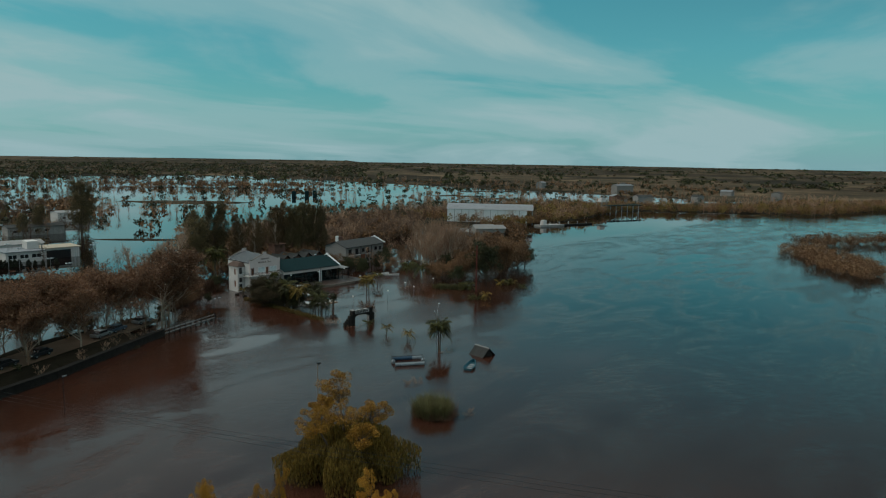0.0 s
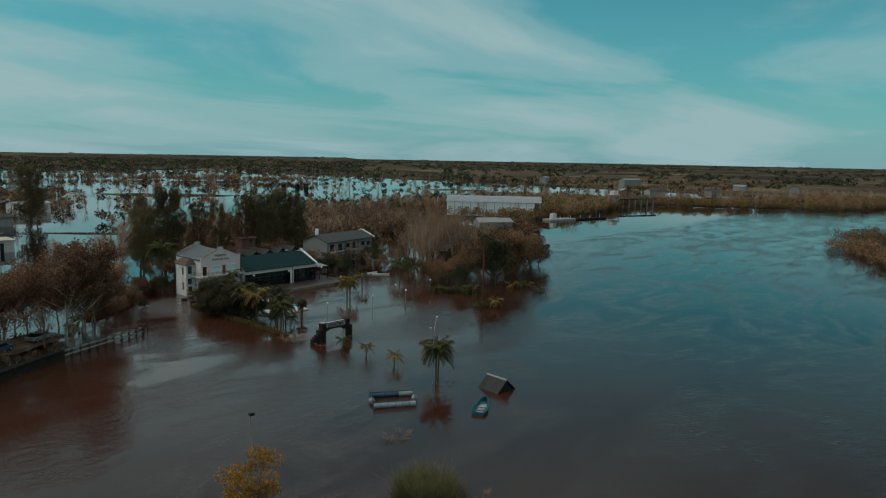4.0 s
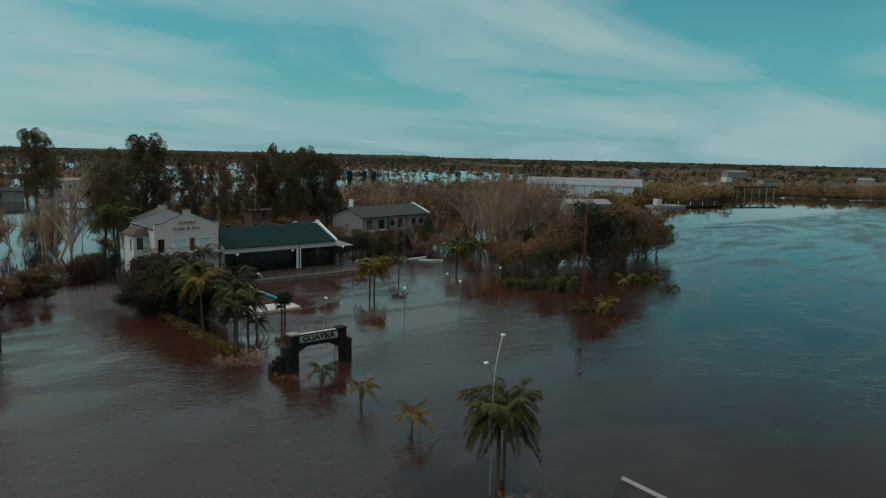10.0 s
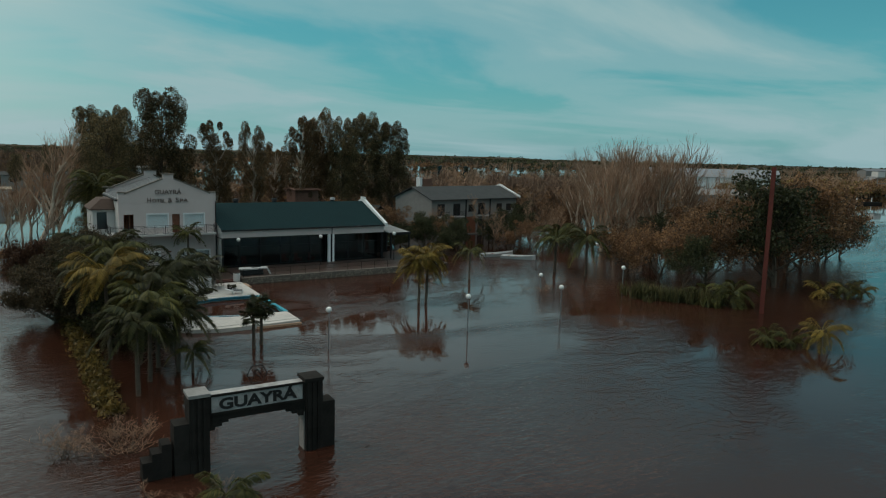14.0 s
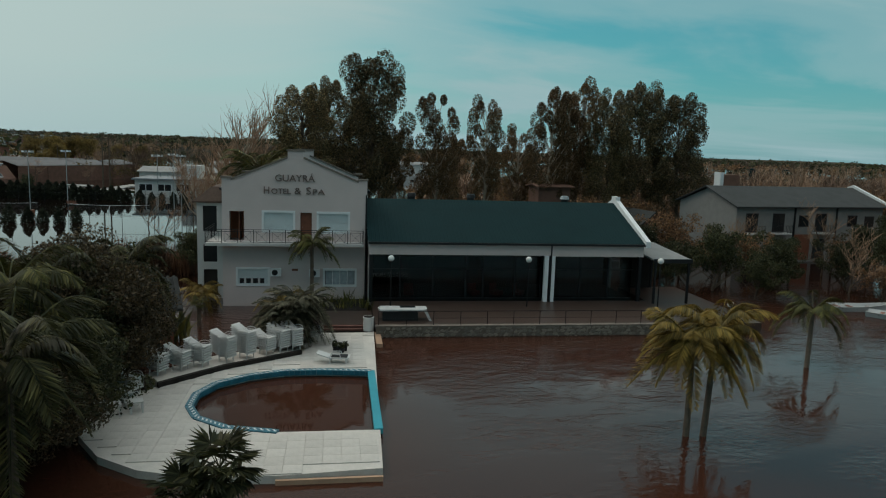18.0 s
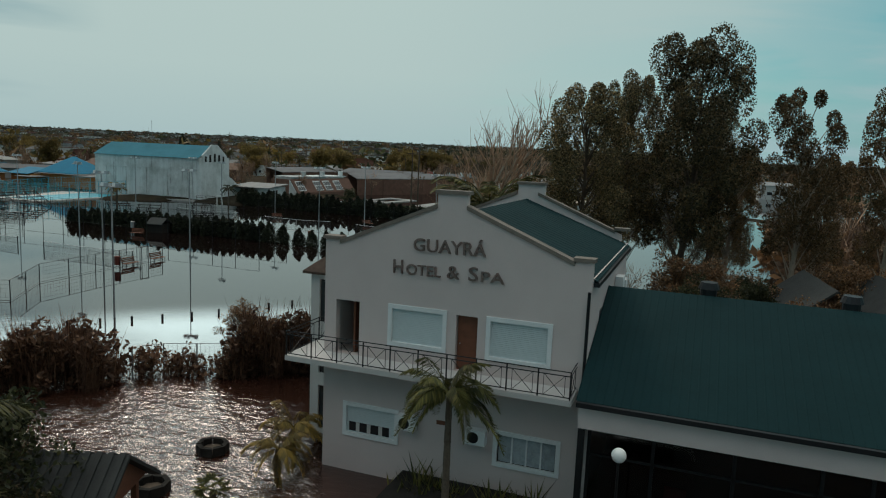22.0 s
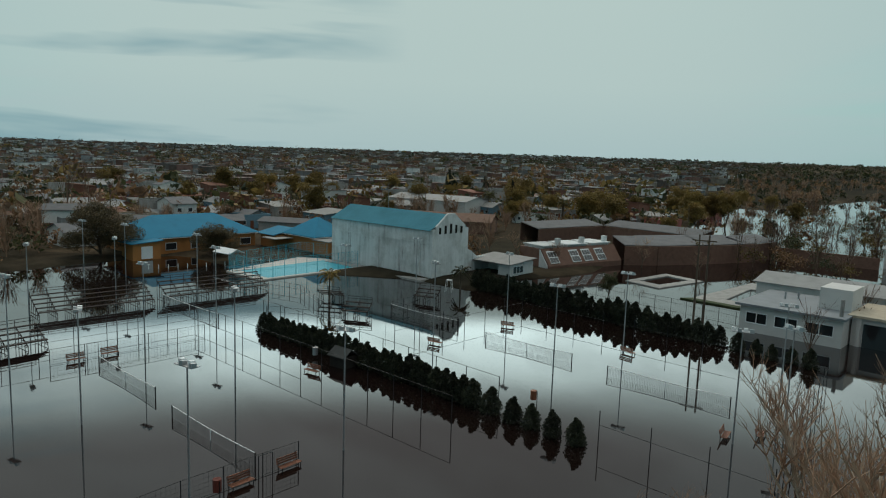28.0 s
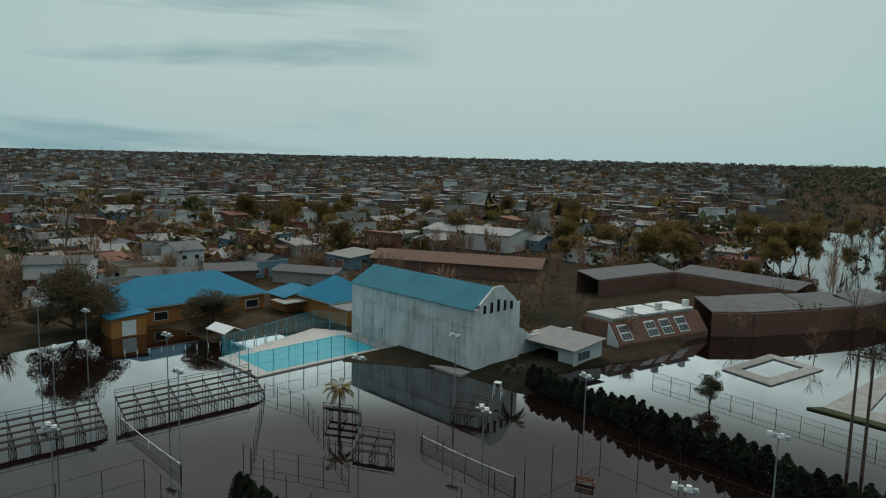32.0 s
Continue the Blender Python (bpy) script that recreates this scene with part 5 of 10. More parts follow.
def build_lamps():
    for x, y in ((7.9, -31.85), (18.58, -32.3), (27.4, -32.5), (39.8, -27.5), (50.5, -13.5), (33.5, -23.0)):
        globe_lamp(x, y, 0, 2.57 if x != 33.5 else 1.6)
    for x, y in ((10.62, -2.95), (19.45, -3.1), (28.3, -3.4)):
        globe_lamp(x, y, TZ, 3.08, "white globe lamp on a dark post on the terrace")
    globe_lamp(31.6, -6.5, 0.0, 1.5)
    s = thing("street_lamp", "tall thin street lamp with two arms beside the palms", "street lamp", (-5.95, -71.95, 0))
    part("pole", Shape().tube((0, 0, -1), (0, 0, 6.4), 0.05, 0.04, 8), STEEL, s)
    for dx, dy, dz, n in ((1.5, 0.9, 8.6, "arm"), (-0.95, -0.4, 7.8, "arm")):
        a = part("arm", Shape().path([(0, 0, 6.38), (dx * 0.35, dy * 0.35, 6.4 + (dz - 6.4) * 0.55), (dx, dy, dz)], 0.026, 6), STEEL, s)
        part("lamp_head", Shape().ball((dx * 1.08, dy * 1.08, dz + 0.05), 0.15, 10, 6, 0.6), SHUTTER, a, "pale lamp head", smooth=True)
    f = thing("flood_lamp", "single flood lamp on a pale post in the river", "lamp post", (-35.8, -76.2, 0))
    part("post", Shape().tube((0, 0, -1), (0, 0, 4.9), 0.07, 0.05, 8), mat("rusty_pale_pole", (0.33, 0.24, 0.17), 0.8, vary=0.35), f)
    part("lamp_head", Shape().box(-0.05, 0.4, -0.2, 0.2, 4.9, 5.15), DARKMET, f)
    r = thing("river_mast", "tall rust-red lattice-sided mast standing in the water", "mast", (44.6, -38.8, 0), 25)
    part("column", Shape().box(-0.08, 0.08, -0.1, 0.1, -1, 12.0), RUST, r)
    part("head", Shape().box(-0.15, 0.15, -0.17, 0.17, 12.0, 12.4), RUST, r)
    part("flange", Shape().box(-0.11, -0.081, -0.17, 0.17, -1, 12.0), RUST, r)
    part("flange", Shape().box(0.081, 0.11, -0.17, 0.17, -1, 12.0), RUST, r)
    part("arm", Shape().tube((0.2, 0, 3.9), (0.9, 0, 3.95), 0.05), STEEL, r)
    for k in range(12):
        part("batten", Shape().box(-0.08, 0.08, -0.15, -0.101, 0.6 + k, 0.68 + k), RUST, r)
    for x, y, h in ((-64.2, -57.9, 5.2), (-22.2, -22.0, 4.6), (-21.9, -23.4, 5.0)):
        p = thing("bank_post", "thin dark lamp post beside the bank wall", "lamp post", (x, y, 0), 0, "bank posts")
        part("pole", Shape().tube((0, 0, -1), (0, 0, h), 0.06, 0.045, 7), DARKMET, p)
        part("lamp_head", Shape().box(-0.1, 0.45, -0.1, 0.1, h + 0.001, h + 0.12), STEEL, p)


def barrel_mesh(name):
    s = Shape()
    prof = [(0, 0.25), (0.06, 0.29), (0.28, 0.285), (0.32, 0.30), (0.36, 0.285), (0.56, 0.285), (0.6, 0.30), (0.64, 0.285), (0.84, 0.29), (0.9, 0.25)]
    for (x0, r0), (x1, r1) in zip(prof, prof[1:]):
        s.tube((x0, 0, 0), (x1, 0, 0), r0, r1, 14, caps=x0 == 0 or x1 == 0.9)
    return s.mesh(name, True)


def build_raft():
    r = thing("barrel_raft", "floating dock frame of blue and white plastic barrels", "raft", (-13.9, -73.0, 0.22), 0)
    a, b, c, d = [Vector(p) for p in ((-1.4, 2.9, 0), (3.1, -0.1, 0), (0.9, -2.9, 0), (-3.4, -0.1, 0))]
    mw, mb = barrel_mesh("barrel"), barrel_mesh("barrel")
    mw.materials.append(BARREL_W)
    mb.materials.append(BARREL_B)
    for p, q, n, blue in ((a, b, 6, 4), (d, c, 6, 0), (a, d, 3, 1), (b, c, 3, 1)):
        turn = math.degrees(math.atan2(q.y - p.y, q.x - p.x))
        L = (q - p).length
        for i in range(n):
            if n == 3 and i != 1:
                continue
            m = p.lerp(q, (i + 0.5) / n)
            o = part("barrel", mb if i < blue and n == 6 else mw, None, r, "blue barrel" if i < blue and n == 6 else "")
            o.matrix_basis = pose(m.x, m.y, 0, 0, 0, turn) @ pose(-0.45, 0, 0) @ Matrix.Diagonal((min(1.05, L / n / 0.93), 1.2, 1.2, 1))
    for p, q in ((a, b), (d, c), (a, d), (b, c)):
        part("frame_bar", Shape().tube(p + Vector((0, 0, 0.42)), q + Vector((0, 0, 0.42)), 0.05, n=6), DARKMET, r)
        part("frame_post", Shape().tube(p + Vector((0, 0, -0.6)), p + Vector((0, 0, 0.8)), 0.05, n=6), DARKMET, r)


def rowboat(x, y, turn, L, w, material, label):
    b = thing("rowing_boat", label, "boat", (x, y, -0.06), turn, "boats")
    out, n = Shape(), 10
    rows = []
    for i in range(n + 1):
        u = i / n
        half = 0.5 * w * math.sin(math.pi * min(1.0, 0.12 + 0.88 * (1 - u)) * 0.5) ** 0.8 if u > 0.25 else 0.5 * w * (0.78 + 0.22 * u / 0.25)
        half *= 1 if u < 1 else 0.05
        sheer = 0.42 + 0.25 * u ** 3
        rows.append([(L * (u - 0.5), -half, sheer), (L * (u - 0.5), -half * 0.72, 0.02), (L * (u - 0.5), half * 0.72, 0.02), (L * (u - 0.5), half, sheer)])
    for p, q in zip(rows, rows[1:]):
        for k in range(3):
            out.face([p[k], q[k], q[k + 1], p[k + 1]])
            t = Vector((0, 0.04 * (1 if k == 0 else -1 if k == 2 else 0), 0.05 if k == 1 else 0))
            out.face([Vector(p[k + 1]) + t, Vector(q[k + 1]) + t, Vector(q[k]) + t, Vector(p[k]) + t])
    out.face([rows[0][0], rows[0][1], rows[0][2], rows[0][3]])
    part("hull", out, material, b)
    for s in (0, 3):
        part("gunwale", Shape().path([(r[s][0], r[s][1], r[s][2]) for r in rows], 0.035, 5), material, b)
    for u in (0.2, 0.45, 0.7):
        i = round(u * n)
        part("thwart", Shape().box(rows[i][0][0] - 0.12, rows[i][0][0] + 0.12, rows[i][0][1] + 0.06, rows[i][3][1] - 0.06, 0.3, 0.34), BROWNW if material != TEAL else TEAL, b)
    part("inside_boards", Shape().box(-0.3 * L, 0.25 * L, -0.22 * w, 0.22 * w, 0.075, 0.1), SIGNBOARD, b)


def build_shed():
    s = thing("flooded_shed", "dark felt gable roof of a hut sunk in the river", "shed", (-1.15, -78.85, 0), -5)
    W, L, H = 1.95, 1.75, 1.55
    for sx in (-1, 1):
        n = 4
        for i in range(n):
            y0, y1 = -L + 2 * L * i / n, -L + 2 * L * (i + 1) / n - 0.02
            part("roof_sheet", Shape().face([(sx * W, y0, -0.25), (sx * W, y1, -0.25), (0, y1, H), (0, y0, H)]).face([(sx * W, y0, -0.32), (0, y0, H - 0.07), (0, y1, H - 0.07), (sx * W, y1, -0.32)]), BLACKROOF, s)
    part("ridge_cap", Shape().prism([(-0.16, H - 0.1), (0, H + 0.03), (0.16, H - 0.1), (0.16, H - 0.06), (0, H + 0.07), (-0.16, H - 0.06)], "y", -L - 0.02, L), ZINC, s, "pale ridge flashing")
    for y in (-L + 0.3, L - 0.3):
        part("gable_wall", Shape().prism([(-W + 0.4, -0.4), (W - 0.4, -0.4), (0, H - 0.15)], "y", y - 0.04, y + 0.04), DARKC, s)


build_terrace()
build_pool()
build_chairs()
build_gateway()
build_lamps()
build_raft()
rowboat(-8.1, -82.1, 29, 5.2, 1.9, TEAL, "teal wooden rowing boat moored in the river")
rowboat(44.2, -2.1, -8, 4.6, 1.5, PLASTIC, "white dinghy moored among the flooded trees")
rowboat(45.2, -5.2, -50, 4.4, 1.5, PLASTIC, "white dinghy moored among the flooded trees")
build_shed()

# ---- plants ----
def tubes(p0, p1, r0, r1, n=3):
    """Open tapered tubes as loose quads, all at once."""
    d = p1 - p0
    d = d / (np.linalg.norm(d, axis=1, keepdims=True) + 1e-9)
    side = np.where(np.abs(d[:, 2:3]) < 0.9, [[0.0, 0.0, 1.0]], [[1.0, 0.0, 0.0]])
    u = np.cross(d, side)
    u /= np.linalg.norm(u, axis=1, keepdims=True) + 1e-9
    w = np.cross(d, u)
    out = []
    for i in range(n):
        a, b = 2 * math.pi * i / n, 2 * math.pi * (i + 1) / n
        ua, ub = math.cos(a) * u + math.sin(a) * w, math.cos(b) * u + math.sin(b) * w
        out.append(np.stack([p0 + ua * r0[:, None], p0 + ub * r0[:, None], p1 + ub * r1[:, None], p1 + ua * r1[:, None]], 1))
    return np.concatenate(out)


def branches(rng, h, levels, spread, split, lean=0.12, first=0.35, radius=None, up=0.25):
    """Limbs of a tree as segments by level: a list of (p0, p1, r0, r1)."""
    radius = radius or h * 0.022
    out = [[] for _ in range(levels + 1)]

    def grow(p, d, length, r, level):
        steps = 4 if level == 0 else 3
        pts, q = [p], d
        for k in range(steps):
            q = (q + Vector(rng.normal(size=3)) * lean + Vector((0, 0, up * 0.35 if level else 0.1))).normalized()
            pts.append(pts[-1] + q * (length / steps))
        rs = [r * (1 - 0.62 * k / steps) for k in range(steps + 1)]
        for k in range(steps):
            out[level].append((pts[k], pts[k + 1], rs[k], rs[k + 1]))
        if level == levels:
            return
        n = split[min(level, len(split) - 1)]
        for i in range(n):
            u = first + (1 - first) * (i + rng.uniform(0.2, 0.9)) / n if level == 0 else rng.uniform(0.25, 1.0)
            at = min(steps - 1, int(u * steps))
            o = pts[at].lerp(pts[at + 1], u * steps - at)
            a = rng.uniform(0, 2 * math.pi)
            side = Vector((math.cos(a), math.sin(a), 0))
            nd = (q * (1 - spread) + side * spread + Vector((0, 0, up))).normalized()
            grow(o, nd, length * rng.uniform(0.42, 0.68) * (1.15 - 0.45 * u if level == 0 else 1.0), max(rs[at] * 0.52, 0.010), level + 1)

    grow(Vector((0, 0, 0)), Vector((0, 0, 1)), h * 0.86, radius, 0)
    k = 0.96 * h / max(s[1].z for lv in out for s in lv)
    return [[(Vector((a.x, a.y, a.z * k - 0.6)), Vector((b.x, b.y, b.z * k - 0.6)), r0, r1) for a, b, r0, r1 in lv] for lv in out]


def seg_arrays(segs):
    p0 = np.array([s[0] for s in segs])
    p1 = np.array([s[1] for s in segs])
    return p0, p1, np.array([s[2] for s in segs]), np.array([s[3] for s in segs])


def bare_tree_meshes(seed, h, spread, split, levels=3, bark=TWIG, first=0.35, up=0.25, leaf=None, leaf_n=0, twig=TWIG, girth=0.012):
    rng = np.random.default_rng(seed)
    b = branches(rng, h, levels, spread, split, first=first, up=up, radius=h * girth)
    big = [s for lv in b[:2] for s in lv]
    fine = [s for lv in b[2:] for s in lv]
    out = [("trunk", quads("trunk", tubes(*seg_arrays(big), 5), bark)), ("branchwork", quads("branchwork", tubes(*seg_arrays([(a, b, 1.5 * r0, 1.5 * r1) for a, b, r0, r1 in fine]), 3), twig))]
    if leaf:
        ends = np.array([s[1] for s in b[-1]])
        out.append(("foliage", quads("foliage", leaves(rng, ends, np.full(len(ends), 0.6), leaf_n, 0.13), leaf)))
    return out


def leafy_tree_meshes(seed, h, spread, split, leaf, n, size, clump, bark=BARK, first=0.35, up=0.2, levels=2, droop=0.3, squash=0.85):
    rng = np.random.default_rng(seed)
    b = branches(rng, h, levels, spread, split, first=first, up=up)
    ends = np.array([s[1] for lv in b[1:] for s in lv[2::3]] + [b[0][-1][1]])
    rad = clump * rng.uniform(0.6, 1.25, len(ends))
    return [("trunk", quads("trunk", tubes(*seg_arrays([s for lv in b for s in lv]), 5), bark)), ("crown", quads("crown", leaves(rng, ends, rad, n, size, droop=droop, squash=squash), leaf))]


def eucalypt_meshes(seed, h, width, leaf, n, size, bark=BARK, foot=0.22, gaps=0.0, clumps=46):
    """A tall upright crown: hanging leaf clumps on rising limbs, pointed on top, open low down."""
    rng = np.random.default_rng(seed)
    u = (np.arange(clumps) + rng.uniform(0, 1, clumps)) / clumps
    z = h * (foot + (1 - foot) * u)
    prof = np.sin(np.pi * (0.26 + 0.64 * u)) ** 0.55
    a = 2.4 * np.arange(clumps) + rng.normal(0, 0.5, clumps)
    rr = width * prof * rng.uniform(0.35 + gaps, 1.08, clumps)
    drift = np.stack([0.35 * np.sin(3 * u + seed), 0.35 * np.cos(2.3 * u + seed), 0 * u], 1) * width * 0.5
    c = np.stack([rr * np.cos(a), rr * np.sin(a), z], 1) + drift
    rad = width * rng.uniform(0.22, 0.40, clumps) * (0.55 + 0.45 * prof)
    t = np.linspace(0, 1, 9)
    axis = np.stack([0.18 * width * np.sin(3 * t + seed), 0.18 * width * np.cos(2.3 * t + seed), h * 0.97 * t - 0.6], 1)
    rt = h * 0.016 * (1 - 0.9 * t) + 0.02
    root = np.stack([np.interp(z - 0.12 * h - 0.6 * rr, axis[:, 2], axis[:, k]) for k in range(3)], 1)
    limb = tubes(root, c, np.full(clumps, h * 0.0045), np.full(clumps, 0.02), 3)
    wood = np.concatenate([tubes(axis[:-1], axis[1:], rt[:-1], rt[1:], 6), limb])
    return [("trunk", quads("trunk", wood, bark)), ("crown", quads("crown", leaves(rng, c, rad, n, size, droop=0.55, squash=1.35), leaf))]


OAKL = leaf_mat("dull_dark_leaves", (0.072, 0.057, 0.032), (0.030, 0.024, 0.015), (0.15, 0.105, 0.055))
KINDS = {}


def plant(kind, meshes, label, category, at, turn=0.0, scale=1.0, tall=1.0, group=""):
    """One plant of a kind; those after the first are copies that share its meshes."""
    m = pose(*at, 0, 0, turn) @ Matrix.Diagonal((scale, scale, scale * tall, 1))
    if kind not in KINDS:
        ob = thing(category.replace(" ", "_"), label, category, group=group)
        ob.matrix_basis = m
        for name, me in meshes():
            part(name, me, None, ob)
        KINDS[kind] = ob
        return ob
    ob = copy_thing(KINDS[kind], m)
    ob.matrix_basis = m
    return tagged(ob, label)


# palms
def frond_mesh(name, L, rise, sag, pairs, leaf_len, leaf, hang=0.5, seed=0, width=0.035):
    """An arching feather leaf along +x."""
    rng = np.random.default_rng(seed)
    t = np.linspace(0, 1, 13)
    x = L * t * (1 - 0.18 * sag * t)
    z = L * (rise * t - sag * t ** 2.1)
    pts = np.stack([x, 0 * x, z], 1)
    rad = 0.03 * (1 - 0.8 * t)
    stem = tubes(pts[:-1], pts[1:], rad[:-1], rad[1:], 3)
    u = np.repeat(np.linspace(0.14, 0.99, pairs), 2) + rng.normal(0, 0.006, 2 * pairs)
    s = np.tile([1.0, -1.0], pairs)
    o = np.stack([np.interp(u, t, pts[:, k]) for k in range(3)], 1)
    ll = leaf_len * (0.35 + 0.65 * np.sin(np.pi * np.clip(u * 0.92 + 0.06, 0, 1))) * rng.uniform(0.85, 1.1, 2 * pairs)
    d = np.stack([0.45 + 0.35 * u, s * rng.uniform(0.55, 0.9, 2 * pairs), 0.15 - hang * rng.uniform(0.5, 1.2, 2 * pairs)], 1)
    d /= np.linalg.norm(d, axis=1, keepdims=True)
    tip = o + d * ll[:, None] + np.stack([0 * u, 0 * u, -0.25 * hang * ll], 1)
    mid = (o + tip) / 2 + np.stack([0 * u, 0 * u, 0.05 * ll], 1)
    w = np.cross(d, [[0.0, 0.0, 1.0]])
    w = w / (np.linalg.norm(w, axis=1, keepdims=True) + 1e-9) * width * (1 + ll[:, None])
    return quads(name, np.concatenate([stem, np.stack([o, mid + w, tip, mid - w], 1)]), leaf)


def fan_mesh(name, stalk, r, n, leaf, seed=0):
    """A fan leaf on a stalk along +x."""
    rng = np.random.default_rng(seed)
    p0, p1 = np.array([[0, 0, 0.0]]), np.array([[stalk, 0, 0.12 * stalk]])
    stem = tubes(p0, p1, np.array([0.018]), np.array([0.012]), 3)
    a = np.linspace(-1.9, 1.9, n) + rng.normal(0, 0.03, n)
    o = np.repeat(p1, n, 0)
    d = np.stack([np.cos(a), np.sin(a), -0.28 + 0.1 * rng.normal(size=n)], 1)
    tip = o + d * r * rng.uniform(0.85, 1.05, n)[:, None]
    mid = o + d * 0.5 * r + [0, 0, 0.06 * r]
    w = np.stack([-np.sin(a), np.cos(a), 0 * a], 1) * r * 0.075
    return quads(name, np.concatenate([stem, np.stack([o, mid + w, tip, mid - w], 1)]), leaf)


FRONDS = {}


def fronds(leaf, style):
    key = (leaf.name, style)
    if key not in FRONDS:
        if style == "fan":
            FRONDS[key] = [fan_mesh("frond", 0.65, 0.62, 22, leaf, k) for k in range(2)]
        else:
            pairs, ll, hang, wd = {"queen": (84, 0.66, 0.62, 0.016), "date": (60, 0.50, 0.3, 0.022)}[style]
            FRONDS[key] = [frond_mesh("frond", 2.6, rise, sag, pairs, ll, leaf, hang, k, wd) for k, (rise, sag) in enumerate(((1.25, 0.90), (0.85, 1.00), (0.42, 0.98), (-0.02, 0.80)))]
    return FRONDS[key]


def palm(x, y, crown, size=1.0, n=16, leaf=PALMG, style="queen", lean=(0, 0), z0=0.0, label="", trunk_r=0.13, seed=0, trunks=1):
    """A palm whose leaves are pieces of their own on a ringed trunk."""
    rng = np.random.default_rng(seed + int(abs(x * 13 + y * 7)))
    label = label or {"queen": "feathery green palm standing in the flood", "fan": "dark fan palm standing in the flood", "date": "broad date palm with arching leaves"}[style]
    ob = thing("palm_tree", label, "palm tree", (x, y, z0), 0, "palms")
    me = fronds(leaf, style)
    s = Shape()
    top = Vector((lean[0], lean[1], crown))
    a = Vector((0, 0, -1.0))
    for k in range(7):
        p, q = a.lerp(top, k / 7), a.lerp(top, (k + 1) / 7)
        s.tube(p, q, trunk_r * (1.12 - 0.05 * k), trunk_r * (0.98 - 0.05 * k), 8, caps=False)
    part("trunk", s, PALMTRUNK, ob)
    for k in range(n):
        u = (k + 0.5) / n
        el = 60 - 95 * u + rng.normal(0, 7)
        if style == "fan":
            m = me[k % 2]
            o = part("frond", m, None, ob)
            o.matrix_basis = pose(*top, 0, 0, 137.5 * k + rng.normal(0, 6)) @ pose(0, 0, 0, rng.normal(0, 12), -el, 0) @ Matrix.Scale(size * rng.uniform(0.85, 1.1), 4)
        else:
            m = me[min(3, int((3.5 if style == "queen" else 4) * u))]
            o = part("frond", m, None, ob)
            o.matrix_basis = pose(*top, 0, 0, 137.5 * k + rng.normal(0, 8)) @ pose(0, 0, 0, rng.normal(0, 10), rng.normal(0, 6), 0) @ Matrix.Scale(size * rng.uniform(0.8, 1.08), 4)
    return ob


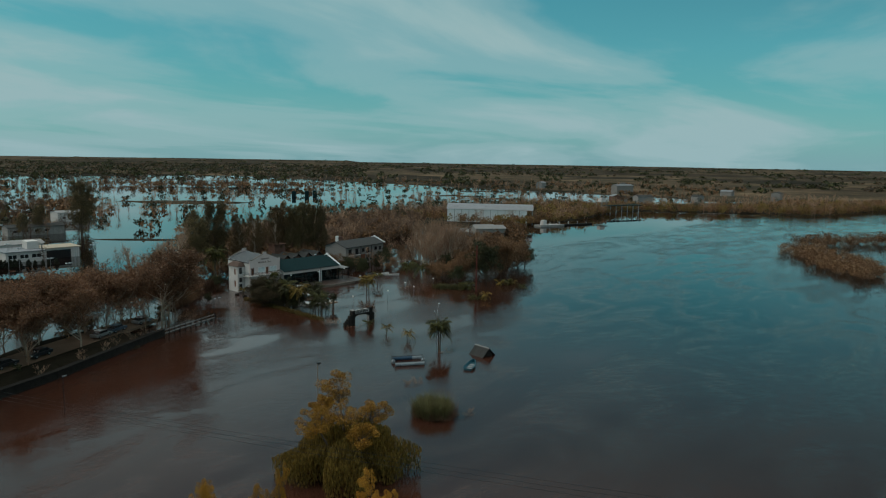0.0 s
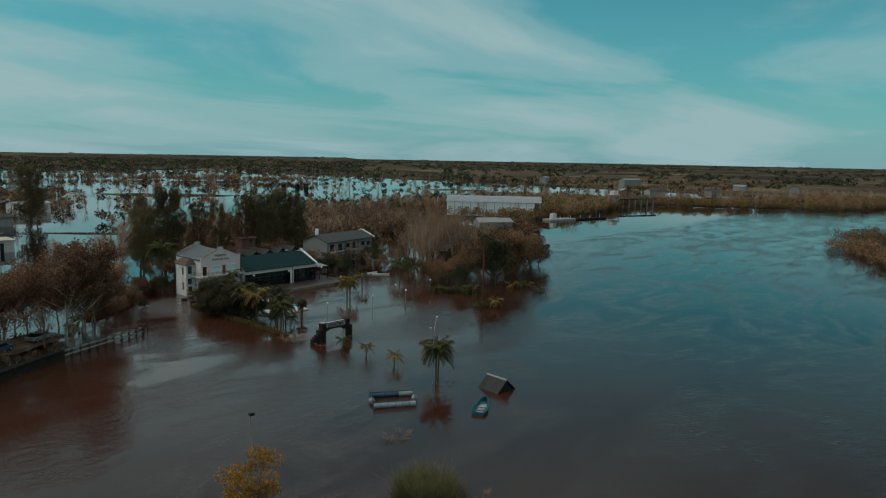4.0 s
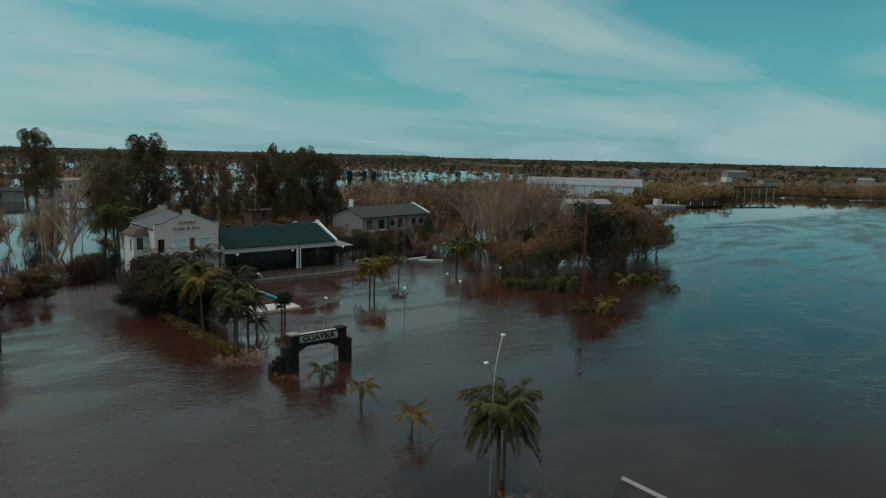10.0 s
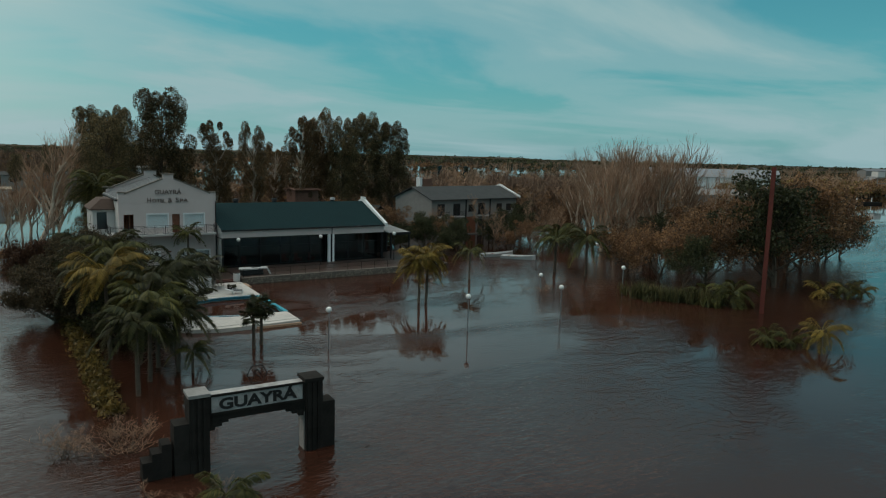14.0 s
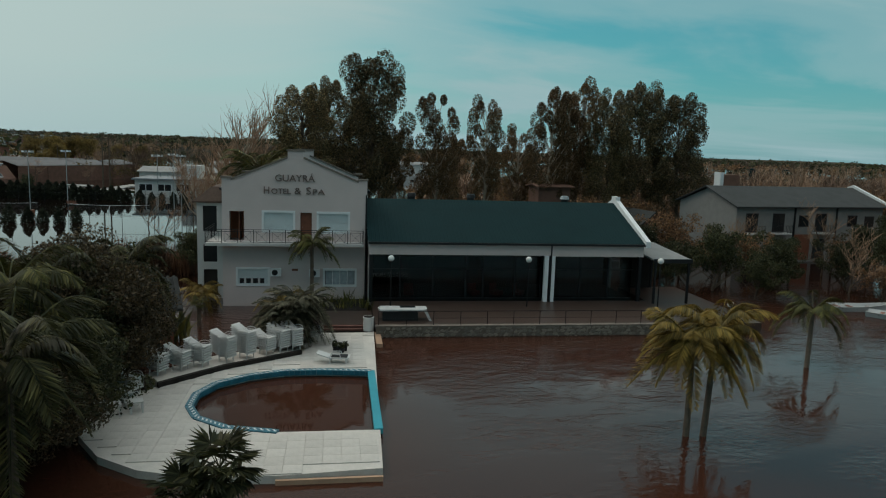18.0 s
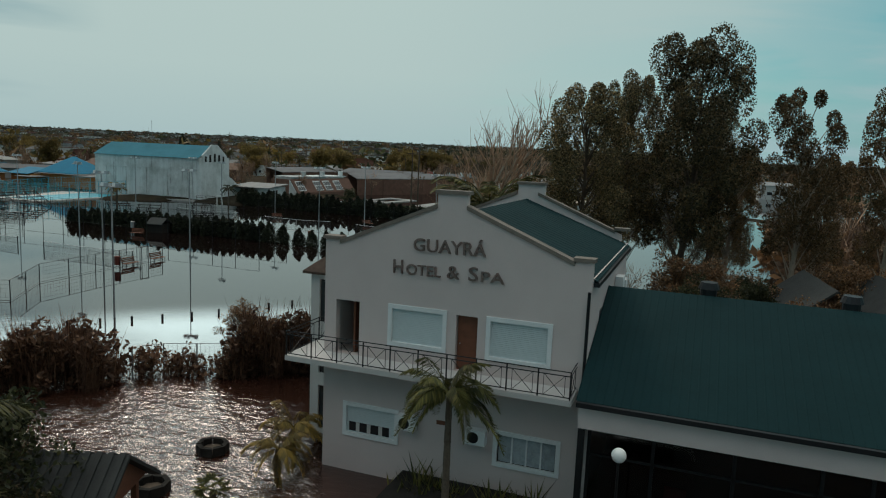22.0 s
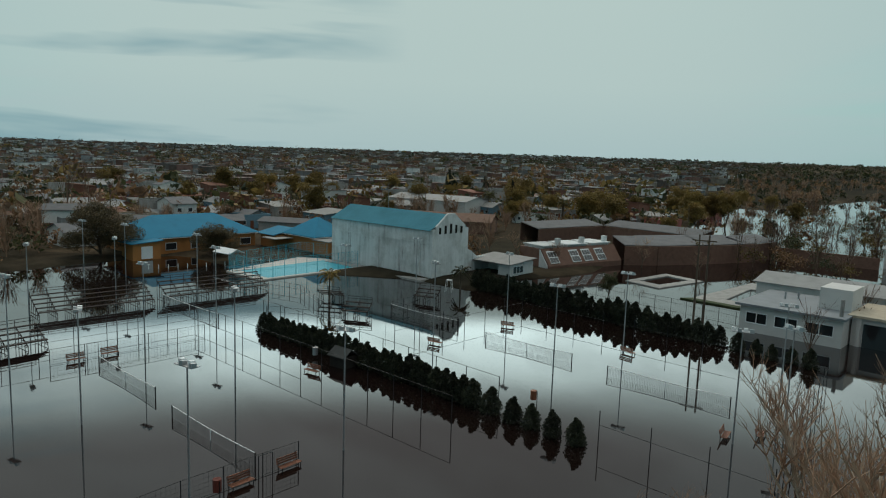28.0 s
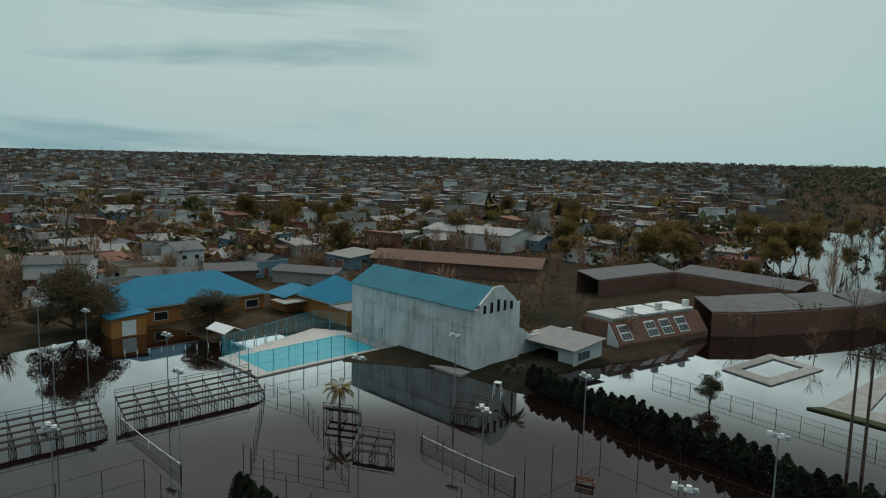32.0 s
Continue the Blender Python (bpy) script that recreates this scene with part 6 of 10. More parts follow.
def build_palms():
    # the line towards the river
    palm(-5.0, -71.6, 4.3, 1.05, 36, PALMG, seed=1, label="full dark queen palm beside the street lamp")
    palm(-4.1, -71.1, 4.4, 0.95, 26, PALMG, lean=(0.5, 0.3), seed=2, label="full dark queen palm beside the street lamp")
    for k, (x, y, c, leaf) in enumerate(((-4.2, -51.1, 1.5, PALMG), (-4.1, -56.5, 1.55, PALMY), (-4.3, -62.8, 1.5, PALMY))):
        palm(x, y, c, 0.62, 12, leaf, seed=k + 5, trunk_r=0.09, lean=(0.15, 0.05), label="small half-drowned palm in the river")
    # pool corner and the garden strip
    palm(-0.75, -27.9, 5.0, 1.05, 24, DARKPALM, seed=11)
    palm(4.4, -28.9, 2.5, 0.95, 22, DARKG, "fan", seed=12)
    palm(3.7, -29.5, 2.1, 0.85, 18, DARKG, "fan", seed=13)
    for k, (x, y, c, s) in enumerate(((-4.2, -35.5, 3.7, 0.95), (-3.3, -33.4, 4.3, 1.0), (-1.6, -32.3, 3.4, 0.95), (-2.4, -31.0, 4.8, 1.05), (-4.5, -28.0, 5.2, 1.1), (-3.1, -22.0, 5.6, 1.15), (-4.2, -17.5, 5.0, 1.1), (-5.0, -24.0, 4.6, 1.0), (-2.5, -13.0, 4.9, 1.0))):
        palm(x, y, c, s, 22, PALMY if k in (4,) else (PALMG if k in (1, 5) else DARKPALM), seed=20 + k, lean=(0.2 * math.sin(k), 0.2))
    palm(-0.9, -32.9, 1.3, 0.6, 12, PALMG, seed=31, trunk_r=0.09)
    palm(20.35, -22.4, 3.5, 0.92, 32, PALMY, seed=41, lean=(0.25, 0.4), label="golden-leaved palm on two trunks in the flood")
    palm(20.95, -22.5, 3.9, 0.92, 30, PALMY, seed=42, lean=(0.6, 0.6), label="golden-leaved palm on two trunks in the flood")
    palm(31.0, -14.7, 2.9, 0.85, 15, PALMG, seed=43, lean=(0.5, 0.6), label="leaning palm by the flooded landing")
    palm(44.9, -12.4, 4.0, 1.15, 16, PALMG, seed=44)
    palm(44.1, -18.2, 4.2, 1.2, 18, PALMG, seed=45)
    palm(42.6, -14.8, 3.6, 1.0, 14, PALMG, seed=46)
    for k, (x, y, c, s) in enumerate(((35.3, -45.2, 0.5, 0.62), (37.8, -47.6, 1.2, 0.75), (36.4, -46.2, 0.4, 0.6), (57.1, -37.1, 0.6, 0.8), (59.2, -38.3, 0.7, 0.85), (60.8, -38.9, 0.5, 0.7), (57.6, -44.3, 0.4, 0.75))):
        palm(x, y, c, s, 13, PALMY if k % 2 else PALMG, seed=50 + k, trunk_r=0.1, label="palm drowned up to its crown")
    palm(45.0, -35.6, 1.0, 1.0, 16, PALMG, seed=61)
    palm(43.6, -34.3, 0.5, 0.95, 14, PALMG, seed=62)
    # by the facade
    palm(5.75, -2.8, 4.05, 0.68, 22, PALMG, z0=0.45, seed=71, label="young queen palm before the facade")
    for k, (x, y, c) in enumerate(((5.0, -9.9, 1.5), (4.5, -10.2, 1.2), (5.4, -9.6, 1.8))):
        palm(x, y, c, 0.82, 46, mat_reuse("grey_green_fan"), "date", z0=0.3, seed=80 + k, label="grey-green feather palm clump by the deck")
    palm(4.6, -8.3, 1.7, 0.75, 14, PALMY, z0=0.2, seed=85)
    palm(-0.5, -5.4, 1.4, 0.5, 12, PALMG, "fan", seed=86, label="small fan palm standing in the flooded drive")
    palm(-0.9, -1.5, 1.0, 0.55, 12, PALMY, seed=87)
    palm(-1.6, 0.6, 0.9, 0.6, 12, PALMY, seed=88)
    palm(0.45, 18.4, 7.9, 1.68, 52, PALMG, "date", seed=90, trunk_r=0.32)
    palm(-73.9, 63.5, 3.6, 0.75, 16, PALMY, seed=91, label="yellowing palm inside the sports ground")
    palm(-68.5, 84.0, 2.6, 0.8, 14, DARKG, seed=92, z0=0.3, label="dark palm on the lawn by the gymnasium")


def mat_reuse(name):
    return MATS.get(name) or leaf_mat(name, (0.13, 0.125, 0.085), (0.06, 0.06, 0.04), (0.24, 0.225, 0.15))


def build_trees():
    # eucalypts behind the hotel
    dense = [lambda k=k: eucalypt_meshes(100 + k, 18, 3.6, EUC, 60000, 0.085, BARK, 0.26, 0.06, 58) for k in range(2)]
    brown = [lambda k=k: eucalypt_meshes(110 + k, 17, 2.7, EUCB, 26000, 0.09, PALEBARK, 0.30, 0.1, 40) for k in range(2)]
    for k, (x, y, top, kind, w) in enumerate(((2.8, 33.8, 16.4, 0, 1.0), (10.9, 37.6, 20.4, 1, 1.12), (6.3, 40.4, 18.0, 0, 0.75), (18.6, 36.5, 16.6, 2, 0.9), (24.9, 37.9, 16.4, 3, 0.85), (33.7, 38.2, 18.0, 2, 1.0), (39.0, 43.0, 19.4, 3, 1.0), (42.0, 40.0, 18.2, 0, 0.8), (46.0, 40.5, 19.0, 1, 0.9), (51.0, 38.5, 17.8, 0, 1.0), (36.5, 41.5, 17.5, 2, 0.8), (30.5, 44.0, 13.5, 3, 0.9), (21.5, 42.0, 12.0, 2, 0.9), (14.8, 41.0, 12.5, 3, 0.8))):
        base = 17.0 if kind > 1 else 18.0
        s = top / base
        plant(f"euc{kind}", (dense + brown)[kind], ("dense dark eucalypt behind the hotel" if kind < 2 else "thin browning eucalypt with pale trunk"), "eucalypt tree", (x, y, 0), 57 * k, w * s ** 0.3, s / (w * s ** 0.3), "eucalypts")
    plant("euc1", None, "tall dark spreading eucalypt in the flooded park", "eucalypt tree", (13.8, 152, 0), 20, 1.35, 0.95)
    for k, (x, y, s) in enumerate(((22, 170, 0.8), (5, 175, 0.7), (-4, 165, 0.55))):
        plant("euc0", None, "dark eucalypt in the flooded park", "eucalypt tree", (x, y, 0), 40 * k, s, 1.0)
    # bare trees
    slim = [lambda k=k: bare_tree_meshes(200 + k, 16, 0.36, (15, 6, 4), 3, PALEBARK, 0.18, 0.38, girth=0.017) for k in range(3)]
    wide = [lambda k=k: bare_tree_meshes(210 + k, 9, 0.5, (9, 5, 4), 3, BARK, 0.25, 0.3) for k in range(3)]
    spots = [(58, -9, 14), (61, -4, 16), (64, -8, 15), (66, 0, 17), (69, -5, 18.5), (72, 1, 17.5), (74, -7, 17), (77, 3, 18), (80, -2, 17), (70, 8, 16), (83, 6, 16), (63, 4, 14), (76, 10, 15), (87, 2, 13.5), (59, -6, 15), (67.5, -2.5, 17), (71, -3, 18), (75.5, -1, 18), (79, 1, 17), (63, 0, 16), (82, -5, 15), (73, 4, 18)]
    for k, (x, y, h) in enumerate(spots):
        plant(f"slim{k % 3}", slim[k % 3], "tall bare pale-barked poplar", "bare tree", (x, y, 0), 71 * k, h / 16, 1.0, "bare poplars")
    for k, (x, y, h, w) in enumerate(((-5.4, 31.7, 18.8, 1.1), (-3.0, 33.5, 12, 1.0), (-7.0, 35.0, 9, 1.0), (-2.6, 47, 12, 1.0), (-9, 42, 9, 1.0), (-6, 38, 12, 1.1), (-9.5, 47, 11, 1.2))):
        plant(f"slim{(k + 1) % 3}", slim[(k + 1) % 3], "tall leafless tree in the flood behind the hotel", "bare tree", (x, y, 0), 90 * k, h / 16 * w, 1 / w)
    for k, (x, y, h) in enumerate(((53, -1, 8), (52, 12, 8), (69, 19, 10), (59, 2.5, 7), (72, 14, 10), (47.5, -6, 6.5), (46, 1, 7), (78, 22, 9), (84, 16, 8), (62, 13, 7), (50, -20, 6), (-9, 24, 6), (-4.5, 27, 7), (8, 28, 6), (14, 24, 5.5), (90, 12, 8), (40, 9, 6.5), (43, 13, 7))):
        plant(f"wide{k % 3}", wide[k % 3], "spreading leafless tree in flooded ground", "bare tree", (x, y, 0), 63 * k, h / 9, 1.0, "bare trees")
    # plane trees on the bank road
    plane = [lambda k=k: bare_tree_meshes(220 + k, 14, 0.62, (14, 6, 5), 3, PALEBARK, 0.2, 0.28, PLANEL, 19000, TWIG) for k in range(2)]
    for k, (x, y, h) in enumerate(((-60.8, -31.5, 13.5), (-51.2, -27.7, 13), (-41.6, -21.0, 13.5), (-33.0, -20.5, 15), (-68.5, -35, 13), (-46.5, -17.0, 11), (-56, -21, 11), (-76, -38, 12), (-37.5, -12.0, 10), (-65, -24, 11), (-28.5, -14.0, 12), (-24.5, -9.0, 10), (-44.0, -9.0, 11), (-53.0, -12.0, 11), (-72.0, -28.0, 12), (-31.0, -4.0, 9.5), (-82, -42, 12), (-60, -15, 10), (-24.5, -7.5, 8), (-30, -8, 9))):
        plant(f"plane{k % 2}", plane[k % 2], "plane tree with withered brown leaves beside the bank road", "plane tree", (x, y, 0.4), 83 * k, 1.22 * h / 14, 1.0, "plane trees")
    for k, (x, y, s) in enumerate(((-37, -27.3, 0.5), (-31, -24.2, 0.5), (-43.5, -30.5, 0.45), (-27.0, -21.6, 0.42), (-50, -34.5, 0.4), (-34, -25.6, 0.45), (-40.2, -28.6, 0.42), (-46.8, -32.6, 0.45), (-29, -22.6, 0.4), (-55, -37.6, 0.42), (-62, -41.2, 0.4))):
        plant(f"wide{k % 3}", None, "low twisted bare tree leaning over the bank wall", "bare tree", (x, y, 0), 50 * k, s, 1.0)
    # yellow willow below the start of the flight, and its neighbours
    def willow():
        """A broad skirt of hanging olive strands, with round golden heads standing over it."""
        rng = np.random.default_rng(300)
        heads = [(2.6, 3.4, 7.6, 2.0), (-3.0, 1.0, 6.2, 1.8), (3.4, -0.6, 5.4, 1.7), (0.2, 0.6, 6.0, 1.9), (-0.6, -2.6, 4.8, 1.6), (1.6, 4.6, 5.6, 1.3)]
        stems, centres, rad = [], [], []
        for hx, hy, hz, hr in heads:
            foot, top = np.array([0.2 * hx, 0.2 * hy, -0.6]), np.array([hx, hy, hz])
            mid = (foot + top) / 2 + rng.normal(0, 0.3, 3)
            stems += [(foot, mid, 0.2, 0.13), (mid, top, 0.13, 0.05)]
            for j in range(20):
                d = rng.normal(size=3)
                d *= hr * rng.uniform(0.45, 0.95) / np.linalg.norm(d)
                c = top + d * (1, 1, 0.75)
                centres.append(c)
                rad.append(hr * rng.uniform(0.22, 0.36))
                stems.append((mid + (top - mid) * 0.6, c, 0.035, 0.012))
        gold = leaves(rng, np.array(centres), np.array(rad), 26000, 0.075, flat=0.4, droop=0.4, squash=0.85)
        n = 26000
        a, r = rng.uniform(0, 2 * math.pi, n), np.sqrt(rng.uniform(0, 1, n)) * 5.2
        lump = 1 + 0.22 * np.sin(5 * a + 1) + 0.12 * np.sin(11 * a)
        top = (5.2 - 0.095 * r ** 2) * (0.86 + 0.14 * np.sin(3 * a + 0.9 * r))
        z = top * (1 - rng.uniform(0, 1, n) ** 1.7 * 0.95)
        p = np.stack([0.3 + r * lump * np.cos(a), 0.2 + r * lump * np.sin(a), z], 1)
        w = rng.normal(0, 0.04, (n, 3)) * (1, 1, 0)
        skirt = np.stack([p + [0, 0, 0.24], p + w, p - [0, 0, 0.26], p - w], 1)
        return [("trunk", quads("trunk", tubes(*seg_arrays(stems), 5), BARK)), ("crown", quads("crown", gold, WILLOW)), ("hanging_strands", quads("hanging_strands", skirt, WILLOWG))]

    plant("willow", willow, "broad golden autumn willow rising from the river", "willow tree", (-48.6, -98.4, 0), 8, 1.25, 0.86, "willows")
    for x, y, turn, sc, tall, label in ((-69.8, -104.6, 210, 0.42, 2.4, "slim golden willow crown over the river"), (-65.6, -108.6, 300, 0.36, 2.8, "slim golden willow crown over the river"), (-56.5, -113.0, 30, 0.5, 1.5, "small orange willow by the water")):
        plant("willow", None, label, "willow tree", (x, y, 0), turn, sc, tall)
    # bushes and trees along the river point
    dark = [lambda k=k: leafy_tree_meshes(320 + k, 10, 0.55, (14, 4), DARKG, 9500, 0.14, 1.1, first=0.06, up=0.2) for k in range(2)]
    russet = [lambda k=k: leafy_tree_meshes(330 + k, 8, 0.55, (14, 5), RUSTL, 7000, 0.12, 0.95, first=0.05, up=0.2) for k in range(2)]
    for k, (x, y, h, kind) in enumerate(((57.3, -32.0, 9.6, 0), (62, -28, 8, 3), (68, -27, 9, 3), (53, -27, 6.5, 2), (49, -24, 5.5, 2), (74, -25, 9.5, 3), (80, -24, 8, 2), (86, -22, 7, 3), (90, -21.5, 5, 1), (47, -21, 4.5, 3), (52, -17, 5, 2), (60, -20, 6, 3), (66, -15, 6.5, 2), (73, -16, 7, 3), (80, -14, 7, 2), (88, -13, 6.5, 3), (58, -14, 4.5, 0), (96, -8, 7, 3), (104, -2, 7, 2), (112, 4, 7, 3), (48, -28, 4.5, 1), (42, 4, 4.5, 0), (38.5, 1.5, 3.5, 0), (55, 8, 5, 0), (92, -17, 4.5, 2), (36, 7, 4, 0), (49, 5, 4.5, 0), (62, -12, 5, 0), (44, 10, 4.5, 3), (47, 12.5, 3.6, 0), (52, 9.5, 4.2, 2), (57, 12, 5, 1), (61, 6, 5.5, 2), (54, 3, 4.2, 3), (48, 0, 3.8, 2), (66, 8, 6, 3), (71, 3, 6, 2), (41, 12, 3.6, 2), (57, -4, 4.5, 2), (63, 16, 6, 0), (68, 13, 6.5, 3), (37, 5, 5.5, 0), (34.5, 10, 5, 1), (40, 9, 5, 0), (33.5, 5.5, 4, 0), (43, 7, 4.5, 1), (37.5, 11.5, 6, 3))):
        h0 = 10 if kind < 2 else 8
        h *= 1.3 if y < -10 and x > 46 else 1.0
        plant(f"mix{kind}", (dark + russet)[kind], "dark evergreen tree on the flooded point" if kind < 2 else "russet leafy tree on the flooded point", "leafy tree", (x, y, 0), 59 * k, h / h0, 1.0, "river point trees")
    # evergreen mass and hedge beside the pool
    oak = lambda: leafy_tree_meshes(345, 10, 0.62, (15, 5), OAKL, 46000, 0.10, 1.5, first=0.10, up=0.15)
    for k, (x, y, h, w) in enumerate(((-4.6, -12.2, 6.8, 0.66), (-3.4, -16.6, 6.8, 0.66), (-4.8, -20.2, 6.4, 0.62), (-2.4, -14.0, 5.0, 0.5), (-6.6, -16.5, 5.4, 0.56), (-3.0, -23.5, 5.4, 0.52))):
        plant("oak", oak, "dense dark broad-leaved tree between pool and river", "leafy tree", (x, y, -0.3), 65 * k, w, h / 10 / w)
    for k, (x, y, h, kind) in enumerate(((-5.2, -20.0, 5.4, 0), (-3.9, -15.2, 6.0, 1), (-2.2, -18.2, 5.2, 0), (-4.8, -11.0, 5.6, 1), (-2.6, -24.5, 5.2, 1), (-4.0, -26.5, 4.6, 0), (-6.2, -15.5, 4.4, 0), (-3.2, -30.0, 3.4, 1), (-1.8, -21.5, 4.6, 0))):
        plant(f"mix{kind}", None, "dense evergreen tree between pool and river", "leafy tree", (x, y, 0), 77 * k, h / 10, 1.0)
    for k, (x, y, h, kind) in enumerate(((-16.5, -1.5, 4.2, 3), (-19, -4.5, 4.5, 2), (-14.5, -5.0, 2.8, 0), (-22, -7, 4.0, 3), (-11.8, 11.2, 2.8, 3), (-9.2, 10.6, 2.6, 2), (-4, 11.5, 4, 0), (12, 22, 5, 0), (17, 26, 4.5, 1), (-1.8, 12.0, 3.5, 0))):
        plant(f"mix{kind}", None, "rusty shrub in the flood beside the hotel" if kind > 1 else "dark shrub beside the hotel", "leafy tree", (x, y, 0), 91 * k, h / (10 if kind < 2 else 8), 1.0)
    for k, (x, y, h, kind) in enumerate(((9.0, 14.2, 3.8, 0), (12.4, 17.5, 4.4, 1), (14.2, 15.0, 3.6, 3), (17.2, 18.0, 4.4, 0), (20.5, 15.2, 4.2, 1), (13.6, 23.5, 4.6, 3), (18.8, 23.4, 4.6, 2), (5.2, 29.0, 5.0, 2), (10.4, 29.8, 5.6, 3), (15.0, 30.0, 5.2, 2), (21.0, 31.0, 5.6, 3), (26.0, 33.0, 6.0, 2), (1.5, 27.0, 4.0, 3), (31.0, 31.0, 5.2, 2), (37.0, 33.0, 6.0, 3), (43.0, 34.0, 6.4, 2))):
        plant(f"mix{kind}", None, "russet thicket behind the hotel" if kind > 1 else "dark shrub behind the hotel", "leafy tree", (x, y, 0), 47 * k, h / (10 if kind < 2 else 8), 1.0)
    # low garden hedge along the strip
    rng = np.random.default_rng(5)
    pts = np.stack([-5.75 + rng.normal(0, 0.25, 420), np.linspace(-38, -7, 420), rng.uniform(0.05, 0.5, 420)], 1)
    me = quads("garden_hedge", leaves(rng, pts, np.full(420, 0.4), 9000, 0.12), OCHREL)
    tagged(new("garden_hedge", me), "clipped yellow-green hedge along the drowned garden", "hedge", kind="stuff")


def blades(rng, xy, h, n, lean, width, z0=-0.2):
    """Reed blades round points: slim quads that bend outward."""
    k = rng.integers(0, len(xy), n)
    p = np.concatenate([xy[k] + rng.normal(0, 0.25, (n, 2)), np.full((n, 1), z0)], 1)
    a = rng.uniform(0, 2 * math.pi, n)
    hh = h * rng.uniform(0.5, 1.08, n) * np.random.default_rng(len(xy)).choice([0.55, 0.8, 1.0, 1.15], len(xy))[k]
    out = np.stack([np.cos(a), np.sin(a), 0 * a], 1) * (lean * hh * rng.uniform(0.2, 1, n))[:, None]
    up = np.stack([0 * a, 0 * a, hh], 1)
    w = np.stack([-np.sin(a), np.cos(a), 0 * a], 1) * width
    m = p + 0.35 * out + 0.6 * up
    return np.stack([p, m + w, p + out + up, m - w], 1)


def reed_bed(name, label, material, pts, h, n, lean=0.25, width=0.022, seed=0):
    rng = np.random.default_rng(seed)
    me = quads(name, blades(rng, np.array(pts, float), h, n, lean, width), material)
    tagged(new(name, me), label, "reeds", kind="stuff")


def thicket(name, label, material, pts, h, n, seed):
    """Ragged bushy reeds: leaning blades with hanging leaf tufts round them."""
    rng = np.random.default_rng(seed)
    pts = np.array(pts, float)
    tall = rng.uniform(0.5, 1.0, len(pts)) * h
    k = rng.integers(0, len(pts), 9 * len(pts))
    c = np.concatenate([pts[k] + rng.normal(0, 0.28, (len(k), 2)), (tall[k] * rng.uniform(0.1, 0.98, len(k)))[:, None]], 1)
    tuft = leaves(rng, c, np.full(len(c), 0.36), n, 0.13, droop=0.5, squash=1.5)
    me = quads(name, np.concatenate([tuft, blades(rng, pts, h, n // 4, 0.45, 0.02)]), material)
    tagged(new(name, me), label, "reeds", kind="stuff")


def line_points(a, b, n, spread, seed):
    rng = np.random.default_rng(seed)
    t = rng.uniform(0, 1, (n, 1))
    return np.array(a) * (1 - t) + np.array(b) * t + rng.normal(0, spread, (n, 2))


def build_reeds():
    rng = np.random.default_rng(9)
    a = rng.uniform(0, 2 * math.pi, 160)
    r = np.sqrt(rng.uniform(0, 1, 160)) * 2.5
    reed_bed("reed_clump", "rounded green reed clump in the river", REEDG, np.stack([-28.9 + r * np.cos(a), -92.9 + r * np.sin(a)], 1), 2.5, 7000, 0.85, 0.02, 1)
    reed_bed("reed_clump", "brown dead reeds round the green clump", REEDB, np.stack([-28.6 + 1.25 * r * np.cos(a), -93.1 + 1.2 * r * np.sin(a)], 1), 1.5, 2500, 1.0, 0.02, 15)
    thicket("reed_thicket", "ragged brown reeds at the water's edge by the fence", REEDB, line_points((-16.8, 0.4), (-13.4, 3.2), 22, 0.5, 2), 3.1, 9000, 3)
    thicket("reed_thicket", "ragged brown reeds at the water's edge by the fence", REEDB, line_points((-9.2, 7.2), (-6.2, 9.2), 22, 0.5, 4), 3.3, 9000, 5)
    thicket("vine_tangle", "brown climbing weeds over the wire gate", REEDB, line_points((-12.8, 4.6), (-8.6, 7.3), 16, 0.15, 5), 1.3, 1500, 6)
    reed_bed("reed_bed", "tall brown reeds along the back of the hotel", REEDB, line_points((-6.5, 9.5), (-3.4, 23), 160, 0.7, 6), 2.0, 7000, 0.25, 0.03, 7)
    reed_bed("reed_bed", "low brown reeds along the drowned fence", REEDB, line_points((-24, -5), (-16.8, 0.4), 140, 0.6, 8), 1.4, 5000, 0.3, 0.03, 9)
    reed_bed("agave_row", "row of spiky plants before the facade", PALMG, [(x, -0.8) for x in np.linspace(3.4, 8.6, 9)] + [(x, -2.4) for x in np.linspace(6.4, 9.0, 5)], 1.25, 700, 0.6, 0.035, 10)
    reed_bed("agave_row", "low spiky plants on the flooded point", REEDG, line_points((40.3, -29), (44.2, -35.4), 60, 0.7, 11), 1.5, 2600, 0.6, 0.05, 12)
    reed_bed("banana_clump", "broad-leaved clump beside the kiosk", PALMG, line_points((-1.5, -8.9), (-1.0, -7.9), 5, 0.15, 13), 1.9, 46, 0.8, 0.14, 14)
    # drowned brushwood
    for k, (x, y, n, s) in enumerate(((-21.2, -81.6, 5, 0.28), (-4.5, -73.2, 5, 0.22), (-29.5, -95.5, 4, 0.3), (-6.8, -42.0, 6, 0.42), (-4.6, -47.4, 3, 0.25), (33.6, -22.4, 3, 0.25), (-26.0, -96.2, 3, 0.3))):
        for i in range(n):
            plant(f"wide{i % 3}", None, "drowned brushwood showing above the river", "bare tree", (x + 1.3 * math.cos(2.4 * i), y + 0.8 * math.sin(2.4 * i), -0.5), 77 * i, s, 0.55, "brushwood")


build_palms()
build_trees()
build_reeds()

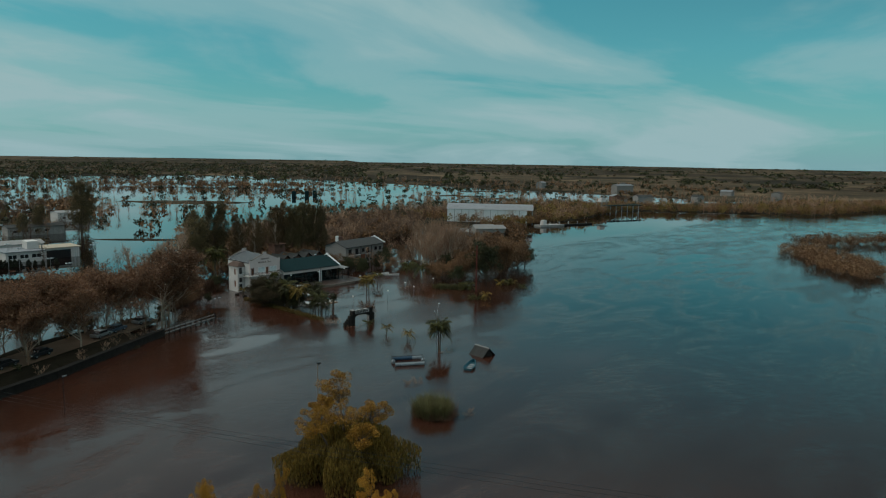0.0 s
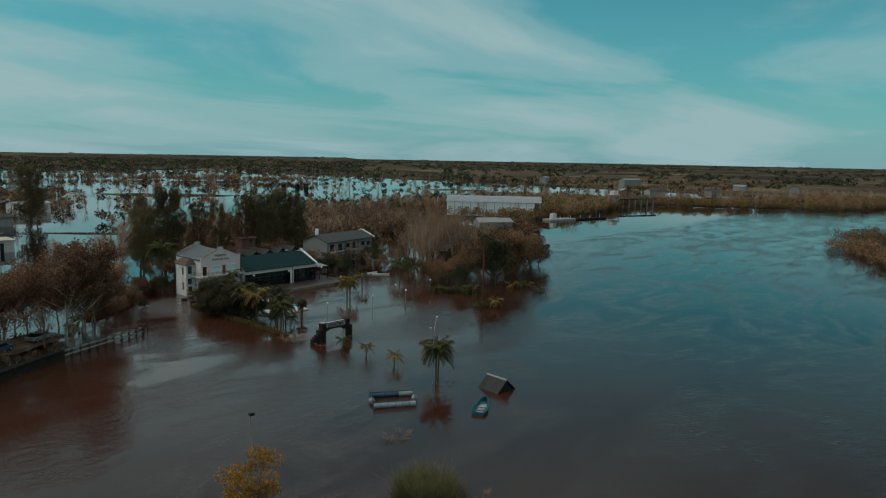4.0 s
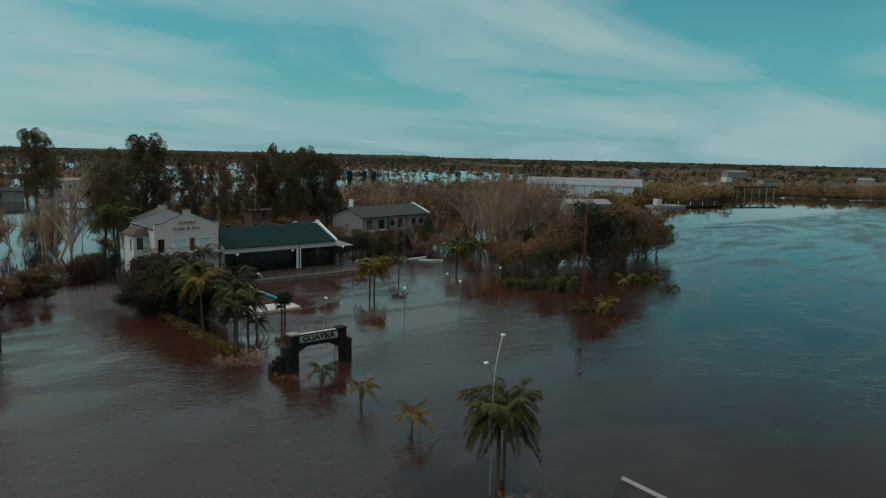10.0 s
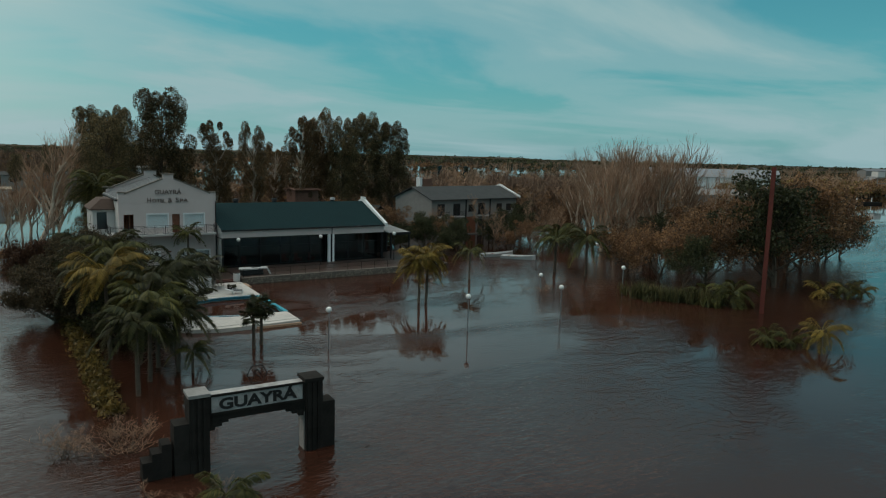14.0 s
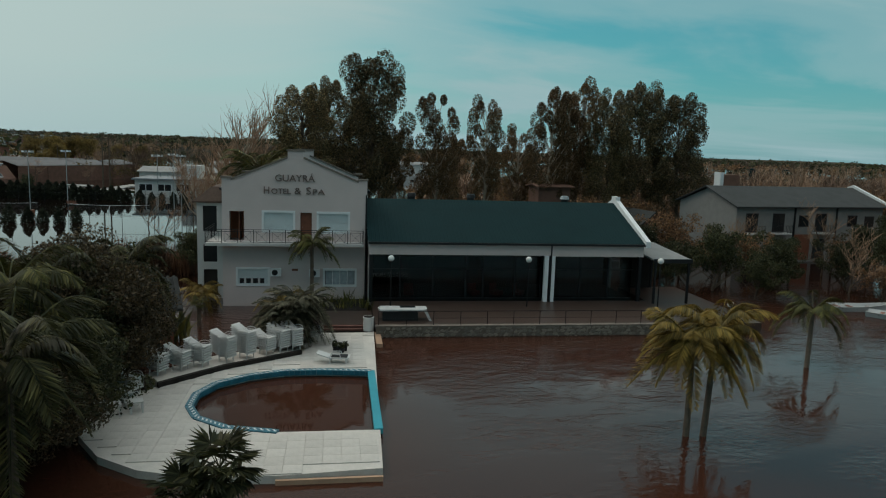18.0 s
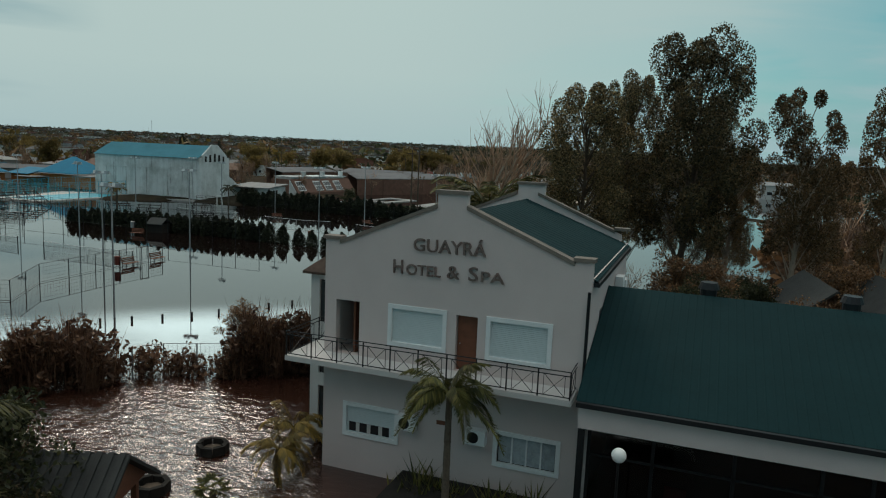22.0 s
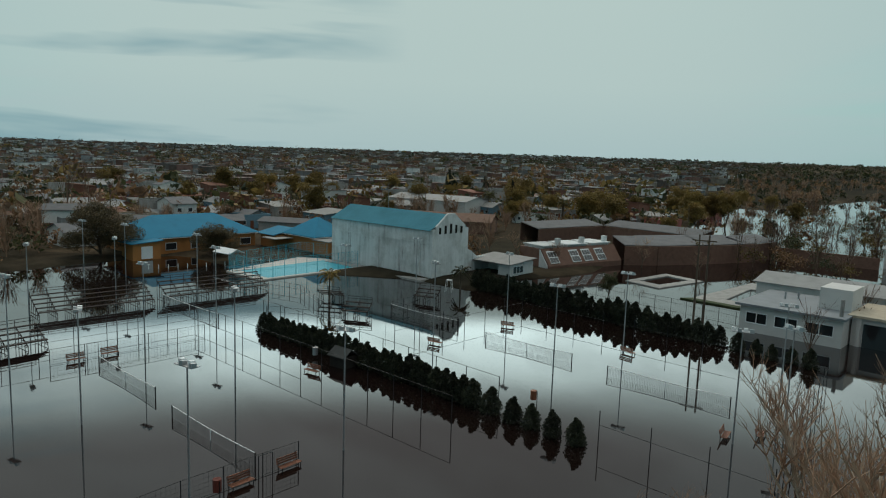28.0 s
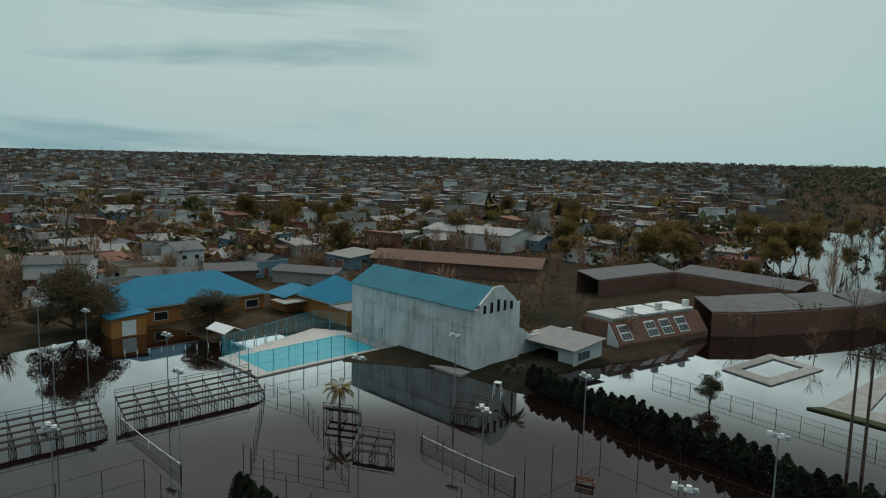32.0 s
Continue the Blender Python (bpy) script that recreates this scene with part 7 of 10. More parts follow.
# ---- buildings and woods along the river ----
def gabled(name, label, at, turn, L, D, eave, ridge, wall, roof, category="building", group="", over=0.4, windows=(), z0=-0.5):
    """A plain gabled house along x: walls, two roof slopes, and windows (side, x, z, w, h)."""
    g = thing(name, label, category, at, turn, group)
    part("wall", Shape().prism([(0, z0), (D, z0), (D, eave), (D / 2, ridge - 0.1), (0, eave)], "x", 0, L), wall, g)
    k = (ridge - eave) / (D / 2)
    for a, b in ((-over, D / 2), (D + over, D / 2)):
        za = eave - k * over + 0.04
        part("roof", Shape().prism([(a, za), (b, ridge + 0.04), (b, ridge + 0.16), (a, za + 0.12)] if a < b else [(b, ridge + 0.04), (a, za), (a, za + 0.12), (b, ridge + 0.16)], "x", -over, L + over), roof, g)
    for side, x, z, w, h in windows:
        y0, y1 = ((-0.05, 0.02) if side == "f" else (D - 0.02, D + 0.05))
        if side == "l":
            q = part("window", Shape().box(-0.05, 0.02, x, x + w, z, z + h), TRIM, g)
            part("pane", Shape().box(-0.07, -0.051, x + 0.1, x + w - 0.1, z + 0.1, z + h - 0.1), GLASS, q)
        else:
            q = part("window", Shape().box(x, x + w, y0, y1, z, z + h), TRIM, g)
            part("pane", Shape().box(x + 0.1, x + w - 0.1, y0 - 0.02, y0 - 0.001, z + 0.1, z + h - 0.1), GLASS, q)
    return g


def build_lodge():
    g = gabled("lodge_building", "two-storey white lodge with dark roof and small balconies", (47.0, 18.6, 0), 9.5, 19.5, 9.0, 5.8, 7.5, mat("dull_lodge_render", (0.26, 0.25, 0.24), 0.9, vary=0.15), mat("dark_slate_roof", (0.040, 0.043, 0.043), 0.85, vary=0.3, scale=0.8, bump=0.1))
    for x in (1.2, 4.6, 10.2):
        q = part("balcony_door", Shape().box(x, x + 1.5, -0.05, 0.02, 3.2, 5.1), DARKMET, g)
        part("pane", Shape().box(x + 0.12, x + 0.7, -0.07, -0.051, 3.3, 5.0), GLASS, q)
        part("pane", Shape().box(x + 0.8, x + 1.38, -0.07, -0.051, 3.3, 5.0), GLASS, q)
        b = part("balcony", Shape().box(x - 0.3, x + 1.8, -0.9, -0.06, 3.0, 3.12), WHITE, g)
        s = Shape()
        for k in range(12):
            s.tube((x - 0.28 + 2.06 * k / 11, -0.87, 3.12), (x - 0.28 + 2.06 * k / 11, -0.87, 3.9), 0.016, n=4)
        s.tube((x - 0.3, -0.87, 3.9), (x + 1.8, -0.87, 3.9), 0.025, n=4)
        part("balcony_railing", s, DARKMET, b)
        q = part("door", Shape().box(x, x + 1.5, -0.05, 0.02, 0.3, 2.4), DARKMET, g)
        part("pane", Shape().box(x + 0.12, x + 1.38, -0.07, -0.051, 0.4, 2.3), GLASS, q)
    for x, z in ((8.0, 3.7), (14.6, 3.7), (14.6, 0.9), (17.0, 3.6)):
        q = part("window", Shape().box(x, x + 1.3, -0.05, 0.02, z, z + 1.2), DARKMET, g)
        part("pane", Shape().box(x + 0.1, x + 1.2, -0.07, -0.051, z + 0.1, z + 1.1), GLASS, q)
    for x in (7.3, 12.9):
        part("downpipe", Shape().box(x, x + 0.14, -0.16, -0.02, 0, 5.7), DARKMET, g)
    part("dark_panel", Shape().box(7.45, 9.7, -0.03, -0.003, 0.2, 2.9), BROWNW, g)
    c = part("chimney", Shape().box(3.2, 5.2, 6.0, 7.2, 5.5, 8.8), BRICK, g, "broad brick chimney")
    part("chimney_flank", Shape().box(2.75, 3.199, 6.1, 7.1, 5.5, 9.0), TRIM, c)
    part("end_parapet", Shape().prism([(-0.4, 5.7), (4.5, 7.55), (9.4, 5.7), (9.4, 6.05), (4.5, 7.95), (-0.4, 6.05)], "x", 19.91, 20.2), TRIM, g, "white end parapet")


def build_cabins():
    for k, (x, y) in enumerate(((22.5, 25.0), (27.0, 25.6), (31.5, 26.2), (36.0, 26.8), (40.5, 27.4), (18.0, 24.4))):
        g = thing("holiday_cabin", "brown timber cabin with dark gabled roof", "cabin", (x, y, 0), 6, "cabins")
        part("wall", Shape().prism([(0, -0.5), (3.8, -0.5), (3.8, 2.7), (1.9, 4.2), (0, 2.7)], "y", 0, 7), BRICK, g)
        for sx in (0, 1):
            part("roof", Shape().prism([(-0.5, 2.35), (1.9, 4.25), (1.9, 4.4), (-0.5, 2.5)] if sx == 0 else [(1.9, 4.25), (4.3, 2.35), (4.3, 2.5), (1.9, 4.4)], "y", -0.7, 7.4), BLACKROOF, g)
        q = part("window", Shape().box(1.2, 2.6, -0.05, 0.01, 1.1, 2.2), TRIM, g)
        part("pane", Shape().box(1.3, 2.5, -0.07, -0.051, 1.2, 2.1), GLASS, q)
        a = part("air_conditioner", Shape().box(2.85, 3.5, -0.3, -0.02, 2.0, 2.4), TRIM, g)
    gabled("tank_house", "small brick tank house behind the cabins", (31.5, 36, 0), 6, 4.2, 3.2, 6.4, 6.6, BRICK, BRICK)


def build_barn():
    g = thing("warehouse", "long white river warehouse with arched pale sheet roof", "warehouse", (189, 104, 0), -53)
    L, D, E = 44.0, 16.0, 7.6
    part("wall", Shape().box(0, L, 0, 0.3, -0.5, E).box(0, 0.3, 0.3, D, -0.5, E).box(0, L, D - 0.3, D, -0.5, E), TRIM, g, "white panelled wall")
    prof = [(D * k / 10, E + 2.6 * math.sin(math.pi * k / 10)) for k in range(11)]
    part("roof", Shape().prism([(-0.4, E)] + [(y, z + 0.2) for y, z in prof] + [(D + 0.4, E), (D, E - 0.02)] + [(y, z) for y, z in reversed(prof[1:-1])] + [(0, E - 0.02)], "x", -0.4, L + 3.5), SLATEZINC, g, "arched pale metal roof")
    for k in range(1, 11):
        part("buttress", Shape().box(4 * k - 0.12, 4 * k + 0.12, -0.2, -0.003, 0, E - 0.1), CONC, g)
    # dark sheet stands in for the shade inside the open gable
    part("gable_infill", Shape().prism([(0.3, 2.5)] + [(y * 0.96 + 0.3, z - 0.1) for y, z in prof] + [(D - 0.3, 2.5)], "x", L - 0.3, L), DARKMET, g, "dark sheet standing for the shaded open gable end")
    for k in range(5):
        part("post", Shape().box(L + 3.0, L + 3.3, 0.3 + 3.6 * k, 0.6 + 3.6 * k, -0.5, E), STEEL, g)
    # low sheds before it
    for k, (x, y, t, L2, D2, h) in enumerate(((138, 40, -30, 14, 8, 4.6), (150, 50, -30, 9, 6, 3.6), (124, 44, -25, 10, 7, 3.8))):
        gabled("river_shed", "low riverside shed with pale sheet roof", (x, y, 0), t, L2, D2, h, h + 1.2, CONC, ZINC, group="river sheds")
    # landing stage with lookout tower
    j = thing("landing_stage", "low concrete landing stage in the river", "jetty", (209, 57, 0), -16)
    part("platform", Shape().box(0, 16, -3, 3, -0.5, 0.9), CONC, j)
    part("walkway", Shape().box(16.01, 38, -1.2, 1.2, -0.5, 0.7), DARKC, j)
    part("hut", Shape().box(3, 5.2, -1.2, 1.2, 0.91, 3.4), WHITE, j)
    for k in range(6):
        part("post", Shape().tube((2 + 6.5 * k, 0, 0.5), (2 + 6.5 * k, 0, 2.2), 0.12), TRIM, j)
    t = thing("lookout_tower", "wooden lookout tower over the flooded bank", "tower", (320, 83, 0), -20)
    for x in (-2.4, 2.4):
        for y in (-2.4, 2.4):
            part("leg", Shape().tube((x * 1.1, y * 1.1, -0.5), (x, y, 8.0), 0.28, 0.2), CONC, t)
    for z in (2.6, 5.2):
        part("brace", Shape().box(-2.6, 2.6, -2.5, -2.3, z, z + 0.4), CONC, t)
    part("platform", Shape().box(-3.2, 3.2, -3.2, 3.2, 8.0, 8.4), CONC, t)
    part("cabin", Shape().box(-1.6, 2.2, -1.6, 2.0, 8.41, 10.6), WHITE, t)
    part("deck_roof", Shape().box(3.3, 34, -2.5, 3.0, 5.2, 5.7), GREENROOF, t)
    for k in range(6):
        part("deck_post", Shape().box(6 + 5 * k, 6.4 + 5 * k, -2, -1.6, -0.5, 5.19), STEEL, t)
    for k, (x, y, L2, h, m) in enumerate(((440, 118, 14, 6, MATS["dull_lodge_render"]), (580, 215, 26, 9, MATS["dull_lodge_render"]), (579, 49, 10, 8, MATS["dull_lodge_render"]), (624, 342, 20, 7, ZINC), (745, 290, 16, 6, MATS["dull_lodge_render"]), (470, 150, 8, 4, BRICK), (520, 95, 8, 5, CONC), (660, 120, 12, 5, MATS["dull_lodge_render"]))):
        gabled("far_house", "small pale house among the scrub across the river", (x, y, 0.3), -30 + 17 * k, L2, 8, h, h + 1.5, m, SLATEZINC if k % 2 else BLACKROOF, "house", "far houses")
    for k, (x, y, t2) in enumerate(((262, 353, 8), (272, 348, 8), (283, 351, 8))):
        g = thing("hay_tank", "dark green tank beside the flooded wood", "tank", (x, y, 0), 0, "tanks")
        part("body", Shape().tube((0, 0, -0.5), (0, 0, 5.0), 1.9, 1.8, 12), GREENROOF, g)
        part("lid", Shape().tube((0, 0, 5.001), (0, 0, 5.5), 1.85, 0.4, 12), GREENROOF, g)


def car(x, y, z, turn, paint, label):
    c = thing("car", label, "car", (x, y, z), turn, "parked cars")
    body = [(-2.05, 0.35), (2.05, 0.35), (2.1, 0.72), (1.15, 0.88), (0.62, 1.34), (-1.05, 1.38), (-1.75, 0.95), (-2.1, 0.88)]
    part("body", Shape().prism([p for p in body if p[1] < 0.9] , "y", -0.82, 0.82), paint, c)
    part("cabin", Shape().prism([(1.1, 0.885), (0.6, 1.30), (-1.05, 1.33), (-1.7, 0.885)], "y", -0.72, 0.72), GLASS, c, "dark windows")
    part("roof", Shape().prism([(0.62, 1.301), (0.55, 1.38), (-1.0, 1.41), (-1.1, 1.331)], "y", -0.7, 0.7), paint, c)
    for wx in (-1.25, 1.3):
        for wy in (-0.84, 0.66):
            w = part("wheel", Shape().tube((wx, wy, 0.31), (wx, wy + 0.18, 0.31), 0.31, n=14), TYRE, c)
            part("rim", Shape().tube((wx, wy - 0.01, 0.31), (wx, wy + 0.19, 0.31), 0.18, n=10), STEEL, w)
    for wy in (-0.6, 0.6):
        part("headlight", Shape().box(2.07, 2.13, wy - 0.16, wy + 0.16, 0.58, 0.7), TRIM, c)


def build_bank():
    w = thing("bank_wall", "mossy concrete river wall along the bank road", "wall", kind="structure")
    pts = [(-110, -66.5), (-68.6, -45.2), (-59.9, -41.3), (-48.6, -34.6), (-36, -27.2)]
    for (x0, y0), (x1, y1) in zip(pts, pts[1:]):
        d = Vector((x1 - x0, y1 - y0, 0)).normalized()
        n = Vector((-d.y, d.x, 0)) * 0.4
        part("wall_block", Shape().prism([(x0 - n.x, y0 - n.y), (x1 - n.x, y1 - n.y), (x1 + n.x, y1 + n.y), (x0 + n.x, y0 + n.y)], "z", -1.5, 1.25), DARKC, w)
        part("wall_cap", Shape().prism([(x0 - n.x * 1.3, y0 - n.y * 1.3), (x1 - n.x * 1.3, y1 - n.y * 1.3), (x1 + n.x * 1.3, y1 + n.y * 1.3), (x0 + n.x * 1.3, y0 + n.y * 1.3)], "z", 1.251, 1.4), DARKC, w)
    r = thing("road", "sandy bank road under the plane trees", "road", kind="structure")
    part("road_surface", Shape().prism([(-112, -58), (-62, -33.5), (-40, -21.5), (-32, -16.5), (-34.5, -11.5), (-44, -16), (-64, -26.5), (-112, -50)], "z", 0.4, 0.865), DIRT, r)
    f = thing("landing_fence", "weathered rail fence on piles at the end of the bank", "fence")
    a, b = Vector((-36, -27.2, 0)), Vector((-21.6, -21.2, 0))
    for k in range(11):
        p = a.lerp(b, k / 10)
        part("post", Shape().box(p.x - 0.12, p.x + 0.12, p.y - 0.12, p.y + 0.12, -1.5, 1.3), DARKC, f)
    d = (b - a).normalized()
    n = Vector((-d.y, d.x, 0)) * 0.06
    for z in (0.35, 1.0):
        part("rail", Shape().prism([(a.x - n.x - 0.2, a.y - n.y - 0.14), (b.x - n.x - 0.2, b.y - n.y - 0.14), (b.x + n.x - 0.2, b.y + n.y - 0.14), (a.x + n.x - 0.2, a.y + n.y - 0.14)], "z", z, z + 0.24), CONC, f)
    silver, dark, blue = mat("silver_car_paint", (0.45, 0.47, 0.48), 0.3, 0.5, vary=0.05, bump=0), mat("dark_car_paint", (0.03, 0.03, 0.035), 0.3, 0.3, vary=0.05, bump=0), mat("blue_grey_car_paint", (0.10, 0.14, 0.19), 0.3, 0.4, vary=0.05, bump=0)
    car(-46.0, -23.2, 0.87, 30, silver, "silver car parked under the plane trees")
    car(-35.8, -17.6, 0.87, 25, silver, "pale car parked near the bank end")
    car(-58.4, -29.2, 0.87, 208, dark, "dark car parked on the bank road")
    car(-64.4, -32.2, 0.87, 28, dark, "dark car parked on the bank road")
    car(-42.2, -20.8, 0.87, 30, blue, "blue-grey car parked under the plane trees")
    # low buildings across the flooded ground
    for k, (x, y, t, L, D, h, wl, rf) in enumerate(((-33, 106, 0, 18, 9, 4.2, WHITE, ZINC), (-8, 172, 0, 22, 8, 3.6, CONC, BLACKROOF), (-30, 172, 0, 14, 8, 4, WHITE, ZINC), (30, 228, 5, 16, 9, 4.5, WHITE, ZINC))):
        gabled("flooded_house", "low house standing in the flooded park", (x, y, 0), t, L, D, h, h + 0.9, wl, rf, "house", "flooded houses", windows=[("f", 2 + 4 * i, 1.3, 1.8, 1.3) for i in range(int(L / 4) - 1)])
    k = thing("garden_kiosk", "little brown wooden kiosk in the flooded garden", "kiosk", (-2.5, -8.4, 0), 20)
    for sy in (-1, 1):
        q = part("roof", Shape().prism([(0, 3.3), (sy * 1.9, 1.95), (sy * 1.9, 2.05), (0, 3.4)], "x", -1.5, 1.5), BLACKROOF, k, "dark tiled roof slope")
        for i in range(10):
            part("roof_batten", Shape().prism([(0, 3.41), (sy * 1.92, 2.045), (sy * 1.92, 2.10), (0, 3.465)], "x", -1.45 + 0.3 * i, -1.30 + 0.3 * i), BLACKROOF, q)
    part("gable", Shape().prism([(-1.5, 2.2), (1.5, 2.2), (0, 3.28)], "x", 1.2, 1.26), BROWNW, k)
    part("back_wall", Shape().box(-1.05, -0.99, -1.3, 1.3, -0.8, 2.3), BROWNW, k)
    for x in (-1.0, 1.0):
        for y in (-1.3, 1.3):
            part("post", Shape().box(x - 0.08, x + 0.08, y - 0.08, y + 0.08, -0.8, 2.4), BROWNW, k)
    part("counter", Shape().box(-1.0, 1.0, -1.35, -1.2, -0.5, 1.0), BROWNW, k)
    for x, y in ((-4.2, -0.8), (-4.0, -4.1)):
        p = thing("stone_planter", "octagonal dark stone planter almost drowned in the drive", "planter", (x, y, 0), 15, "stone planters")
        for i in range(8):
            a0, a1 = math.pi * (2 * i - 1) / 8, math.pi * (2 * i + 1) / 8
            part("slab", Shape().prism([(r * math.cos(a), r * math.sin(a)) for r, a in ((0.60, a0 + 0.01), (0.60, a1 - 0.01), (0.42, a1 - 0.015), (0.42, a0 + 0.015))], "z", -1, 0.34 + 0.015 * math.sin(5 * i)), DARKC, p)
        part("soil", Shape().tube((0, 0, -1), (0, 0, 0.12), 0.40, 0.40, 8), BARK, p)


def scatter(rng, base, pos, scale, material, name, label, category):
    """Copies of a set of quads at many places, turned and scaled, as one mesh."""
    n = len(pos)
    a = rng.uniform(0, 2 * math.pi, n)
    pick = rng.integers(0, len(base), n)
    out = []
    for k, b in enumerate(base):
        i = np.nonzero(pick == k)[0]
        c, s = np.cos(a[i]), np.sin(a[i])
        q = b[None] * scale[i][:, None, None, None]
        x = q[..., 0] * c[:, None, None] - q[..., 1] * s[:, None, None] + pos[i, 0][:, None, None]
        y = q[..., 0] * s[:, None, None] + q[..., 1] * c[:, None, None] + pos[i, 1][:, None, None]
        z = q[..., 2] + pos[i, 2][:, None, None]
        out.append(np.stack([x, y, z], -1).reshape(-1, 4, 3))
    tagged(new(name, quads(name, np.concatenate(out), material)), label, category, kind="stuff")


def shrub_base(seed, n, size, r, h, clumps=9):
    rng = np.random.default_rng(seed)
    c = np.stack([rng.normal(0, 0.45 * r, clumps), rng.normal(0, 0.45 * r, clumps), h * rng.uniform(0.25, 0.8, clumps)], 1)
    return leaves(rng, c, np.full(clumps, 0.42 * r), n, size)


def twig_base(seed, n, h, r):
    """A leafless crown: rising twigs that fan out, and finer ones off them."""
    rng = np.random.default_rng(seed)
    a = rng.uniform(0, 2 * math.pi, n)
    z0 = h * rng.uniform(0.05, 0.65, n)
    d = np.stack([np.cos(a), np.sin(a), 0 * a], 1)
    p = d * (r * 0.35 * z0 / h)[:, None] + np.stack([0 * a, 0 * a, z0], 1)
    L = h * rng.uniform(0.2, 0.5, n)
    q = p + d * (L * rng.uniform(0.15, 0.6, n))[:, None] + np.stack([0 * a, 0 * a, L * 0.85], 1)
    w = np.stack([-np.sin(a), np.cos(a), 0 * a], 1) * rng.uniform(0.035, 0.075, n)[:, None]
    m = (p + q) / 2
    k = rng.integers(0, n, n)
    e = q[k] * 0.6 + p[k] * 0.4
    f = e + rng.normal(0, 0.16 * h, (n, 3)) * (1, 1, 0.4) + [0, 0, 0.12 * h]
    m2 = (e + f) / 2
    trunk = tubes(np.array([[0, 0, -0.4]]), np.array([[0, 0, h * 0.6]]), np.array([0.16]), np.array([0.05]), 3)
    return np.concatenate([np.stack([p, m + w, q, m - w], 1), np.stack([e, m2 + w * 0.8, f, m2 - w * 0.8], 1), trunk])


def on_land(x, y):
    return land_height(x, y)


def build_woods():
    rng = np.random.default_rng(77)
    sh = [shrub_base(k, 80, 0.46, 2.6, 4.2) for k in range(4)]
    shs = [shrub_base(10 + k, 60, 0.75, 3.2, 5.0) for k in range(4)]
    tw = [twig_base(k, 52, 8.5, 3.2) for k in range(4)]
    # far bank of the river
    n = 1500
    x = rng.uniform(185, 620, n)
    e = np.interp(x, [150, 200, 250, 350, 400, 430, 535, 900], [95, 62, 60, 82, 18, -28, -45, -260])
    y = e + 3 + 75 * rng.uniform(0, 1, n) ** 1.6
    z = np.maximum(on_land(x, y), 0) - 0.2
    half = rng.uniform(size=n) < 0.55
    pos = np.stack([x, y, z], 1)
    bush = [shrub_base(90 + k, 130, 0.30, 2.6, 4.2) for k in range(3)]
    m = 620
    bx = rng.uniform(185, 640, m)
    by = np.interp(bx, [150, 200, 250, 350, 400, 430, 535, 900], [95, 62, 60, 82, 18, -28, -45, -260]) + 2 + 130 * rng.uniform(0, 1, m) ** 1.3
    bz = np.maximum(on_land(bx, by), 0) - 0.2
    bq = np.stack([bx, by, bz], 1)
    bc = rng.uniform(size=m)
    scatter(rng, tw, bq[bc < 0.7], rng.uniform(0.5, 1.1, (bc < 0.7).sum()), TWIG, "river_wood", "brown leafless trees along the far river bank", "trees")
    scatter(rng, bush, bq[bc >= 0.7], rng.uniform(0.6, 1.5, (bc >= 0.7).sum()), DARKG, "river_wood", "dark trees along the far river bank", "trees")
    scatter(rng, bush, pos[half], rng.uniform(0.7, 1.6, half.sum()), RUSTL, "river_scrub", "russet scrub along the far river bank", "shrubs")
    scatter(rng, bush, pos[~half], rng.uniform(0.6, 1.5, (~half).sum()), OCHREL, "river_scrub", "ochre scrub along the far river bank", "shrubs")
    leafy = [shrub_base(95 + k, 210, 0.21, 2.6, 4.2, 12) for k in range(3)]
    # island in the river
    n = 170
    t = rng.uniform(0, 0.8, n)
    x = 150 + 75 * t + rng.normal(0, 5, n)
    y = -111 + 47 * t + rng.normal(0, 5, n)
    scatter(rng, leafy, np.stack([x, y, 0 * x - 0.3], 1), rng.uniform(0.6, 1.25, n), RUSTL, "island_scrub", "russet scrub on a drowned river island", "shrubs")
    n = 110
    t = rng.uniform(0, 1, n)
    scatter(rng, leafy, np.stack([228 + 70 * t + rng.normal(0, 6, n), -66 - 40 * t + rng.normal(0, 6, n), 0 * t - 0.3], 1), rng.uniform(0.7, 1.4, n), RUSTL, "island_scrub", "russet scrub on a drowned river island", "shrubs")
    # brown leafless wood behind the lodge and towards the warehouse
    n = 1500
    x, y = rng.uniform(20, 215, n), rng.uniform(42, 150, n)
    keep = (y > 30 + 0.28 * x) & (y < 80 + 0.55 * x) & ~((x > 178) & (y < 118) & (y > 60))
    front, along = -0.8 * (x - 189) - 0.6 * (y - 104), 0.6 * (x - 189) - 0.8 * (y - 104)
    keep &= ~((front > -5) & (front < 62) & (along > -12) & (along < 60))
    x, y = x[keep], y[keep]
    scatter(rng, tw, np.stack([x, y, 0 * x - 0.2], 1), rng.uniform(0.45, 1.0, len(x)), TWIGD, "leafless_wood", "brown leafless wood in the flood", "wood")
    pale = rng.uniform(size=len(x)) < 0.12
    scatter(rng, tw, np.stack([x[pale] + 1.5, y[pale] - 1.0, 0 * x[pale] - 0.2], 1), rng.uniform(0.6, 1.2, pale.sum()), TWIG, "leafless_wood", "pale leafless poplars in the flooded wood", "wood")
    k = rng.uniform(size=len(x)) < 0.75
    scatter(rng, sh, np.stack([x[k], y[k] + 2, 0 * x[k] - 0.3], 1), rng.uniform(0.8, 1.45, k.sum()), RUSTL, "wood_undergrowth", "russet undergrowth of the flooded wood", "shrubs")
    n = 380
    x, y = rng.uniform(88, 190, n), rng.uniform(-8, 70, n)
    keep = (y > -20 + 0.74 * (x - 92)) & (y < 20 + 0.5 * (x - 88))
    x, y = x[keep], y[keep]
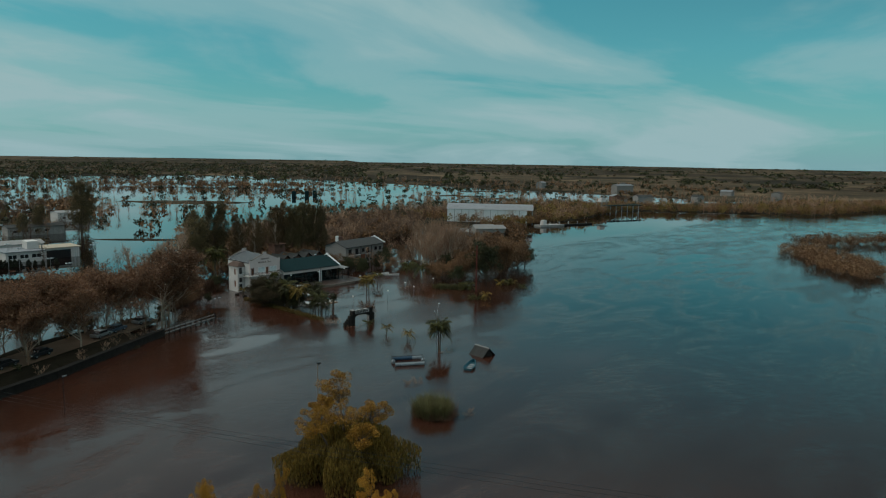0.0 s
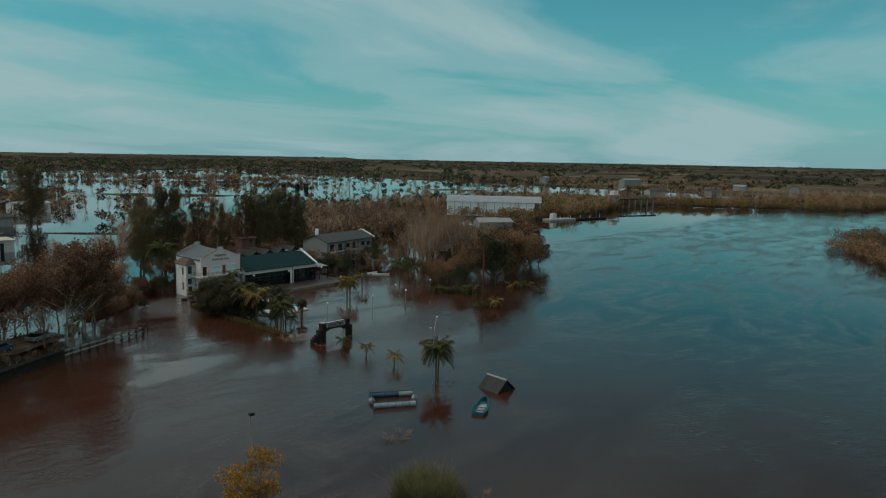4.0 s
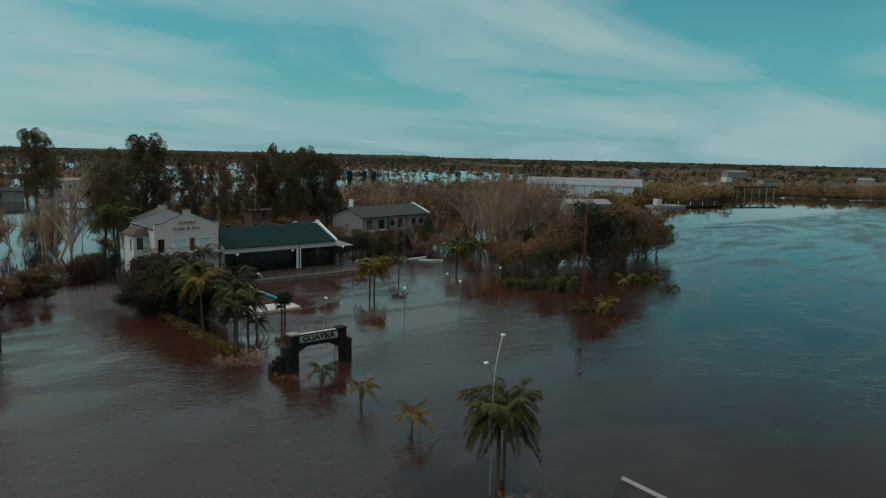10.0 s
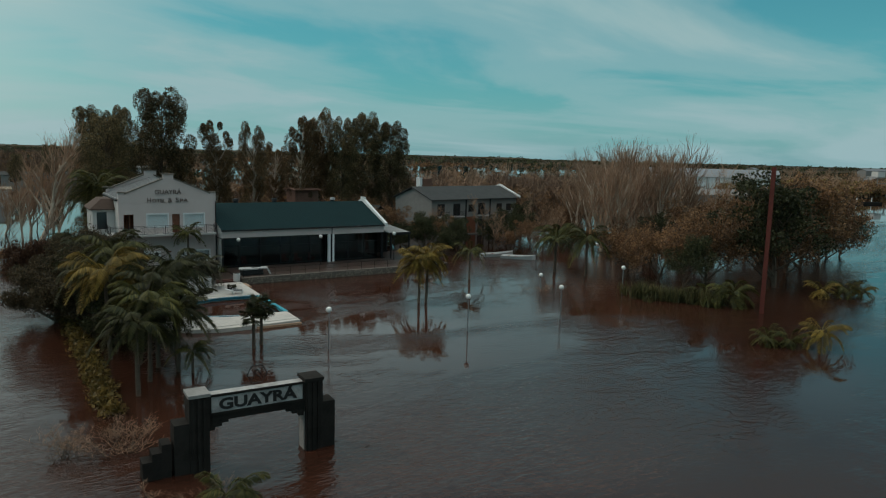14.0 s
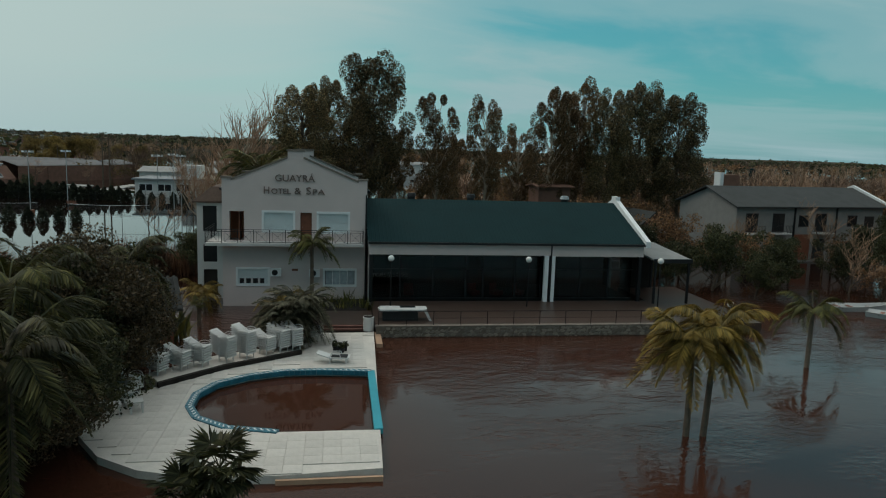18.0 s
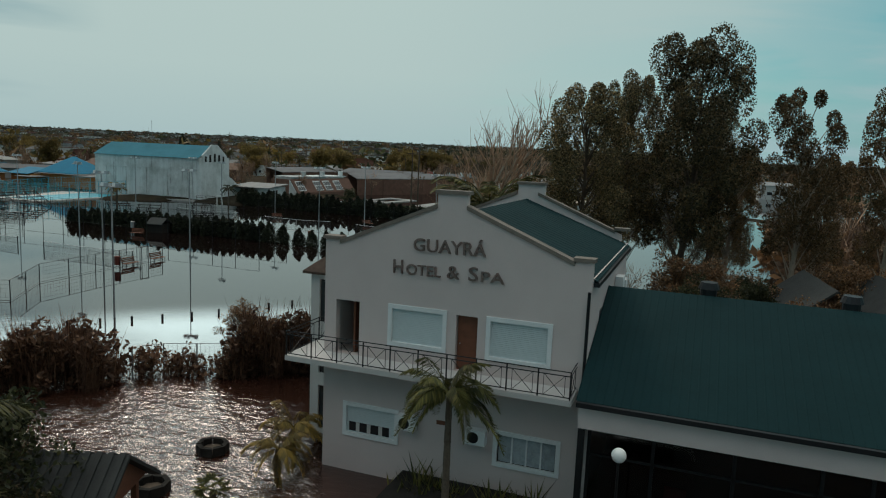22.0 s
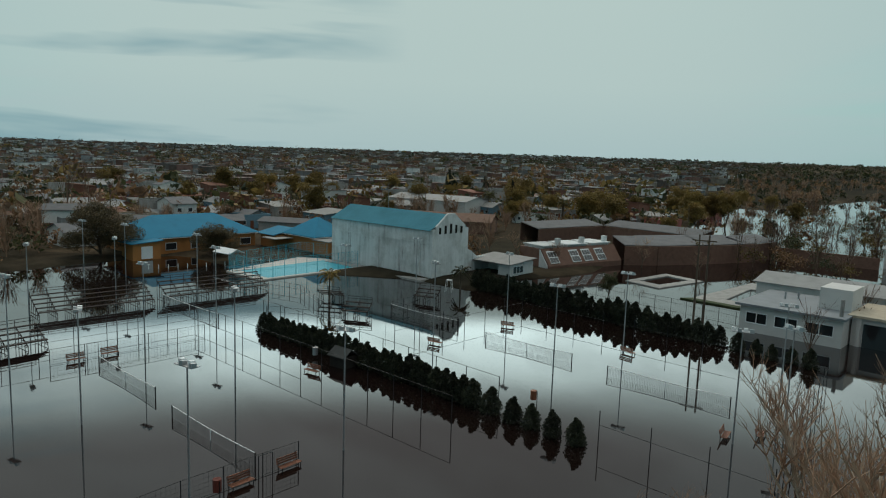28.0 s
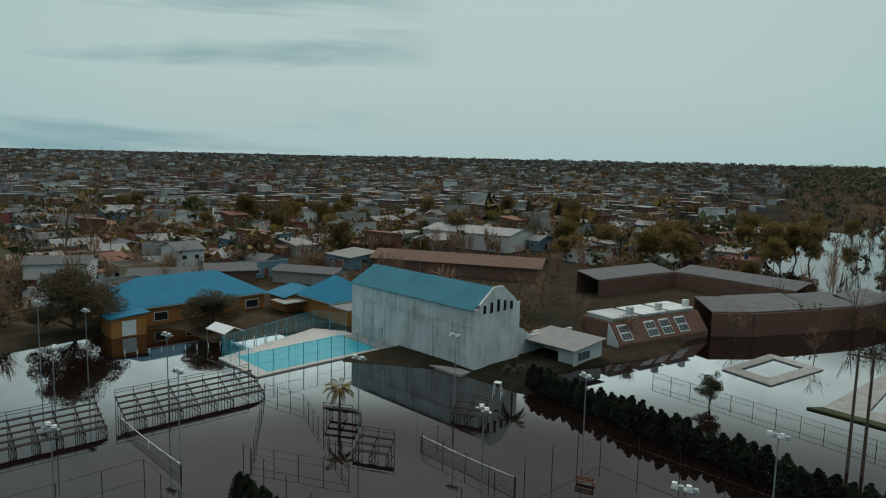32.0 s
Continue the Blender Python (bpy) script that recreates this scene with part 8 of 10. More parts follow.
    scatter(rng, sh, np.stack([x, y, 0 * x - 0.3], 1), rng.uniform(0.7, 1.3, len(x)), RUSTL, "wood_undergrowth", "russet thicket on the river point", "shrubs")
    # brown belts of trees standing across the flooded fields
    for r0, a0, a1, n in ((640, 0.02, 0.75, 420), (330, -0.05, 0.35, 170), (840, -0.5, 0.1, 260)):
        a = rng.uniform(a0, a1, n)
        r = r0 + 40 * np.sin(9 * a + r0) + rng.normal(0, 22, n)
        q = np.stack([-20 + r * np.sin(a), 40 + r * np.cos(a), 0 * a - 0.3], 1)
        k = rng.uniform(size=n) < 0.6
        scatter(rng, tw, q[k], rng.uniform(0.7, 1.5, k.sum()), TWIGD, "tree_belt", "brown leafless tree belt across flooded fields", "trees")
        scatter(rng, shs, q[~k], rng.uniform(0.7, 1.5, (~k).sum()), RUSTL, "tree_belt", "russet tree belt across flooded fields", "trees")
    # trees and bushes in the flooded fields
    n = 4200
    r, a = rng.uniform(120, 900, n), rng.uniform(-0.35, 1.45, n)
    x, y = -20 + r * np.sin(a), 40 + r * np.cos(a)
    h = on_land(x, y)
    keep = (h > -0.9) | ((wavy(x, y, 38, 1.3) + 0.5 * wavy(x, y, 15, 0.2) > 0.30) & (rng.uniform(size=n) < 0.6)) | (rng.uniform(size=n) < 0.04)
    keep &= ~((x > 150) & (y < 120)) & (y > 85) & ~((np.abs(x - 13) < 30) & (y < 140))
    x, y, h = x[keep], y[keep], np.maximum(h[keep], 0) - 0.3
    c = rng.uniform(size=len(x))
    scatter(rng, tw, np.stack([x, y, h], 1)[c < 0.35], rng.uniform(0.6, 1.2, (c < 0.35).sum()), TWIG, "field_trees", "leafless trees in the flooded fields", "trees")
    scatter(rng, shs, np.stack([x, y, h], 1)[(c >= 0.35) & (c < 0.7)], rng.uniform(0.5, 1.2, ((c >= 0.35) & (c < 0.7)).sum()), DARKG, "field_scrub", "dark scrub in the flooded fields", "shrubs")
    scatter(rng, shs, np.stack([x, y, h], 1)[c >= 0.7], rng.uniform(0.5, 1.1, (c >= 0.7).sum()), RUSTL, "field_scrub", "russet scrub in the flooded fields", "shrubs")
    # brown undergrowth and low bare trees between the bank road and the hotel
    n = 360
    x, y = rng.uniform(-95, -9, n), rng.uniform(-40, 34, n)
    d = -((x + 68) * 0.456 - (y + 45) * 0.89)
    keep = (d > 7) & (d < 40 + 8 * wavy(x, y, 13)) & ~((x > -26) & (y < -1.5)) & ~((x < -44) & (y > -2)) & (wavy(x, y, 8, 1.0) > -0.35)
    keep &= (y < -3) & ((x < -24) | (y < -40))
    x, y = x[keep], y[keep]
    z = np.maximum(on_land(x, y), 0) - 0.3
    c = rng.uniform(size=len(x))
    q = np.stack([x, y, z], 1)
    scatter(rng, tw, q[c < 0.62], rng.uniform(0.5, 1.05, (c < 0.62).sum()), TWIG, "bank_thicket", "brown leafless thicket behind the bank road", "shrubs")
    scatter(rng, sh, q[(c >= 0.62) & (c < 0.86)], rng.uniform(0.4, 0.8, ((c >= 0.62) & (c < 0.86)).sum()), RUSTL, "bank_scrub", "russet scrub behind the bank road", "shrubs")
    scatter(rng, sh, q[c >= 0.86], rng.uniform(0.4, 0.9, (c >= 0.86).sum()), DARKG, "bank_scrub", "dark scrub behind the bank road", "shrubs")
    # the wooded strip between the sports ground and the fields
    n = 1500
    x, y = rng.uniform(-130, 20, n), rng.uniform(60, 420, n)
    keep = (x + 0.16 * y > -48 + 7 * wavy(x, y, 15)) & (wavy(x, y, 17, 0.4) > -0.25) & ((y > 145) | ((x > -22) & (y > 60))) & ~((x > -20) & (y < 100)) & ~((np.abs(x - 13) < 24) & (y < 140))
    keep &= ~((x < -55) & (y > 175) & (rng.uniform(size=n) < 0.8))
    x, y = x[keep], y[keep]
    z = np.maximum(on_land(x, y), 0) - 0.3
    c = rng.uniform(size=len(x))
    q = np.stack([x, y, z], 1)
    fine = [shrub_base(130 + k, 330, 0.19, 2.6, 4.6, 14) for k in range(3)]
    for lo, hi, base, m, label in ((0, 0.45, tw, TWIGD, "brown leafless trees along the flooded strip"), (0.45, 0.7, fine, OCHREL, "ochre trees along the flooded strip"), (0.7, 0.88, fine, RUSTL, "russet scrub along the flooded strip"), (0.88, 1, fine, DARKG, "dark scrub along the flooded strip")):
        k = (c >= lo) & (c < hi)
        scatter(rng, base, q[k], rng.uniform(0.6, 1.25, k.sum()), m, "strip_wood", label, "trees")
    # dense dark scrub further out, before the open plain
    n = 7000
    r, a = rng.uniform(960, 2700, n), rng.uniform(-1.15, 1.6, n)
    x, y = -20 + r * np.sin(a), 40 + r * np.cos(a)
    far2 = [shrub_base(50 + k, 34, 1.7, 7.5, 6.0, 7) for k in range(3)]
    keep = (wavy(x, y, 150, 0.9) > np.where(x > 0.9 * y, 0.32, -0.6)) & (on_land(x, y) > -0.6)
    x, y = x[keep], y[keep]
    z = np.maximum(on_land(x, y), 0) - 0.4
    c = rng.uniform(size=len(x)) < np.where(x > 0.9 * y, 0.5, 0.6)
    q = np.stack([x, y, z], 1)
    scatter(rng, far2, q[c], rng.uniform(0.5, 1.2, c.sum()), DARKG, "plain_scrub", "dark scrub covering the far fields", "shrubs")
    scatter(rng, far2, q[~c], rng.uniform(0.5, 1.1, (~c).sum()), DUNL, "plain_scrub", "dun scrub covering the far fields", "shrubs")
    # hedgerows and tree lines on the plain
    far = [shrub_base(30 + k, 26, 2.2, 7, 7.5, 6) for k in range(3)]
    n = 2600
    r = rng.uniform(850, 4200, n)
    row = np.round(r / 260) * 260 + rng.normal(0, 14, n)
    a = rng.uniform(-0.9, 1.75, n)
    x, y = -20 + row * np.sin(a), 40 + row * np.cos(a)
    keep = (y > -0.45 * x + 60) & (np.sin(a * 37 + np.round(r / 260)) > -0.35)
    x, y = x[keep], y[keep]
    scatter(rng, far, np.stack([x, y, np.maximum(on_land(x, y), 0) - 0.5], 1), rng.uniform(0.5, 1.3, len(x)), DARKG, "tree_lines", "dark tree lines far out on the plain", "trees")


def build_wires():
    """A power line that crosses the river below the start of the flight."""
    a, b = Vector((-85.5, -47.5, 9.0)), Vector((-38.0, -153.0, 9.0))
    for p in (a, b):
        g = thing("power_pole", "slim wooden power pole beside the flooded river", "power pole", (p.x, p.y, 0), 24, "river power poles")
        part("pole", Shape().tube((0, 0, -1), (0, 0, 9.4), 0.14, 0.1, 8), BARK, g)
        part("crossarm", Shape().box(-1.0, 1.0, -0.05, 0.05, 8.9, 9.02), BARK, g)
    for off in (-0.9, 0.0, 0.9):
        side = Vector((0.91, 0.41, 0)) * off
        pts = [a.lerp(b, i / 20) + side + Vector((0, 0, 0.05 - 3.2 * (i / 20) * (1 - i / 20))) for i in range(21)]
        solo("power_cable", Shape().path(pts, 0.014, 4), DARKMET, "thin dark power cable slung over the flood", "cable", group="power cables")


build_lodge()
build_cabins()
build_barn()
build_bank()
build_woods()
build_wires()

# ---- the flooded sports ground ----
def flood_pole(x, y, h=8.35, turn=0.0, heads=4):
    p = thing("floodlight_mast", "thin galvanised floodlight mast over the courts", "floodlight", (x, y, 0), turn, "floodlights")
    part("pole", Shape().tube((0, 0, -1), (0, 0, h), 0.07, 0.045, 7), STEEL, p)
    part("crossbar", Shape().wall_x(-0.75, 0.75, -0.28, 0.28, h, h + 0.05, []), STEEL, p)
    for k in range(heads):
        q = -0.6 + 1.2 * k / max(1, heads - 1)
        part("lamp_head", Shape().prism([(-0.16, 0.06), (0.16, 0.06), (0.2, 0.24), (-0.12, 0.28)], "x", q - 0.14, q + 0.14).mesh("lamp_head"), STEEL if k % 2 else TRIM, p, at=(0, (-0.12 if k % 2 else 0.12), h))


def fence_run(name, label, pts, h, step, material=DARKMET, rails=(1.0,), mesh_gap=0.0, post_r=0.035, group="fences"):
    """Posts along a line with rails at shares of the height; with mesh_gap also a fine wire net."""
    f = thing(name, label, "fence", group=group)
    wire = []
    for (x0, y0), (x1, y1) in zip(pts, pts[1:]):
        a, b = Vector((x0, y0, 0)), Vector((x1, y1, 0))
        n = max(1, round((b - a).length / step))
        for k in range(n + 1):
            if k == n and (x1, y1) != pts[-1]:
                continue
            p = a.lerp(b, k / n)
            part("post", POST_MESH(h, post_r, material), None, f, at=(p.x, p.y, 0))
        for r in rails:
            part("rail", Shape().tube((x0, y0, h * r), (x1, y1, h * r), 0.02, n=4), material, f)
        if mesh_gap:
            L = (b - a).length
            for k in range(int(L / mesh_gap)):
                p = a.lerp(b, k * mesh_gap / L)
                wire.append(((p.x, p.y, 0.05), (p.x, p.y, h)))
            for z in np.arange(mesh_gap, h, mesh_gap):
                wire.append(((x0, y0, z), (x1, y1, z)))
    if wire:
        p0, p1 = np.array([w[0] for w in wire]), np.array([w[1] for w in wire])
        r = np.full(len(wire), 0.007 if material is not POOLBLUE else 0.011)
        part("wire_mesh", quads("wire_mesh", tubes(p0, p1, r, r, 3), material), None, f)
    return f


POSTS = {}


def POST_MESH(h, r, material):
    key = (h, r, material.name)
    if key not in POSTS:
        me = Shape().tube((0, 0, -0.8), (0, 0, h), r, r, 6).mesh("post")
        me.materials.append(material)
        POSTS[key] = me
    return POSTS[key]


def tennis_net(x0, x1, y, group="tennis nets", turn=0):
    n = thing("tennis_net", "sagging net strung over the flooded court", "net", (x0, y, 0), turn, group)
    L = x1 - x0
    for x in (0, L):
        part("post", POST_MESH(0.95, 0.05, DARKMET), None, n, at=(x, 0, 0))
    part("band", Shape().path([(L * k / 6, 0, 0.93 - 0.14 * math.sin(math.pi * k / 6)) for k in range(7)], 0.028, 4), TRIM, n, "white top band")
    wires = [((L * k / 70, 0, 0.02), (L * k / 70, 0, 0.92 - 0.14 * math.sin(math.pi * k / 70))) for k in range(71)] + [((0, 0, z), (L, 0, z)) for z in np.arange(0.1, 0.8, 0.11)]
    p0, p1 = np.array([w[0] for w in wires]), np.array([w[1] for w in wires])
    r = np.full(len(wires), 0.008)
    part("net", quads("net", tubes(p0, p1, r, r, 3), NETMAT), None, n)
    part("strap", Shape().box(L / 2 - 0.03, L / 2 + 0.03, -0.02, 0.02, 0, 0.76), TRIM, n)


def court_bench(x, y, z, turn, label="slatted court bench standing in the water"):
    b = thing("court_bench", label, "bench", (x, y, z), turn, "court benches")
    for k in range(4):
        part("seat_slat", Shape().box(-0.8, 0.8, -0.22 + 0.12 * k, -0.13 + 0.12 * k, 0.44, 0.48), BROWNW, b)
    for k in range(3):
        part("back_slat", Shape().box(-0.8, 0.8, 0.26 + 0.03 * k, 0.3 + 0.03 * k, 0.56 + 0.14 * k, 0.66 + 0.14 * k), BROWNW, b)
    for x2 in (-0.7, 0.7):
        part("leg", Shape().path([(x2, -0.2, -0.8), (x2, -0.2, 0.43)], 0.03, 5), DARKMET, b)
        part("leg", Shape().path([(x2, 0.24, -0.8), (x2, 0.26, 0.5), (x2, 0.38, 0.98)], 0.03, 5), DARKMET, b)


def bleacher(x, y, L, turn, label, rows=5):
    """Open steel grandstand frames with plank seats, stepping up along +y."""
    b = thing("bleacher", label, "bleachers", (x, y, 0), turn, "bleachers")
    n = max(2, round(L / 1.9))
    top = 0.45 + 0.36 * rows
    for k in range(n + 1):
        q = L * k / n
        s = Shape().tube((q, 0, 0.35), (q, 0.75 * rows, top), 0.05, n=5)
        for r in range(rows + 1):
            z = 0.35 + (top - 0.35) * r / rows
            s.tube((q, 0.75 * r, -0.8), (q, 0.75 * r, z), 0.035, n=4)
            s.tube((q, 0.75 * r, z), (q, min(0.75 * rows, 0.75 * r + 0.7), z + 0.02), 0.03, n=4)
        s.tube((q, 0.75 * rows, top), (q, 0.75 * rows, top + 0.62), 0.035, n=4)
        s.tube((q, 0, 0.2), (q, 0.75 * rows, 0.2), 0.03, n=4)
        part("frame", s, RUSTY, b)
    for r in range(rows):
        z = 0.35 + (top - 0.35) * (r + 0.55) / rows
        part("seat_plank", Shape().box(-0.1, L + 0.1, 0.75 * r + 0.12, 0.75 * r + 0.5, z + 0.06, z + 0.15), OLDPLANK, b)
    for z in (0.3, 0.6):
        part("guard_rail", Shape().tube((0, 0.75 * rows, top + z), (L, 0.75 * rows, top + z), 0.03, n=5), RUSTY, b)
    part("guard_rail", Shape().tube((0, 0, 0.9), (L, 0, 0.9), 0.03, n=5), RUSTY, b)


RUSTY = mat("dark_rusty_steel", (0.045, 0.030, 0.026), 0.9, 0.0, vary=0.4, scale=4)
OLDPLANK = mat("grey_weathered_plank", (0.040, 0.029, 0.025), 0.95, vary=0.35, scale=3, fine=18, bump=0.2)


def cypress_meshes(seed, h, r):
    rng = np.random.default_rng(seed)
    c = np.array([(0.10 * r * math.cos(5.1 * k), 0.10 * r * math.sin(5.1 * k), h * k / 9) for k in range(10)])
    rad = r * np.array([0.9, 1.0, 1.0, 0.96, 0.89, 0.80, 0.68, 0.53, 0.35, 0.15])
    return [("trunk", quads("trunk", tubes(np.array([[0, 0, -0.6]]), np.array([[0, 0, 0.7 * h]]), np.array([0.08]), np.array([0.03]), 5), BARK)), ("crown", quads("crown", leaves(rng, c, rad, 2500, 0.12, droop=-0.2, squash=0.5), CYPRESS))]


def build_courts():
    for x, y in ((-35.6, 35), (-51.7, 36.3), (-35.1, 23.7), (-51.7, 24.0), (-68.4, 36.0), (-68.4, 24.0), (-51.5, 73.5), (-51.8, 60.7), (-35.6, 60.1), (-35.0, 72.4), (-68.5, 74.5), (-68.4, 61.7), (-18.0, 68.5), (-15.1, 60.1), (-17.4, 56.2), (-89.2, 41.6), (-87.5, 51.7), (-75.0, 47.5), (-88.5, 31.5), (-22.5, 12.5), (-104, 49), (-112, 46)):
        flood_pole(x, y, 8.35, 20 * math.sin(x))
    tennis_net(-64.8, -53.4, 30.2)
    tennis_net(-48.7, -37.4, 29.3)
    tennis_net(-47.5, -36.4, 64.6)
    tennis_net(-31.9, -20.4, 63.7)
    tennis_net(-64.6, -53.0, 66.2)
    tennis_net(-87.2, -73.2, 46.8)
    tall, low = "tall wire court fence on thin posts in the flood", "low wire fence round the flooded courts"
    fence_run("court_fence", tall, [(-72.5, 18), (-72.5, 43.5), (-52, 43.2)], 2.6, 3.4, rails=(1.0, 0.35))
    fence_run("court_fence", tall, [(-52, 43.2), (-33, 43.0)], 2.6, 3.4, rails=(1.0,))
    fence_run("court_fence", low, [(-36, 31.6), (-35.9, 23.6), (-35.4, 17.8), (-31.6, 12.4), (-36, 10), (-48, 15)], 1.5, 2.9, rails=(1.0, 0.05), mesh_gap=0.3)
    fence_run("court_fence", low, [(-67.6, 27), (-67.5, 42)], 1.5, 2.9, rails=(1.0, 0.05), mesh_gap=0.3)
    fence_run("court_fence", tall, [(-70, 50.8), (-33.5, 49.2)], 2.6, 3.6, rails=(1.0,))
    fence_run("court_fence", low, [(-72, 52.5), (-63.5, 57), (-80.5, 63.5), (-86.5, 62.2), (-71.6, 52.4)], 1.3, 2.4, rails=(1.0, 0.5))
    fence_run("court_fence", tall, [(-52.5, 55.5), (-52.5, 78), (-16.5, 77), (-12, 48), (-24, 48.6)], 2.6, 3.8, rails=(0.6,))
    fence_run("court_fence", low, [(-64.9, 70.7), (-64.2, 66.0), (-52.6, 65.6)], 1.4, 2.6, rails=(1.0, 0.4))
    fence_run("court_fence", "low rail fence by the drowned pool", [(-60, 101), (-42, 99), (-30, 97)], 1.2, 2.5, rails=(1.0, 0.5), mesh_gap=0.35)
    fence_run("post_row", "row of short drowned posts behind the hotel", [(-24.5, 8.3), (-18.5, 15.0), (-13.2, 24.6), (-9.5, 32)], 0.32, 1.9, rails=(), post_r=0.07)
    fence_run("post_row", "row of white bollards before the blue-roofed house", [(-112, 56), (-108.5, 66), (-107.5, 76)], 0.7, 1.6, TRIM, (), post_r=0.07)
    fence_run("cage_fence", "turquoise mesh fence round the sports pool", [(-102.3, 65), (-92.8, 64.9), (-92.8, 84.3)], 3.1, 2.2, POOLBLUE, (1.0, 0.5, 0.05), 0.33, 0.045)
    fence_run("cage_fence", "turquoise mesh fence round the sports pool", [(-102.3, 65), (-108.0, 83.0), (-103.2, 85.6)], 3.1, 2.2, POOLBLUE, (1.0, 0.5, 0.05), 0.33, 0.045)
    fence_run("garden_fence", "wire gate fence with climbing weeds by the reeds", [(-13.0, 4.3), (-12.1, 5.4), (-9.3, 6.9), (-8.4, 7.5)], 1.5, 1.6, STEEL, (1.0, 0.08), 0.22)
    for x, y, t in ((-67.5, 29.2, 88), (-67.6, 32.3, 88), (-35.7, 27.3, 92), (-35.8, 30.8, 92), (-49.6, 71.3, 200), (-50.1, 59.2, 190), (-34.2, 72.0, 170), (-50.6, 43.4, 10), (-18.2, 57.0, 100), (-16.4, 59.2, 100)):
        court_bench(x, y, -0.2, t)
    g = [thing("court_gate", "narrow steel gate frame between the benches", "gate", (x, y, 0), 90, "court gates") for x, y in ((-67.55, 30.7), (-35.75, 29.0))]
    for q in g:
        part("gate_frame", Shape().path([(-0.5, 0, -0.6), (-0.5, 0, 1.5), (0.5, 0, 1.5), (0.5, 0, -0.6)], 0.03, 5), DARKMET, q)
    for x, y, m, t in ((-35.5, 25.6, RUST, 0), (-32.2, 52.2, BROWNW, 30), (-54.1, 46.4, STEEL, 0)):
        b = thing("litter_drum", "small metal drum hung on posts", "drum", (x, y, 0.35), t, "drums")
        part("drum", Shape().tube((0, 0, 0), (0, 0, 0.75), 0.26, 0.26, 12), m, b)
        part("stand", Shape().tube((0.3, 0, -1), (0.3, 0, 0.7), 0.03), DARKMET, b)
    h = thing("court_hut", "little dark hut by the cypress hedge", "hut", (-50.4, 46.9, 0), 4)
    part("wall", Shape().box(-1, 1, -0.8, 0.8, -0.5, 1.1), DARKC, h)
    part("roof", Shape().prism([(-1.0, 1.0), (0, 1.7), (1.0, 1.0), (1.0, 1.1), (0, 1.8), (-1.0, 1.1)], "x", -1.15, 1.15), BLACKROOF, h)
    u = thing("umpire_chair", "white steel umpire chair by the gymnasium lawn", "umpire chair", (-68.8, 81.8, 0), 30)
    for x in (-0.35, 0.35):
        for y in (-0.45, 0.45):
            part("leg", Shape().tube((x * 1.5, y * 1.5, -0.6), (x, y, 1.7), 0.035), TRIM, u)
    part("seat", Shape().box(-0.4, 0.4, -0.4, 0.4, 1.7, 1.76), TRIM, u)
    part("ladder", Shape().path([(0.5, -0.6, 0.5), (0.5, 0.6, 0.5)], 0.03, 5).path([(0.42, -0.55, 1.1), (0.42, 0.55, 1.1)], 0.03, 5), TRIM, u)
    bleacher(-86.6, 32.0, 13.2, 88, "long open steel bleacher standing in the flood")
    bleacher(-86.4, 47.2, 14.6, 88, "long open steel bleacher standing in the flood")
    bleacher(-66.5, 59.6, 3.2, 30, "short low bleacher beside the courts", 3)
    bleacher(-73.6, 66.0, 3.2, 210, "short low bleacher beside the courts", 3)
    bleacher(-67.5, 73.0, 3.2, 20, "short low bleacher beside the courts", 3)
    bleacher(-73.5, 20.0, 9, 95, "open steel bleacher at the corner of the courts", 4)
    # cypress hedges and topiary
    kinds = [lambda k=k: cypress_meshes(400 + k, 2.6, 1.12) for k in range(3)]
    rng = np.random.default_rng(41)
    spots = [(x, 48.8 - 0.018 * (x + 67) + rng.normal(0, 0.12), rng.uniform(0.70, 0.80) if x < -58 else rng.uniform(0.78, 0.92)) for x in np.arange(-66.6, -34.6, 1.12)]
    spots += [(-33.3, 48.0, 0.82), (-31.0, 47.8, 0.76), (-29.3, 47.9, 0.72), (-27.3, 47.7, 0.70), (-25.3, 47.7, 0.72)]
    spots += [(x, 87.4 - 0.12 * (x + 68.4) + rng.normal(0, 0.2), rng.uniform(0.95, 1.15)) for x in np.arange(-68.3, -39.4, 1.3)]
    spots += [(x, 83.3 + rng.normal(0, 0.2), rng.uniform(0.82, 1.05)) for x in np.arange(-37.9, -28.3, 1.25)]
    spots += [(x, 82.9 - 0.15 * (x + 27) + rng.normal(0, 0.2), rng.uniform(0.62, 0.85)) for x in np.arange(-26.8, -19, 1.9)]
    for k, (x, y, s) in enumerate(spots):
        plant(f"cyp{k % 3}", kinds[k % 3], "clipped dark cypress in the flooded sports ground", "cypress", (x, y, -0.1), 70 * k, s, rng.uniform(0.95, 1.12), "cypresses")


